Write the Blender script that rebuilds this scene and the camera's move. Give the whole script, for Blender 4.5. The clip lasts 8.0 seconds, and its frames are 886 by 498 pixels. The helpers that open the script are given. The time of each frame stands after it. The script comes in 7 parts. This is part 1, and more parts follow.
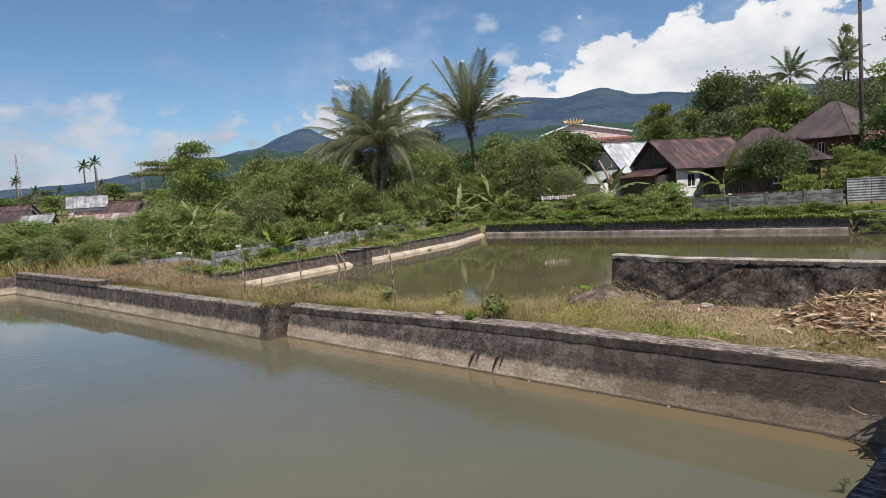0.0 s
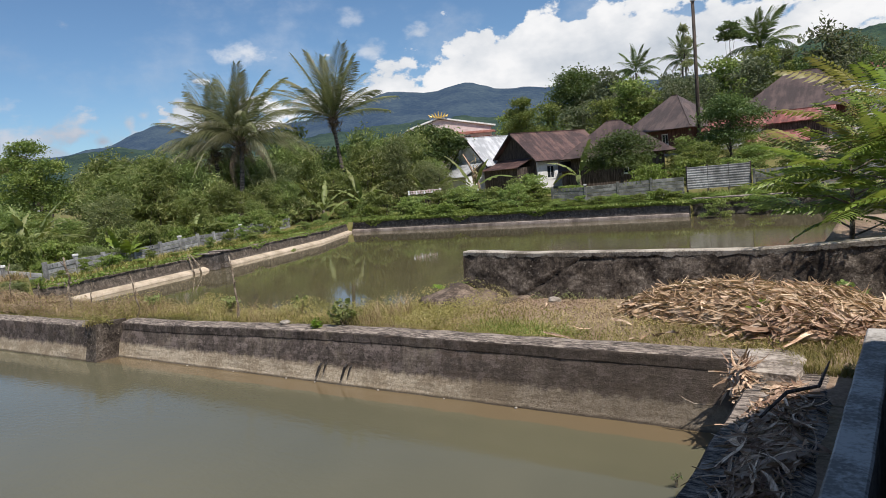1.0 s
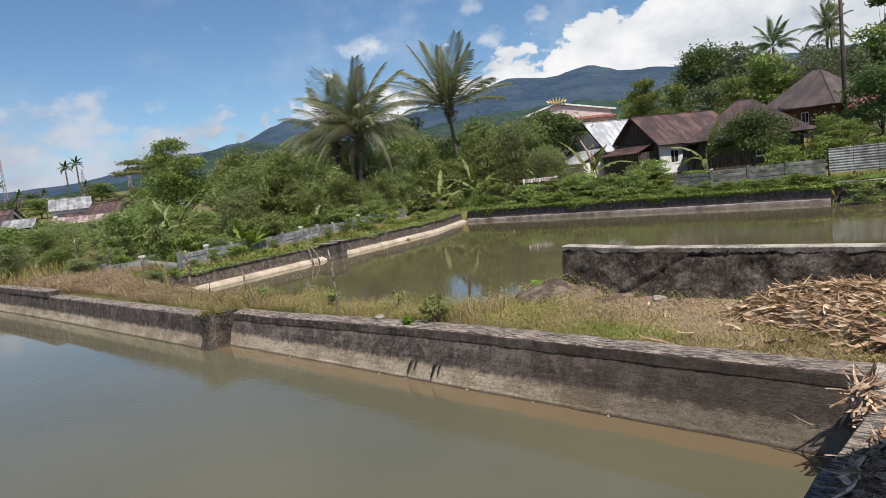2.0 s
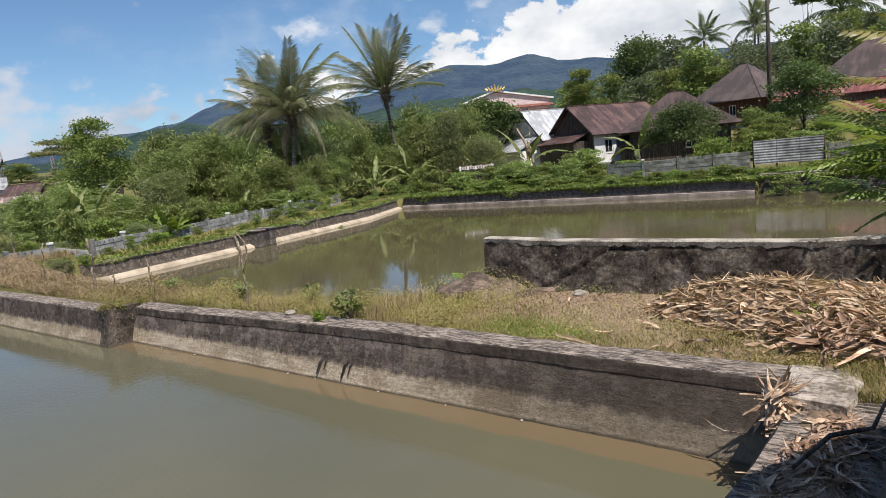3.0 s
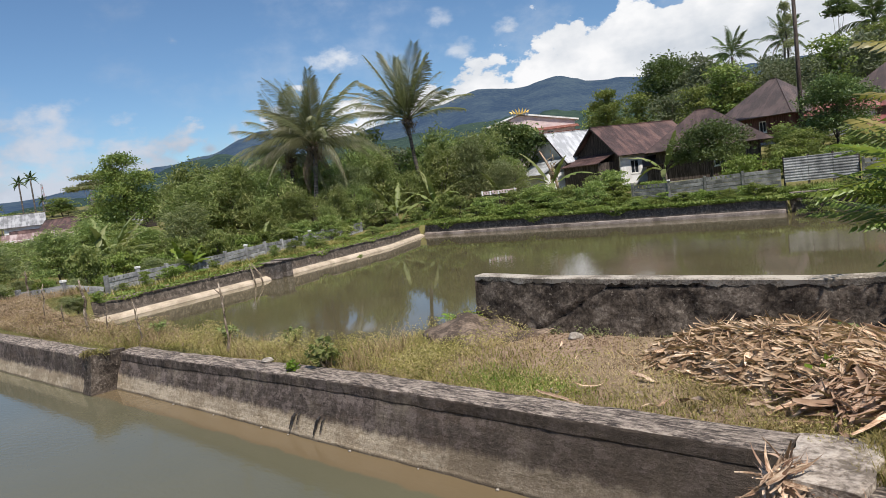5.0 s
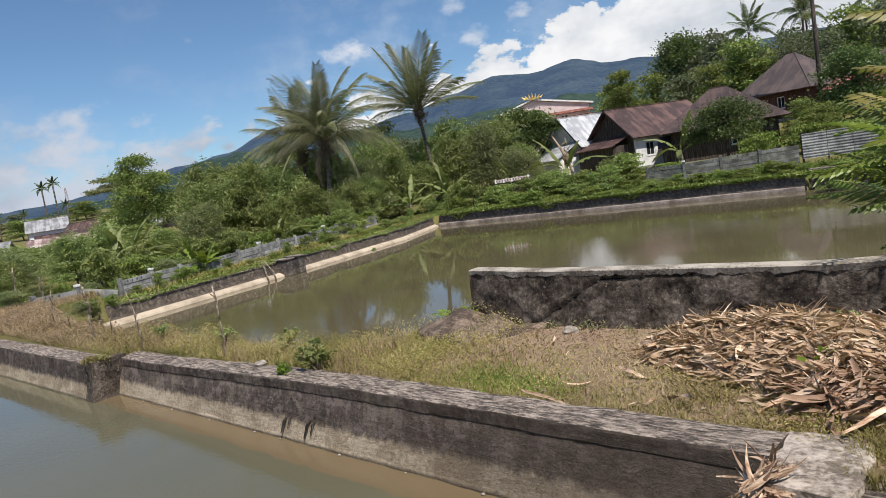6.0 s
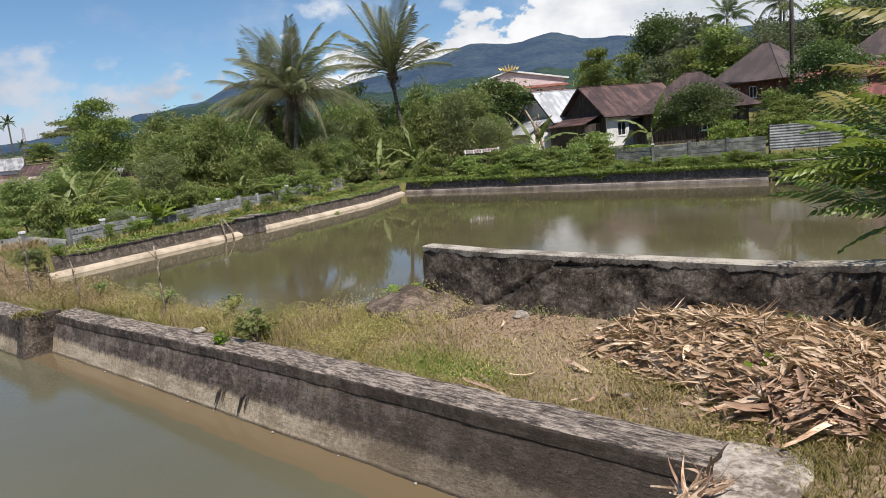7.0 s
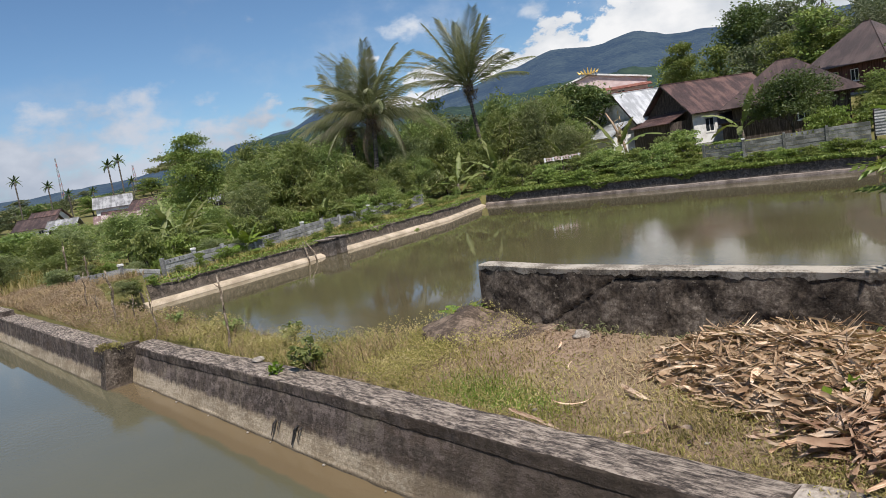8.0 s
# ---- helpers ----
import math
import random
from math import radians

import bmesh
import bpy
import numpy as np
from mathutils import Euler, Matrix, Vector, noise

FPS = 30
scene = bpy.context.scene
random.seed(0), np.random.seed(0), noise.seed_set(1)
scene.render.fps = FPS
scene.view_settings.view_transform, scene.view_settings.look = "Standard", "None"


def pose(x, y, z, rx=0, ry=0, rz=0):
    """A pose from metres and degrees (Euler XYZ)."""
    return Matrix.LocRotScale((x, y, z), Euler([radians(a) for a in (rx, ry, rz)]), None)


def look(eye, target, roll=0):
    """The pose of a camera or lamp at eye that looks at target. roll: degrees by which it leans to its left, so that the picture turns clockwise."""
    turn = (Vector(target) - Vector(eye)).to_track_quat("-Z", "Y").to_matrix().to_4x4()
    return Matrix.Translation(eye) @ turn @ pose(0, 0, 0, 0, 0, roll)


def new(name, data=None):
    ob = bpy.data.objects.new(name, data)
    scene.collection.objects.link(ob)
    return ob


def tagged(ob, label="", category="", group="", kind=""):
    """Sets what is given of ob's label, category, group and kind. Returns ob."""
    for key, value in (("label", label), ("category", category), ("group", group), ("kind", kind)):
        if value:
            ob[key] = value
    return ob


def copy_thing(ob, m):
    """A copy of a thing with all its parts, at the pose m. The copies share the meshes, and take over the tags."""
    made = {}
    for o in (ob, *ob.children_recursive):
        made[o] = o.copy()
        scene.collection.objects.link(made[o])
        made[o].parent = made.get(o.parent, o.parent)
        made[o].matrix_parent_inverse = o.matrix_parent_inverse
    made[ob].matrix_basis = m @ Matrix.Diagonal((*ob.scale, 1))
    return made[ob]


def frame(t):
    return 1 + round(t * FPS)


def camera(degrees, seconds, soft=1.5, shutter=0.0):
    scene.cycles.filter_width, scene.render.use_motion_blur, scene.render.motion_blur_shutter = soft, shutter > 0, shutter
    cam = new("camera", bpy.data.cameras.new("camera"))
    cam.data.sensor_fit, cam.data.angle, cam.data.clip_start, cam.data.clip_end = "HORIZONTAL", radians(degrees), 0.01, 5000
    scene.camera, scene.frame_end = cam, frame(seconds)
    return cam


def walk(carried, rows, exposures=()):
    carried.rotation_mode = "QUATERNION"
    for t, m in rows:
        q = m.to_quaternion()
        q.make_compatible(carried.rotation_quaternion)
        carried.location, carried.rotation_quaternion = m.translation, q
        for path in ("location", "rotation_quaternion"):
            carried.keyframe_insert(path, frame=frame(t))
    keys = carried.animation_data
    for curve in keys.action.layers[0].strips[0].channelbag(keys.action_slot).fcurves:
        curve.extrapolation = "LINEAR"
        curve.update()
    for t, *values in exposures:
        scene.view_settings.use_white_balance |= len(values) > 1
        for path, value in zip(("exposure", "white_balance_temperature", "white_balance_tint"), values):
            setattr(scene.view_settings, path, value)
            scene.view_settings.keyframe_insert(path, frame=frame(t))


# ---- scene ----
cam = camera(66.3, 8.0, 0.5)
PATH = [
    (0, (-0.065, 0.458, 3.016), (-1.474, 1.868, 2.856), -3.8),
    (0.5, (-0.045, 0.87, 2.984), (-1.447, 2.277, 2.746), -5.9),
    (1, (-0.058, 1.21, 3.045), (-1.182, 2.851, 2.841), -5.2),
    (1.5, (-0.075, 1.356, 3.09), (-1.338, 2.894, 2.895), -4.9),
    (2, (0.075, 1.776, 3.09), (-1.323, 3.192, 2.885), -6.3),
    (2.2, (0.026, 1.993, 3.074), (-1.32, 3.453, 2.83), -7.4),
    (3.3, (-0.041, 2.634, 3.074), (-1.301, 4.165, 2.814), -5.2),
    (3.5, (0.026, 2.755, 3.103), (-1.376, 4.158, 2.846), -5.9),
    (4, (0.055, 3.006, 3.12), (-1.471, 4.256, 2.786), -8.5),
    (4.5, (0.038, 3.295, 3.086), (-1.389, 4.687, 2.918), -3.4),
    (4.7, (0.015, 3.413, 3.125), (-1.327, 4.887, 2.965), -5.7),
    (5.8, (0.163, 3.979, 3.166), (-1.226, 5.401, 2.944), -9.8),
    (6, (0.203, 4.068, 3.16), (-1.181, 5.497, 2.953), -9.1),
    (6.5, (0.138, 4.288, 3.217), (-1.146, 5.813, 3.06), -3.2),
    (7, (0.108, 4.483, 3.213), (-1.204, 5.959, 2.899), -5.3),
    (7.5, (0.199, 4.784, 3.237), (-1.349, 6.035, 3.044), -5.8),
    (8, (0.212, 5.126, 3.202), (-1.287, 6.425, 2.954), -9.2),
]
walk(cam, [(t, look(eye, target, roll)) for t, eye, target, roll in PATH],
     exposures=[(0.0, 0.06), (1.0, 0.08), (1.5, 0.14), (2.0, 0.10), (3.0, 0.18), (3.5, 0.24), (4.0, 0.22), (5.0, 0.14), (6.0, 0.10), (6.5, 0.10), (7.0, 0.15), (7.5, 0.17), (8.0, 0.07)])

# ---------------------------------------------------------------- world, sun, exposure
SUN_EL, SUN_AZ = 60.0, 112.0            # degrees; azimuth clockwise from +y


def build_world():
    w = bpy.data.worlds.new("sky")
    scene.world = w
    w.use_nodes = True
    nt = w.node_tree
    nt.nodes.clear()
    N, L = nt.nodes.new, nt.links.new

    def math_node(op, a, b=None, c=None, clamp=False):
        n = N("ShaderNodeMath")
        n.operation, n.use_clamp = op, clamp
        for i, v in enumerate((a, b, c)):
            if v is None:
                continue
            if isinstance(v, (int, float)):
                n.inputs[i].default_value = v
            else:
                L(v, n.inputs[i])
        return n.outputs[0]

    sky = N("ShaderNodeTexSky")
    sky.sky_type, sky.sun_disc = "NISHITA", False
    sky.sun_elevation, sky.sun_rotation = radians(SUN_EL), radians(SUN_AZ)
    sky.altitude, sky.air_density, sky.dust_density, sky.ozone_density = 900, 1.0, 0.6, 1.4
    co = N("ShaderNodeTexCoord")
    sep = N("ShaderNodeSeparateXYZ")
    L(co.outputs["Generated"], sep.inputs[0])
    az = math_node("MULTIPLY", math_node("ARCTAN2", sep.outputs[0], sep.outputs[1]), 57.2958)
    el = math_node("MULTIPLY", math_node("ARCSINE", sep.outputs[2]), 57.2958)
    comb = N("ShaderNodeCombineXYZ")
    L(math_node("MULTIPLY", az, 0.1), comb.inputs[0])
    L(math_node("MULTIPLY", el, 0.15), comb.inputs[1])

    def cloud_noise(scale, detail, rough, shift):
        n = N("ShaderNodeTexNoise")
        n.inputs["Scale"].default_value, n.inputs["Detail"].default_value, n.inputs["Roughness"].default_value = scale, detail, rough
        m = N("ShaderNodeMapping")
        m.inputs["Location"].default_value = (shift, shift * 0.37, shift * 1.3)
        L(comb.outputs[0], m.inputs[0])
        L(m.outputs[0], n.inputs["Vector"])
        return n.outputs["Fac"]

    lumps = cloud_noise(3.4, 10.0, 0.55, 3.1)
    broad = cloud_noise(0.9, 4.0, 0.5, 7.7)
    wisps = cloud_noise(1.1, 7.0, 0.62, 12.4)
    # the height of the cumulus bank along the horizon
    ramp = N("ShaderNodeValToRGB")
    ramp.color_ramp.interpolation = "LINEAR"
    tops = [(-180, 10), (-78, 9.6), (-70, 8.9), (-64, 7.4), (-60.5, 6.0), (-57.5, 7.0), (-55.8, 6.2), (-54, 8.0), (-51.5, 6.6), (-47, 7.0), (-40, 8.6), (-36.5, 9.4), (-33, 10.8), (-30.6, 12.2), (-28.6, 11.4), (-24.5, 13.0), (-17, 13.4), (-9, 12.0), (-2, 10), (40, 9), (180, 9)]
    els = ramp.color_ramp.elements
    while len(els) < len(tops):
        els.new(0.5)
    for e, (a, h) in zip(els, tops):
        e.position = (a + 180) / 360
        e.color = (h / 20, h / 20, h / 20, 1)
    L(math_node("MULTIPLY_ADD", az, 1 / 360, 0.5), ramp.inputs[0])
    top = math_node("MULTIPLY", ramp.outputs[0], 20.0)
    rise = math_node("SUBTRACT", top, el)
    field = math_node("ADD", math_node("MULTIPLY", rise, 0.42), math_node("MULTIPLY_ADD", lumps, 7.0, -3.5))
    bank = N("ShaderNodeMapRange")
    bank.interpolation_type = "SMOOTHSTEP"
    L(field, bank.inputs[0])
    bank.inputs[1].default_value = -0.1
    # the bank thins out softly towards the valley, and stands crisp over the mountains
    crisp = N("ShaderNodeMapRange")
    L(az, crisp.inputs[0])
    for i, v in enumerate((-68.0, -56.0, 2.4, 0.45)):
        crisp.inputs[i + 1].default_value = v
    L(crisp.outputs[0], bank.inputs[2])
    mask = bank.outputs[0]
    # single puffs above the bank
    for a, e, ra, re, thick in ((-61.5, 13.4, 1.1, 0.75, 0.6), (-48.4, 11.2, 3.6, 1.5, 0.75), (-39.0, 11.0, 1.6, 1.3, 0.6), (-39.8, 13.4, 1.6, 0.9, 0.4), (-34.6, 11.9, 1.6, 0.9, 0.6),
                             (-58.0, 6.3, 1.1, 1.3, 1.0), (-56.9, 6.9, 0.9, 0.8, 1.0), (-54.3, 7.8, 1.1, 1.0, 1.0), (-60.0, 5.1, 1.3, 0.7, 1.0)):
        dx = math_node("MULTIPLY", math_node("SUBTRACT", az, a), 1 / ra)
        dy = math_node("MULTIPLY", math_node("SUBTRACT", el, e), 1 / re)
        d = math_node("SQRT", math_node("ADD", math_node("MULTIPLY", dx, dx), math_node("MULTIPLY", dy, dy)))
        f = math_node("ADD", math_node("SUBTRACT", 1.05, d), math_node("MULTIPLY_ADD", lumps, 3.0, -1.5))
        mr = N("ShaderNodeMapRange")
        mr.interpolation_type = "SMOOTHSTEP"
        L(f, mr.inputs[0])
        mr.inputs[1].default_value, mr.inputs[2].default_value, mr.inputs[4].default_value = 0.15, 1.0, thick
        mask = math_node("MAXIMUM", mask, mr.outputs[0])
    # thin high veil
    veil = N("ShaderNodeMapRange")
    veil.interpolation_type = "SMOOTHSTEP"
    L(wisps, veil.inputs[0])
    veil.inputs[1].default_value, veil.inputs[2].default_value, veil.inputs[4].default_value = 0.46, 0.78, 0.30
    mask = math_node("MAXIMUM", mask, veil.outputs[0])
    shade = N("ShaderNodeValToRGB")
    shade.color_ramp.elements[0].position, shade.color_ramp.elements[0].color = 0.36, (0.50, 0.55, 0.62, 1)
    shade.color_ramp.elements[1].position, shade.color_ramp.elements[1].color = 0.60, (0.88, 0.88, 0.89, 1)
    L(math_node("ADD", math_node("MULTIPLY", broad, 0.7), math_node("MULTIPLY", lumps, 0.35)), shade.inputs[0])
    air = N("ShaderNodeMixRGB")
    air.blend_type = "MULTIPLY"
    air.inputs[0].default_value = 1
    L(sky.outputs[0], air.inputs[1])
    air.inputs[2].default_value = (0.076, 0.092, 0.104, 1)
    west = N("ShaderNodeMapRange")
    L(az, west.inputs[0])
    for i, v in enumerate((-66.0, -44.0, 0.0, 1.0)):
        west.inputs[i + 1].default_value = v
    tone = N("ShaderNodeMixRGB")
    tone.blend_type = "MULTIPLY"
    tone.inputs[0].default_value = 1
    L(shade.outputs[0], tone.inputs[1])
    cool = N("ShaderNodeMixRGB")
    L(west.outputs[0], cool.inputs[0])
    cool.inputs[1].default_value, cool.inputs[2].default_value = (0.62, 0.67, 0.76, 1), (1, 1, 1, 1)
    L(cool.outputs[0], tone.inputs[2])
    mix = N("ShaderNodeMixRGB")
    L(mask, mix.inputs[0])
    L(air.outputs[0], mix.inputs[1])
    L(tone.outputs[0], mix.inputs[2])
    bg = N("ShaderNodeBackground")
    L(mix.outputs[0], bg.inputs[0])
    out = N("ShaderNodeOutputWorld")
    L(bg.outputs[0], out.inputs[0])


build_world()
sun = new("sun", bpy.data.lights.new("sun", "SUN"))
sun.data.energy, sun.data.angle, sun.data.color = 5.1, radians(0.53), (1.0, 0.932, 0.862)
sun_from = Vector((math.sin(radians(SUN_AZ)) * math.cos(radians(SUN_EL)), math.cos(radians(SUN_AZ)) * math.cos(radians(SUN_EL)), math.sin(radians(SUN_EL))))
sun.matrix_world = look(sun_from * 60, (0, 0, 0))


# ---------------------------------------------------------------- materials
def start_mat(name):
    m = bpy.data.materials.new(name)
    m.use_nodes = True
    nt = m.node_tree
    return m, nt, nt.nodes["Principled BSDF"], nt.nodes.new, nt.links.new


def ramp_node(N, stops):
    r = N("ShaderNodeValToRGB")
    els = r.color_ramp.elements
    while len(els) < len(stops):
        els.new(0.5)
    for e, (p, c) in zip(els, stops):
        e.position, e.color = p, (*c, 1)
    return r


def noise_node(N, L, vec, scale, detail=6.0, rough=0.6, stretch=None):
    n = N("ShaderNodeTexNoise")
    n.inputs["Scale"].default_value, n.inputs["Detail"].default_value, n.inputs["Roughness"].default_value = scale, detail, rough
    if stretch:
        mp = N("ShaderNodeMapping")
        mp.inputs["Scale"].default_value = stretch
        L(vec, mp.inputs[0])
        vec = mp.outputs[0]
    L(vec, n.inputs["Vector"])
    return n.outputs["Fac"]


def mixed(N, L, fac, a, b, mode="MIX"):
    n = N("ShaderNodeMixRGB")
    n.blend_type = mode
    for i, v in ((0, fac), (1, a), (2, b)):
        if isinstance(v, (int, float)):
            n.inputs[i].default_value = v if i == 0 else (v, v, v, 1)
        elif isinstance(v, tuple):
            n.inputs[i].default_value = (*v, 1)
        else:
            L(v, n.inputs[i])
    return n.outputs[0]


def mapped(N, L, v, lo, hi, a=0.0, b=1.0):
    n = N("ShaderNodeMapRange")
    n.interpolation_type = "SMOOTHSTEP"
    L(v, n.inputs[0])
    for i, x in enumerate((lo, hi, a, b)):
        n.inputs[i + 1].default_value = x
    return n.outputs[0]


def add_bump(N, L, bsdf, height, strength, distance):
    b = N("ShaderNodeBump")
    b.inputs["Strength"].default_value, b.inputs["Distance"].default_value = strength, distance
    L(height, b.inputs["Height"])
    L(b.outputs[0], bsdf.inputs["Normal"])


def plain(name, stops, scale=3.0, rough=0.8, bump=0.3, dist=0.01, fine=40.0, metal=0.0, stretch=None, vary=0.0, spec=0.3):
    """Noise-driven colour at two scales, with relief; vary: brightness change from piece to piece."""
    m, nt, bsdf, N, L = start_mat(name)
    co = N("ShaderNodeTexCoord").outputs["Object"]
    if vary:
        info = N("ShaderNodeObjectInfo")
        off = N("ShaderNodeVectorMath")
        off.operation = "MULTIPLY_ADD"
        L(info.outputs["Random"], off.inputs[0])
        off.inputs[1].default_value = (37, 53, 11)
        L(co, off.inputs[2])
        co = off.outputs[0]
    big = noise_node(N, L, co, scale, 5, 0.6, stretch)
    small = noise_node(N, L, co, fine, 4, 0.65, stretch)
    n = mapped(N, L, mixed(N, L, 0.42, big, small), 0.30, 0.70)
    col = ramp_node(N, stops)
    L(n, col.inputs[0])
    c = col.outputs[0]
    if vary:
        hsv = N("ShaderNodeHueSaturation")
        L(mapped(N, L, info.outputs["Random"], 0, 1, 1 - vary, 1 + vary), hsv.inputs["Value"])
        L(c, hsv.inputs["Color"])
        c = hsv.outputs[0]
    L(c, bsdf.inputs["Base Color"])
    bsdf.inputs["Roughness"].default_value, bsdf.inputs["Metallic"].default_value = rough, metal
    bsdf.inputs["Specular IOR Level"].default_value = spec
    if bump:
        add_bump(N, L, bsdf, n, bump, dist)
    return m


def foliage(name, dark, mid, light, trans=0.35, rough=0.5, patch=0.5, dry=None, spec=0.35):
    """Leaves: colour by leaf and by patch, some light passes through."""
    m, nt, bsdf, N, L = start_mat(name)
    geo = N("ShaderNodeNewGeometry")
    info = N("ShaderNodeObjectInfo")
    pat = noise_node(N, L, N("ShaderNodeTexCoord").outputs["Object"], patch, 3, 0.5)
    a = N("ShaderNodeMath")
    a.operation = "MULTIPLY_ADD"
    L(geo.outputs["Random Per Island"], a.inputs[0])
    a.inputs[1].default_value = 0.5
    L(mapped(N, L, pat, 0.3, 0.7, 0.0, 0.5), a.inputs[2])
    stops = [(0.08, dark), (0.5, mid), (0.93, light)]
    if dry:
        stops = [(0.08, dark), (0.48, mid), (0.84, light), (0.93, dry)]
    col = ramp_node(N, stops)
    L(a.outputs[0], col.inputs[0])
    hsv = N("ShaderNodeHueSaturation")
    L(mapped(N, L, info.outputs["Random"], 0, 1, 0.8, 1.2), hsv.inputs["Value"])
    L(mapped(N, L, info.outputs["Random"], 0, 1, 0.485, 0.51), hsv.inputs["Hue"])
    L(col.outputs[0], hsv.inputs["Color"])
    L(hsv.outputs[0], bsdf.inputs["Base Color"])
    bsdf.inputs["Roughness"].default_value = rough
    bsdf.inputs["Specular IOR Level"].default_value = spec
    tr = N("ShaderNodeBsdfTranslucent")
    L(mixed(N, L, 0.5, hsv.outputs[0], (0.16, 0.22, 0.02)), tr.inputs[0])
    mx = N("ShaderNodeMixShader")
    mx.inputs[0].default_value = trans
    L(bsdf.outputs[0], mx.inputs[1])
    L(tr.outputs[0], mx.inputs[2])
    L(mx.outputs[0], nt.nodes["Material Output"].inputs[0])
    return m


def wall_concrete(name, low, wet, high, dark, pale_top=True, z0=0.0, z1=0.75):
    """Old pond concrete: pale scoured foot, black algae above it, vertical runs, worn pale top."""
    m, nt, bsdf, N, L = start_mat(name)
    geo = N("ShaderNodeNewGeometry")
    pos = geo.outputs["Position"]
    sep = N("ShaderNodeSeparateXYZ")
    L(pos, sep.inputs[0])
    up = N("ShaderNodeSeparateXYZ")
    L(geo.outputs["True Normal"], up.inputs[0])
    big = noise_node(N, L, pos, 1.3, 6, 0.6)
    runs = noise_node(N, L, pos, 2.2, 5, 0.65, (1, 1, 0.12))
    grain = noise_node(N, L, pos, 16, 8, 0.78)
    layers = noise_node(N, L, pos, 5.0, 4, 0.6, (0.15, 0.15, 1.6))
    wob = N("ShaderNodeMath")
    wob.operation = "MULTIPLY_ADD"
    L(mixed(N, L, 0.7, big, noise_node(N, L, pos, 5.0, 6, 0.7, (1, 1, 0.10))), wob.inputs[0])
    wob.inputs[1].default_value = 0.38
    L(sep.outputs[2], wob.inputs[2])
    algae = mapped(N, L, wob.outputs[0], z0 + 0.19 + 0.31 * (z1 - z0), z0 + 0.19 + 0.44 * (z1 - z0))
    base = ramp_node(N, [(0.25, low), (0.55, wet), (0.8, high)])
    L(mapped(N, L, mixed(N, L, 0.55, big, grain), 0.34, 0.66), base.inputs[0])
    blots = mapped(N, L, mixed(N, L, 0.35, runs, big), 0.50, 0.70, 0.97, 0.66)
    mul = N("ShaderNodeMath")
    mul.operation = "MULTIPLY"
    L(algae, mul.inputs[0])
    L(blots, mul.inputs[1])
    dk = ramp_node(N, [(0.10, tuple(v * 0.6 for v in dark)), (0.55, tuple(v * 1.15 for v in dark)), (0.95, tuple(v * 2.1 for v in dark))])
    L(mapped(N, L, mixed(N, L, 0.4, grain, noise_node(N, L, pos, 5.0, 6, 0.7, (1, 1, 0.35))), 0.36, 0.64), dk.inputs[0])
    col = mixed(N, L, mul.outputs[0], base.outputs[0], dk.outputs[0])
    # wet line just over the water
    foot = mapped(N, L, sep.outputs[2], z0 + 0.01, z0 + 0.05, 0.75, 0.0)
    col = mixed(N, L, foot, col, (0.035, 0.028, 0.02))
    # peeled plaster patches, pits and silt stains
    peel = mapped(N, L, noise_node(N, L, pos, 4.6, 10, 0.76, (1, 1, 1.2)), 0.525, 0.56, 0.0, 0.7)
    pk = N("ShaderNodeMath")
    pk.operation = "MULTIPLY"
    L(peel, pk.inputs[0])
    L(algae, pk.inputs[1])
    col = mixed(N, L, pk.outputs[0], col, tuple(v * 3.2 for v in dark))
    col = mixed(N, L, mapped(N, L, noise_node(N, L, pos, 24, 5, 0.7), 0.60, 0.66, 0.0, 0.5), col, tuple(v * 0.8 for v in dark))
    col = mixed(N, L, mapped(N, L, noise_node(N, L, pos, 2.6, 6, 0.7, (0.5, 0.5, 2.2)), 0.52, 0.64, 0.0, 0.25), col, (0.13, 0.085, 0.055))
    # lower pond only: mixed to a darker brown towards greater x
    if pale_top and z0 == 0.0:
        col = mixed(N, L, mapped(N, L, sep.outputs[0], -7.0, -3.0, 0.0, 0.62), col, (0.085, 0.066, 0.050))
    if pale_top:
        worn = ramp_node(N, [(0.10, (0.040, 0.033, 0.030)), (0.36, (0.105, 0.088, 0.076)), (0.62, (0.25, 0.206, 0.170)), (0.92, (0.46, 0.39, 0.325))])
        flakes = mixed(N, L, 0.22, noise_node(N, L, pos, 11, 10, 0.82, (0.5, 2.2, 1)), noise_node(N, L, pos, 2.2, 6, 0.75))
        L(mapped(N, L, flakes, 0.375, 0.615), worn.inputs[0])
        col = mixed(N, L, mapped(N, L, up.outputs[2], 0.55, 0.85), col, worn.outputs[0])
    L(col, bsdf.inputs["Base Color"])
    bsdf.inputs["Roughness"].default_value = 0.9
    bsdf.inputs["Specular IOR Level"].default_value = 0.2
    add_bump(N, L, bsdf, mixed(N, L, 0.6, layers, grain), 1.0, 0.045)
    return m


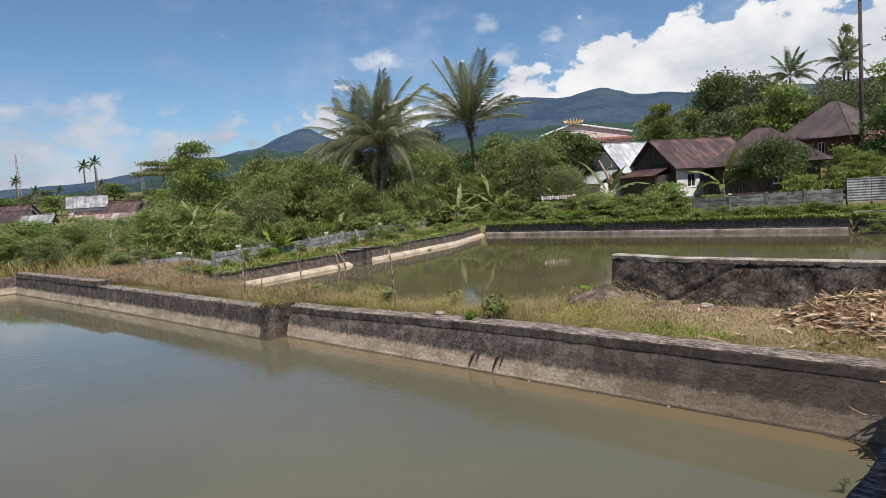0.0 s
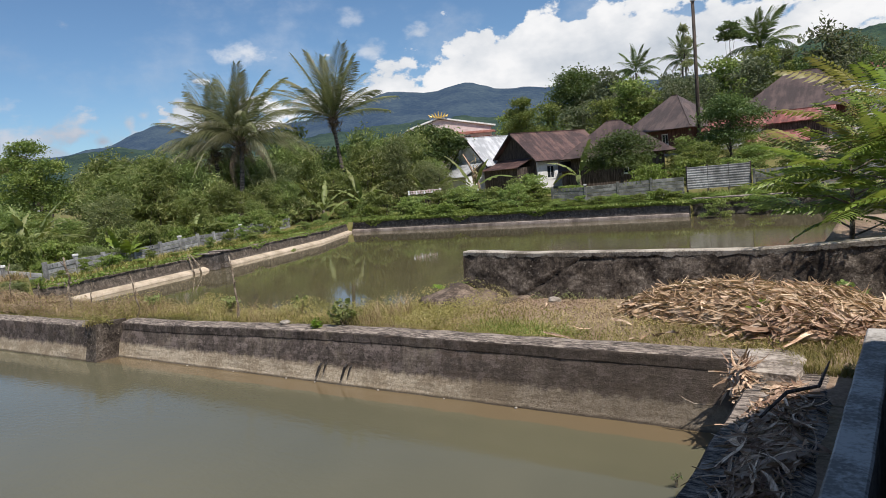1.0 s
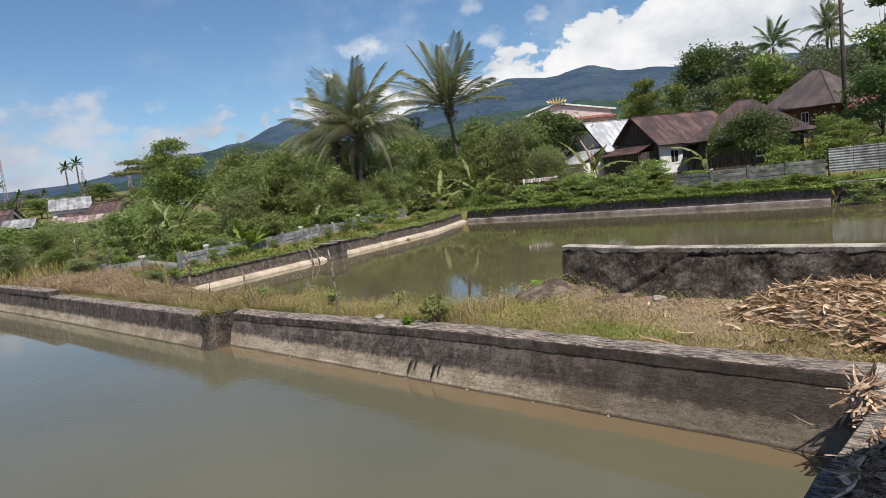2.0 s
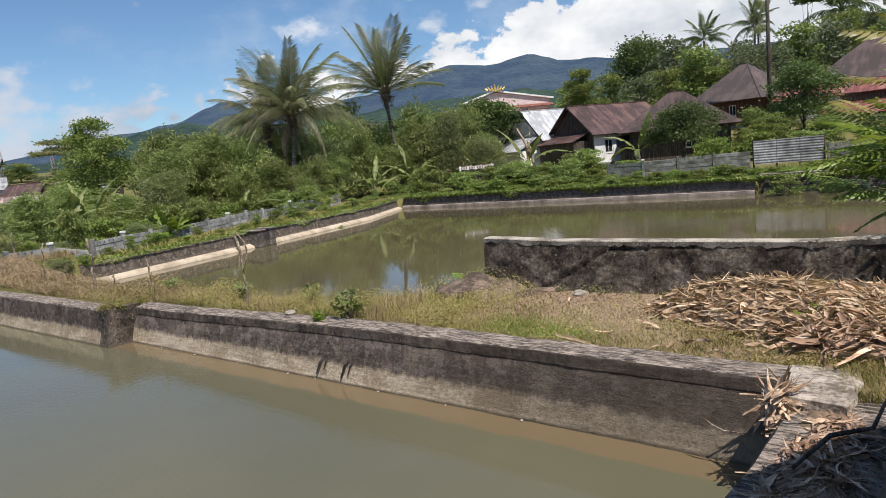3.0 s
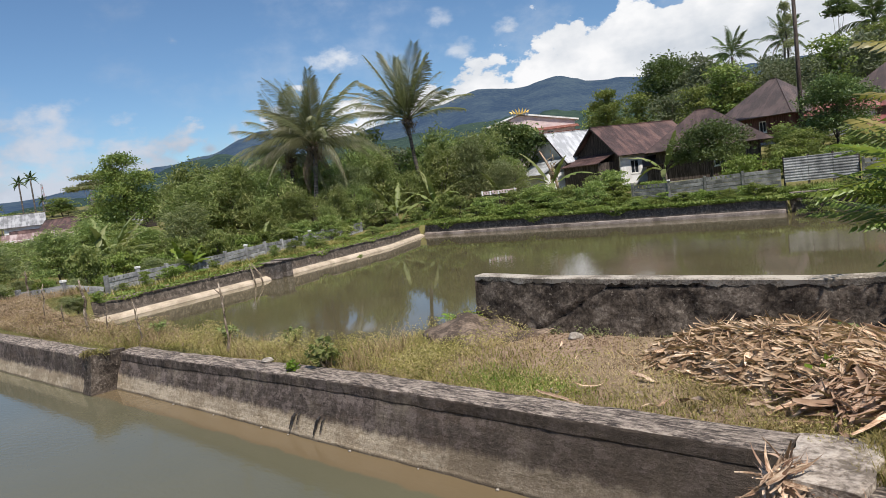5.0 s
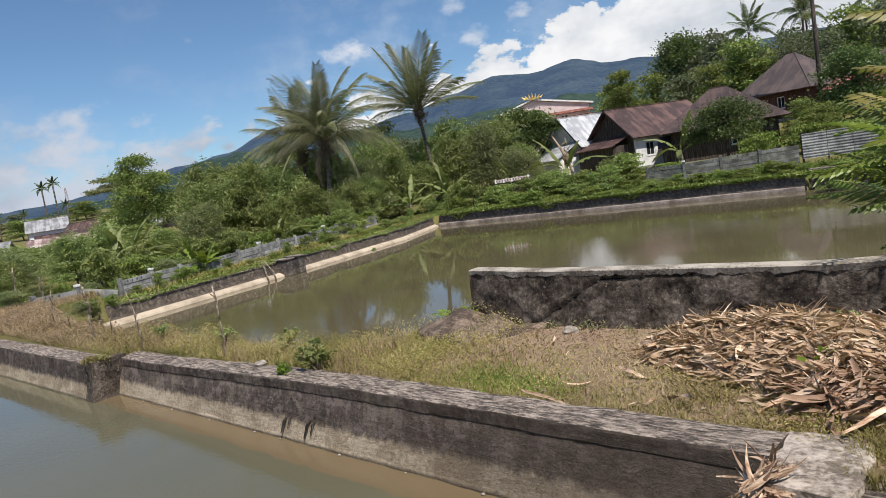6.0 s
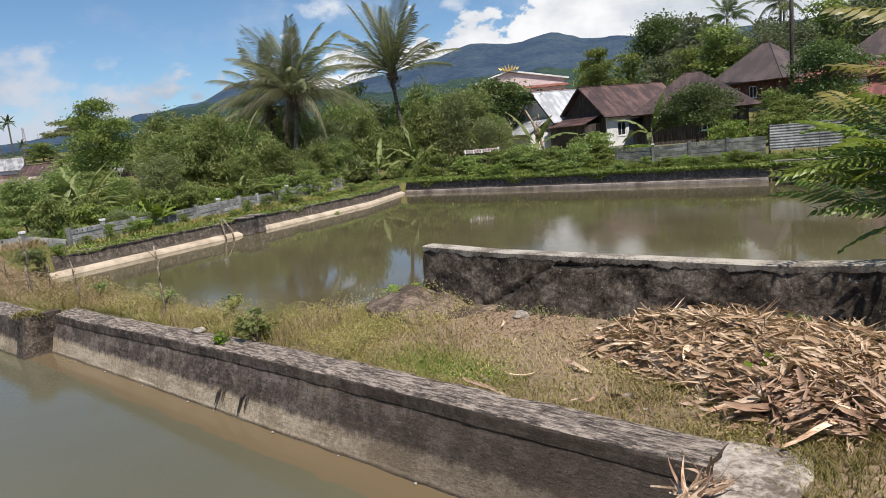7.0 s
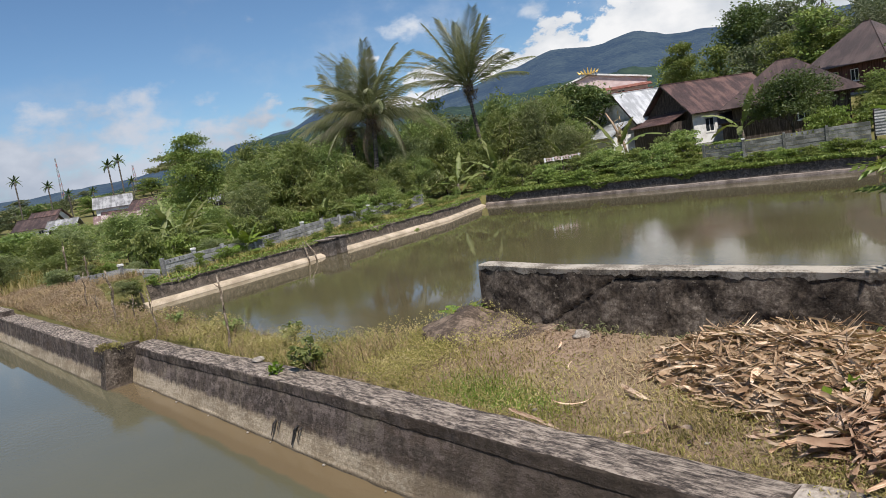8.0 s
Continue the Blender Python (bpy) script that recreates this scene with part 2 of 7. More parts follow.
def water_mat(name, deep, silt, wave=0.35, shelf=None):
    m, nt, bsdf, N, L = start_mat(name)
    pos = N("ShaderNodeNewGeometry").outputs["Position"]
    cl = noise_node(N, L, pos, 0.16, 4, 0.55)
    col = mixed(N, L, mapped(N, L, cl, 0.35, 0.7), deep, silt)
    if shelf:
        # the silted shelf under the surface along the north wall
        sep = N("ShaderNodeSeparateXYZ")
        L(pos, sep.inputs[0])
        wob = N("ShaderNodeMath")
        wob.operation = "MULTIPLY_ADD"
        L(noise_node(N, L, pos, 1.2, 4, 0.6), wob.inputs[0])
        wob.inputs[1].default_value = 0.25
        L(sep.outputs[1], wob.inputs[2])
        col = mixed(N, L, mapped(N, L, wob.outputs[0], 8.40, 8.47, 0.0, 0.85), col, shelf)
    L(col, bsdf.inputs["Base Color"])
    bsdf.inputs["Roughness"].default_value = 0.03
    bsdf.inputs["IOR"].default_value = 1.33
    bsdf.inputs["Specular IOR Level"].default_value = 0.5
    w1 = noise_node(N, L, pos, 1.1, 3, 0.5, (1.0, 1.6, 1))
    w2 = noise_node(N, L, pos, 7.0, 3, 0.55, (1.0, 1.8, 1))
    gust = mapped(N, L, noise_node(N, L, pos, 0.12, 2, 0.4), 0.42, 0.62, 0.12, 1.0)
    h = N("ShaderNodeMath")
    h.operation = "MULTIPLY"
    L(mixed(N, L, 0.6, w1, w2), h.inputs[0])
    L(gust, h.inputs[1])
    add_bump(N, L, bsdf, h.outputs[0], wave, 0.05)
    return m


def roof_mat(name, a, b, c, ribs=6.0, metal=0.0, rough=0.6):
    """Corrugated sheet: ribs run down the slope, sheets differ, rust in patches."""
    m, nt, bsdf, N, L = start_mat(name)
    co = N("ShaderNodeTexCoord").outputs["Object"]
    big = noise_node(N, L, co, 0.6, 5, 0.6)
    runs = noise_node(N, L, co, 2.0, 5, 0.65, (1, 0.15, 0.15))
    r = ramp_node(N, [(0.3, a), (0.5, b), (0.72, c)])
    L(mapped(N, L, mixed(N, L, 0.5, big, runs), 0.3, 0.7), r.inputs[0])
    wv = N("ShaderNodeTexWave")
    wv.bands_direction = "X"
    wv.inputs["Scale"].default_value = ribs
    L(co, wv.inputs["Vector"])
    L(r.outputs[0], bsdf.inputs["Base Color"])
    bsdf.inputs["Roughness"].default_value, bsdf.inputs["Metallic"].default_value = rough, metal
    add_bump(N, L, bsdf, wv.outputs["Fac"], 0.6, 0.03)
    return m


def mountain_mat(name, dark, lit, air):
    """Far forest: tree-clump texture, with bluish distance haze added as an even glow."""
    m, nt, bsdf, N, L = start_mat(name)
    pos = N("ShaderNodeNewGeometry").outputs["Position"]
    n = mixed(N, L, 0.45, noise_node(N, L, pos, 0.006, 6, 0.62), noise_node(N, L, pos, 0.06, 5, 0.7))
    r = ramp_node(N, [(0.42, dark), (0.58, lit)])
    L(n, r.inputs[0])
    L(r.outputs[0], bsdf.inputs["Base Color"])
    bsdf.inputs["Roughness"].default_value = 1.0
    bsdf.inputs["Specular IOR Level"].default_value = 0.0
    # the slope emits the haze colour itself; no air is modelled
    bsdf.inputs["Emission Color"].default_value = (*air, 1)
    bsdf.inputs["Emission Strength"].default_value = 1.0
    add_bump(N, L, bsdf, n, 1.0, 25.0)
    return m


def ground_mat():
    m, nt, bsdf, N, L = start_mat("earth_and_turf")
    pos = N("ShaderNodeNewGeometry").outputs["Position"]
    n1 = noise_node(N, L, pos, 0.55, 6, 0.6)
    n2 = noise_node(N, L, pos, 18, 6, 0.7)
    soil = ramp_node(N, [(0.34, (0.145, 0.096, 0.064)), (0.5, (0.29, 0.208, 0.145)), (0.66, (0.43, 0.325, 0.235))])
    L(mixed(N, L, 0.5, n1, n2), soil.inputs[0])
    turf = ramp_node(N, [(0.3, (0.09, 0.09, 0.03)), (0.6, (0.19, 0.17, 0.065)), (0.8, (0.30, 0.25, 0.12))])
    L(n2, turf.inputs[0])
    sep = N("ShaderNodeSeparateXYZ")
    L(pos, sep.inputs[0])
    green = mapped(N, L, noise_node(N, L, pos, 0.9, 4, 0.6), 0.42, 0.6)
    far = mapped(N, L, sep.outputs[0], -8.5, -5.5, 1.0, 0.0)
    g = N("ShaderNodeMath")
    g.operation = "MAXIMUM"
    L(mixed(N, L, 0.75, green, 0.0), g.inputs[0])
    L(far, g.inputs[1])
    L(mixed(N, L, g.outputs[0], soil.outputs[0], turf.outputs[0]), bsdf.inputs["Base Color"])
    bsdf.inputs["Roughness"].default_value = 0.95
    bsdf.inputs["Specular IOR Level"].default_value = 0.15
    add_bump(N, L, bsdf, mixed(N, L, 0.6, n1, n2), 0.9, 0.05)
    return m


M_GROUND = ground_mat()
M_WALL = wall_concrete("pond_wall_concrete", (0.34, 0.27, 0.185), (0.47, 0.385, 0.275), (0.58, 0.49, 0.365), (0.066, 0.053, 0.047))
M_LEDGE = wall_concrete("ledge_concrete", (0.10, 0.09, 0.08), (0.17, 0.155, 0.14), (0.26, 0.24, 0.22), (0.07, 0.068, 0.066))
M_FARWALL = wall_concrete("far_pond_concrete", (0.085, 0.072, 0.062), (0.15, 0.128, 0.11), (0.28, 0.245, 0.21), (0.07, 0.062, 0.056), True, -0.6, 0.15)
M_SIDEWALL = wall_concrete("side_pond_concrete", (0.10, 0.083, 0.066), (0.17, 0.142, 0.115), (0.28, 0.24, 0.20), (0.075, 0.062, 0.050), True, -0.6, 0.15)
M_PALE = plain("pale_cement", [(0.2, (0.34, 0.275, 0.20)), (0.5, (0.47, 0.385, 0.285)), (0.8, (0.56, 0.47, 0.36))], 1.2, 0.85, 0.3, 0.01, 30)
M_NORTHLEDGE = plain("stained_grey_cement", [(0.2, (0.13, 0.105, 0.088)), (0.5, (0.25, 0.205, 0.176)), (0.8, (0.37, 0.31, 0.27))], 1.2, 0.85, 0.3, 0.01, 30)
M_SLAB = plain("weathered_slab", [(0.2, (0.15, 0.124, 0.10)), (0.45, (0.33, 0.282, 0.235)), (0.75, (0.50, 0.44, 0.375))], 3.0, 0.9, 0.7, 0.03, 18)
M_PARAPET = plain("parapet_cement", [(0.25, (0.19, 0.175, 0.155)), (0.5, (0.33, 0.31, 0.28)), (0.75, (0.44, 0.415, 0.38))], 2.0, 0.9, 0.4, 0.01, 25)
M_RWTOP = plain("limewashed_cement", [(0.3, (0.17, 0.146, 0.115)), (0.5, (0.32, 0.282, 0.23)), (0.7, (0.44, 0.395, 0.33))], 2.5, 0.85, 0.3, 0.006, 30)
def rubble_mat(name):
    """Black-mossed rubble and old plaster: stones under the skin, pale chips where it has flaked."""
    m, nt, bsdf, N, L = start_mat(name)
    pos = N("ShaderNodeNewGeometry").outputs["Position"]
    big = noise_node(N, L, pos, 2.4, 6, 0.65)
    grain = noise_node(N, L, pos, 20, 8, 0.75)
    r = ramp_node(N, [(0.12, (0.030, 0.024, 0.020)), (0.48, (0.082, 0.066, 0.053)), (0.80, (0.155, 0.127, 0.103)), (0.97, (0.27, 0.23, 0.19))])
    L(mapped(N, L, mixed(N, L, 0.5, big, grain), 0.34, 0.66), r.inputs[0])
    chips = mapped(N, L, noise_node(N, L, pos, 12, 7, 0.72), 0.61, 0.64, 0.0, 0.85)
    c = mixed(N, L, chips, r.outputs[0], (0.30, 0.26, 0.215))
    L(c, bsdf.inputs["Base Color"])
    bsdf.inputs["Roughness"].default_value = 0.95
    bsdf.inputs["Specular IOR Level"].default_value = 0.15
    vor = N("ShaderNodeTexVoronoi")
    vor.inputs["Scale"].default_value = 7.0
    L(pos, vor.inputs["Vector"])
    add_bump(N, L, bsdf, mixed(N, L, 0.6, vor.outputs["Distance"], grain), 0.9, 0.05)
    return m


M_RW = rubble_mat("mossy_stone_masonry")
M_CRACK = plain("crack_dark", [(0.3, (0.006, 0.006, 0.006)), (0.7, (0.02, 0.018, 0.017))], 5, 1.0, 0)
M_WEEDSHADOW = plain("weed_shadow", [(0.3, (0.02, 0.018, 0.017)), (0.7, (0.06, 0.05, 0.045))], 9, 0.9, 0.2)
M_W1 = water_mat("pond_water_grey_green", (0.106, 0.101, 0.063), (0.130, 0.120, 0.073), 0.16, (0.155, 0.112, 0.063))
M_W2 = water_mat("pond_water_olive", (0.094, 0.080, 0.043), (0.126, 0.106, 0.059), 0.085)
M_FENCE = plain("precast_fence_concrete", [(0.2, (0.13, 0.13, 0.128)), (0.5, (0.25, 0.25, 0.243)), (0.8, (0.38, 0.38, 0.365))], 1.5, 0.9, 0.3, 0.01, 25, vary=0.2)
M_MOSSFENCE = plain("mossy_fence_concrete", [(0.2, (0.075, 0.078, 0.066)), (0.5, (0.155, 0.158, 0.142)), (0.8, (0.27, 0.27, 0.25))], 1.5, 0.9, 0.3, 0.01, 25, vary=0.2)
M_WHITE = plain("white_render", [(0.3, (0.62, 0.61, 0.58)), (0.5, (0.76, 0.75, 0.73)), (0.7, (0.80, 0.80, 0.79))], 1.2, 0.85, 0.15, 0.005, 20)
M_PINK = plain("pink_render", [(0.3, (0.60, 0.46, 0.44)), (0.6, (0.68, 0.55, 0.53)), (0.8, (0.72, 0.61, 0.59))], 0.8, 0.85, 0.1, 0.005, 20)
M_WOOD = plain("weathered_boards", [(0.3, (0.035, 0.027, 0.022)), (0.55, (0.075, 0.058, 0.048)), (0.75, (0.13, 0.105, 0.09))], 2.0, 0.85, 0.5, 0.02, 12, stretch=(6, 6, 0.4))
M_REDWOOD = plain("redbrown_boards", [(0.3, (0.06, 0.027, 0.022)), (0.6, (0.12, 0.055, 0.045)), (0.8, (0.17, 0.09, 0.075))], 2.0, 0.85, 0.5, 0.02, 12, stretch=(6, 6, 0.4))
M_RUST = roof_mat("rusted_sheet", (0.05, 0.028, 0.025), (0.095, 0.052, 0.046), (0.15, 0.085, 0.07))
M_DARKROOF = roof_mat("dark_old_sheet", (0.043, 0.027, 0.025), (0.072, 0.045, 0.040), (0.105, 0.068, 0.060))
M_ZINC = roof_mat("bright_zinc_sheet", (0.42, 0.43, 0.44), (0.60, 0.61, 0.62), (0.72, 0.73, 0.74), 6.0, 0.25, 0.45)
M_OLDZINC = roof_mat("dull_zinc_sheet", (0.20, 0.20, 0.20), (0.33, 0.33, 0.335), (0.45, 0.45, 0.45), 6.0, 0.1, 0.6)
M_REDROOF = roof_mat("red_painted_sheet", (0.16, 0.06, 0.05), (0.27, 0.085, 0.07), (0.36, 0.16, 0.14))
M_TILE = plain("terracotta_balustrade", [(0.3, (0.13, 0.045, 0.035)), (0.6, (0.22, 0.085, 0.062)), (0.8, (0.33, 0.17, 0.13))], 3, 0.8, 0.3)
M_GOLD = plain("gold_paint", [(0.3, (0.50, 0.32, 0.08)), (0.7, (0.78, 0.55, 0.18))], 4, 0.4, 0.2, metal=0.4)
M_BARK = plain("grey_brown_bark", [(0.3, (0.05, 0.04, 0.032)), (0.55, (0.12, 0.10, 0.08)), (0.75, (0.22, 0.19, 0.16))], 3, 0.95, 0.8, 0.03, 18, stretch=(1, 1, 0.3))
M_PALMBARK = plain("ringed_palm_bark", [(0.3, (0.06, 0.052, 0.045)), (0.6, (0.14, 0.12, 0.105)), (0.8, (0.22, 0.20, 0.18))], 2, 0.95, 0.8, 0.03, 10, stretch=(0.3, 0.3, 3.0))
M_STICK = plain("dead_stick", [(0.3, (0.10, 0.075, 0.05)), (0.6, (0.24, 0.19, 0.14)), (0.8, (0.42, 0.36, 0.29))], 6, 0.9, 0.4, 0.006, 30)
M_STONE = plain("pale_stone", [(0.2, (0.20, 0.17, 0.14)), (0.55, (0.36, 0.32, 0.27)), (0.85, (0.48, 0.44, 0.39))], 6, 0.9, 0.5, 0.02, 30)
M_MUD = plain("grey_mud", [(0.3, (0.068, 0.050, 0.037)), (0.55, (0.145, 0.107, 0.079)), (0.8, (0.26, 0.196, 0.145))], 3, 0.9, 0.6, 0.03, 20)
M_GLASS = plain("window_glass", [(0.3, (0.02, 0.025, 0.03)), (0.7, (0.035, 0.04, 0.045))], 1, 0.08, 0, spec=0.6)
M_STEEL = plain("galvanised_steel", [(0.3, (0.30, 0.31, 0.32)), (0.7, (0.45, 0.46, 0.47))], 2, 0.5, 0.1, metal=0.5)
M_RED = plain("red_paint", [(0.3, (0.40, 0.06, 0.05)), (0.7, (0.55, 0.10, 0.08))], 2, 0.6, 0.1)

F_GRASS = foliage("grass_green", (0.145, 0.138, 0.035), (0.27, 0.235, 0.07), (0.42, 0.325, 0.15), 0.3, 0.6, 0.9, (0.52, 0.39, 0.22))
F_STRAW = foliage("grass_dry", (0.26, 0.185, 0.092), (0.42, 0.305, 0.165), (0.56, 0.43, 0.265), 0.3, 0.7, 0.9)
F_WEED = foliage("berm_weed_yellowgreen", (0.15, 0.142, 0.038), (0.31, 0.27, 0.085), (0.50, 0.40, 0.19), 0.35, 0.6, 0.9, (0.54, 0.44, 0.24))
F_FRESH = foliage("fresh_grass", (0.09, 0.16, 0.02), (0.17, 0.27, 0.035), (0.28, 0.36, 0.07), 0.35, 0.5, 0.9)
F_VINE = foliage("creeper_green", (0.098, 0.145, 0.030), (0.195, 0.260, 0.056), (0.325, 0.360, 0.105), 0.35, 0.5, 0.5)
F_BUSH = foliage("shrub_green", (0.140, 0.196, 0.067), (0.272, 0.345, 0.108), (0.475, 0.480, 0.180), 0.50, 0.5, 0.35)
F_LIGHT = foliage("light_shrub_green", (0.180, 0.235, 0.082), (0.325, 0.385, 0.142), (0.530, 0.520, 0.240), 0.50, 0.5, 0.35)
F_GREY = foliage("greyish_shrub_green", (0.185, 0.215, 0.110), (0.335, 0.370, 0.180), (0.530, 0.500, 0.290), 0.52, 0.55, 0.35)
F_DARK = foliage("dark_tree_green", (0.050, 0.082, 0.035), (0.100, 0.150, 0.052), (0.190, 0.235, 0.082), 0.36, 0.4, 0.4)
F_TREE = foliage("tree_green", (0.093, 0.140, 0.043), (0.193, 0.254, 0.071), (0.347, 0.378, 0.110), 0.40, 0.45, 0.4)
# hill leaves are greyed: distance haze mixed into their colour
F_HILL = foliage("hazed_hill_green", (0.070, 0.088, 0.055), (0.146, 0.168, 0.098), (0.245, 0.245, 0.150), 0.32, 0.6, 0.12)
F_PALM = foliage("palm_frond_green", (0.095, 0.110, 0.052), (0.20, 0.215, 0.105), (0.38, 0.37, 0.22), 0.45, 0.4, 0.35, (0.48, 0.41, 0.26))
F_PALMPALE = foliage("old_frond_yellowgreen", (0.13, 0.135, 0.070), (0.26, 0.26, 0.145), (0.42, 0.40, 0.26), 0.42, 0.45, 0.35, (0.50, 0.42, 0.28))
F_BANANA = foliage("banana_leaf_green", (0.085, 0.115, 0.035), (0.165, 0.20, 0.06), (0.31, 0.32, 0.15), 0.3, 0.5, 0.8)
F_BRIGHT = foliage("bright_young_leaf", (0.10, 0.17, 0.015), (0.17, 0.26, 0.03), (0.26, 0.34, 0.06), 0.35, 0.4, 0.8)
F_FERN = foliage("pinnate_leaf_green", (0.10, 0.16, 0.03), (0.23, 0.31, 0.06), (0.42, 0.45, 0.12), 0.5, 0.4, 2.0)
F_RUSTLEAF = foliage("young_bronze_leaf", (0.17, 0.15, 0.045), (0.29, 0.25, 0.075), (0.42, 0.34, 0.12), 0.4, 0.4, 2.0)
F_DRYLEAF = plain("dry_husk", [(0.10, (0.20, 0.115, 0.072)), (0.38, (0.42, 0.280, 0.180)), (0.62, (0.58, 0.43, 0.305)), (0.90, (0.72, 0.57, 0.42))], 4, 0.75, 0.5, 0.01, 22, stretch=(0.4, 3, 3), vary=0.35)
F_DEADFROND = foliage("withered_frond_brown", (0.09, 0.065, 0.042), (0.17, 0.125, 0.082), (0.28, 0.215, 0.15), 0.2, 0.7, 0.6)
F_BROWN = foliage("dead_grass_brown", (0.20, 0.13, 0.075), (0.34, 0.25, 0.155), (0.50, 0.40, 0.27), 0.1, 0.8, 1.5)

# ---------------------------------------------------------------- mesh helpers
rng = np.random.default_rng(11)


def mesh_from(name, verts, faces, mats, smooth=False, index=None):
    me = bpy.data.meshes.new(name)
    me.from_pydata([tuple(v) for v in verts] if not isinstance(verts, np.ndarray) else verts.tolist(), [], faces.tolist() if isinstance(faces, np.ndarray) else faces)
    for m in mats if isinstance(mats, (list, tuple)) else [mats]:
        me.materials.append(m)
    if index is not None:
        me.polygons.foreach_set("material_index", np.asarray(index, dtype=np.int32))
    if smooth:
        me.polygons.foreach_set("use_smooth", np.ones(len(me.polygons), dtype=bool))
    me.update()
    return me


def put(name, me, parent=None, m=None, label=""):
    ob = new(name, me)
    if parent is not None:
        ob.parent = parent
    if m is not None:
        ob.matrix_basis = m
    if label:
        tagged(ob, label)
    return ob


def part(name, bm, material, parent, label="", m=None, smooth=False):
    me = bpy.data.meshes.new(name)
    bmesh.ops.recalc_face_normals(bm, faces=bm.faces)
    bm.to_mesh(me)
    bm.free()
    me.materials.append(material)
    if smooth:
        me.polygons.foreach_set("use_smooth", np.ones(len(me.polygons), dtype=bool))
    return put(name, me, parent, m, label)


def thing(name, label, category, group="", kind="", m=None):
    ob = new(name)
    ob.empty_display_size = 0.2
    if m is not None:
        ob.matrix_basis = m
    return tagged(ob, label, category, group, kind)


def box(bm, x0, x1, y0, y1, z0, z1, m=None):
    vs = [bm.verts.new((x, y, z)) for x in (x0, x1) for y in (y0, y1) for z in (z0, z1)]
    for f in ((0, 1, 3, 2), (4, 6, 7, 5), (0, 4, 5, 1), (2, 3, 7, 6), (0, 2, 6, 4), (1, 5, 7, 3)):
        bm.faces.new([vs[i] for i in f])
    if m is not None:
        bmesh.ops.transform(bm, matrix=m, verts=vs)
    return vs


def box_bm(*a, bevel=0.0):
    bm = bmesh.new()
    box(bm, *a)
    if bevel:
        bmesh.ops.bevel(bm, geom=bm.edges[:], offset=bevel, segments=1, affect="EDGES")
    return bm


def tube(points, radii, sides=8):
    """Vertices and faces of a tapered tube through points."""
    pts = [Vector(p) for p in points]
    verts, faces = [], []
    for i, p in enumerate(pts):
        d = (pts[min(i + 1, len(pts) - 1)] - pts[max(i - 1, 0)]).normalized()
        a = d.cross(Vector((0.31, 0.95, 0.07))).normalized()
        b = d.cross(a)
        for k in range(sides):
            t = 2 * math.pi * k / sides
            verts.append(p + (a * math.cos(t) + b * math.sin(t)) * radii[i])
    for i in range(len(pts) - 1):
        for k in range(sides):
            j = (k + 1) % sides
            faces.append((i * sides + k, i * sides + j, (i + 1) * sides + j, (i + 1) * sides + k))
    faces.append(tuple(range(sides))[::-1])
    faces.append(tuple(range((len(pts) - 1) * sides, len(pts) * sides)))
    return verts, faces


def join(chunks):
    verts, faces = [], []
    for v, f in chunks:
        o = len(verts)
        verts += list(v)
        faces += [tuple(i + o for i in q) for q in f]
    return verts, faces


def leaf_arrays(centres, length, width, r, up=0.3, spread=1.0):
    """Kite-shaped, folded leaves at the centres: four corners, two triangles each."""
    n = len(centres)
    d = r.normal(size=(n, 3))
    d[:, 2] = d[:, 2] * 0.6 * spread - 0.15
    d /= np.linalg.norm(d, axis=1)[:, None] + 1e-9
    nrm = r.normal(size=(n, 3)) * 0.75 + (0, 0, up)
    side = np.cross(d, nrm)
    side /= np.linalg.norm(side, axis=1)[:, None] + 1e-9
    sag = np.cross(side, d)
    s = (0.65 + 0.7 * r.random(n))[:, None]
    L, W = length * s, width * s
    a = centres - d * L * 0.5
    tip = centres + d * L * 0.5 - sag * L * 0.12
    lft = centres - side * W * 0.5 + sag * W * 0.15
    rgt = centres + side * W * 0.5 + sag * W * 0.15
    verts = np.stack([a, lft, tip, rgt], axis=1).reshape(-1, 3)
    i = np.arange(n)[:, None] * 4
    faces = np.concatenate([i + (0, 2, 1), i + (0, 3, 2)], axis=1).reshape(-1, 3)
    return verts, faces


def clump_points(blobs, per, clumps, r, spread=0.28):
    """Points of leaves in sub-clumps on the shells of uneven blobs (x, y, z, rx, rz)."""
    out = []
    for x, y, z, rx, rz in blobs:
        d = r.normal(size=(clumps, 3))
        d /= np.linalg.norm(d, axis=1)[:, None]
        d[:, 2] = np.where(d[:, 2] < -0.45, -d[:, 2] * 0.6, d[:, 2])
        rad = (0.55 + 0.5 * r.random(clumps))[:, None]
        c = d * rad * (rx, rx, rz) + (x, y, z)
        p = np.repeat(c, per, axis=0) + r.normal(size=(clumps * per, 3)) * (rx * spread, rx * spread, rz * spread * 0.75)
        out.append(p)
    return np.concatenate(out)


def sample_h(x, y):
    return height(float(x), float(y))


# ---------------------------------------------------------------- the lie of the land
def smooth(a, b, v):
    t = min(1.0, max(0.0, (v - a) / (b - a)))
    return t * t * (3 - 2 * t)


LEFT = [(12.0, -27.4), (14.0, -27.9), (24.3, -30.4), (35.6, -33.5), (42.6, -37.2), (60.0, -46.0)]


def left_edge(y):
    """x of the west water edge of the upper pond at y."""
    for (y0, x0), (y1, x1) in zip(LEFT, LEFT[1:]):
        if y <= y1:
            return x0 + (x1 - x0) * (y - y0) / (y1 - y0)
    return LEFT[-1][1]


def far_edge(x):
    """y of the north water edge of the upper pond at x."""
    return 42.65 + (x + 37.2) * 0.047


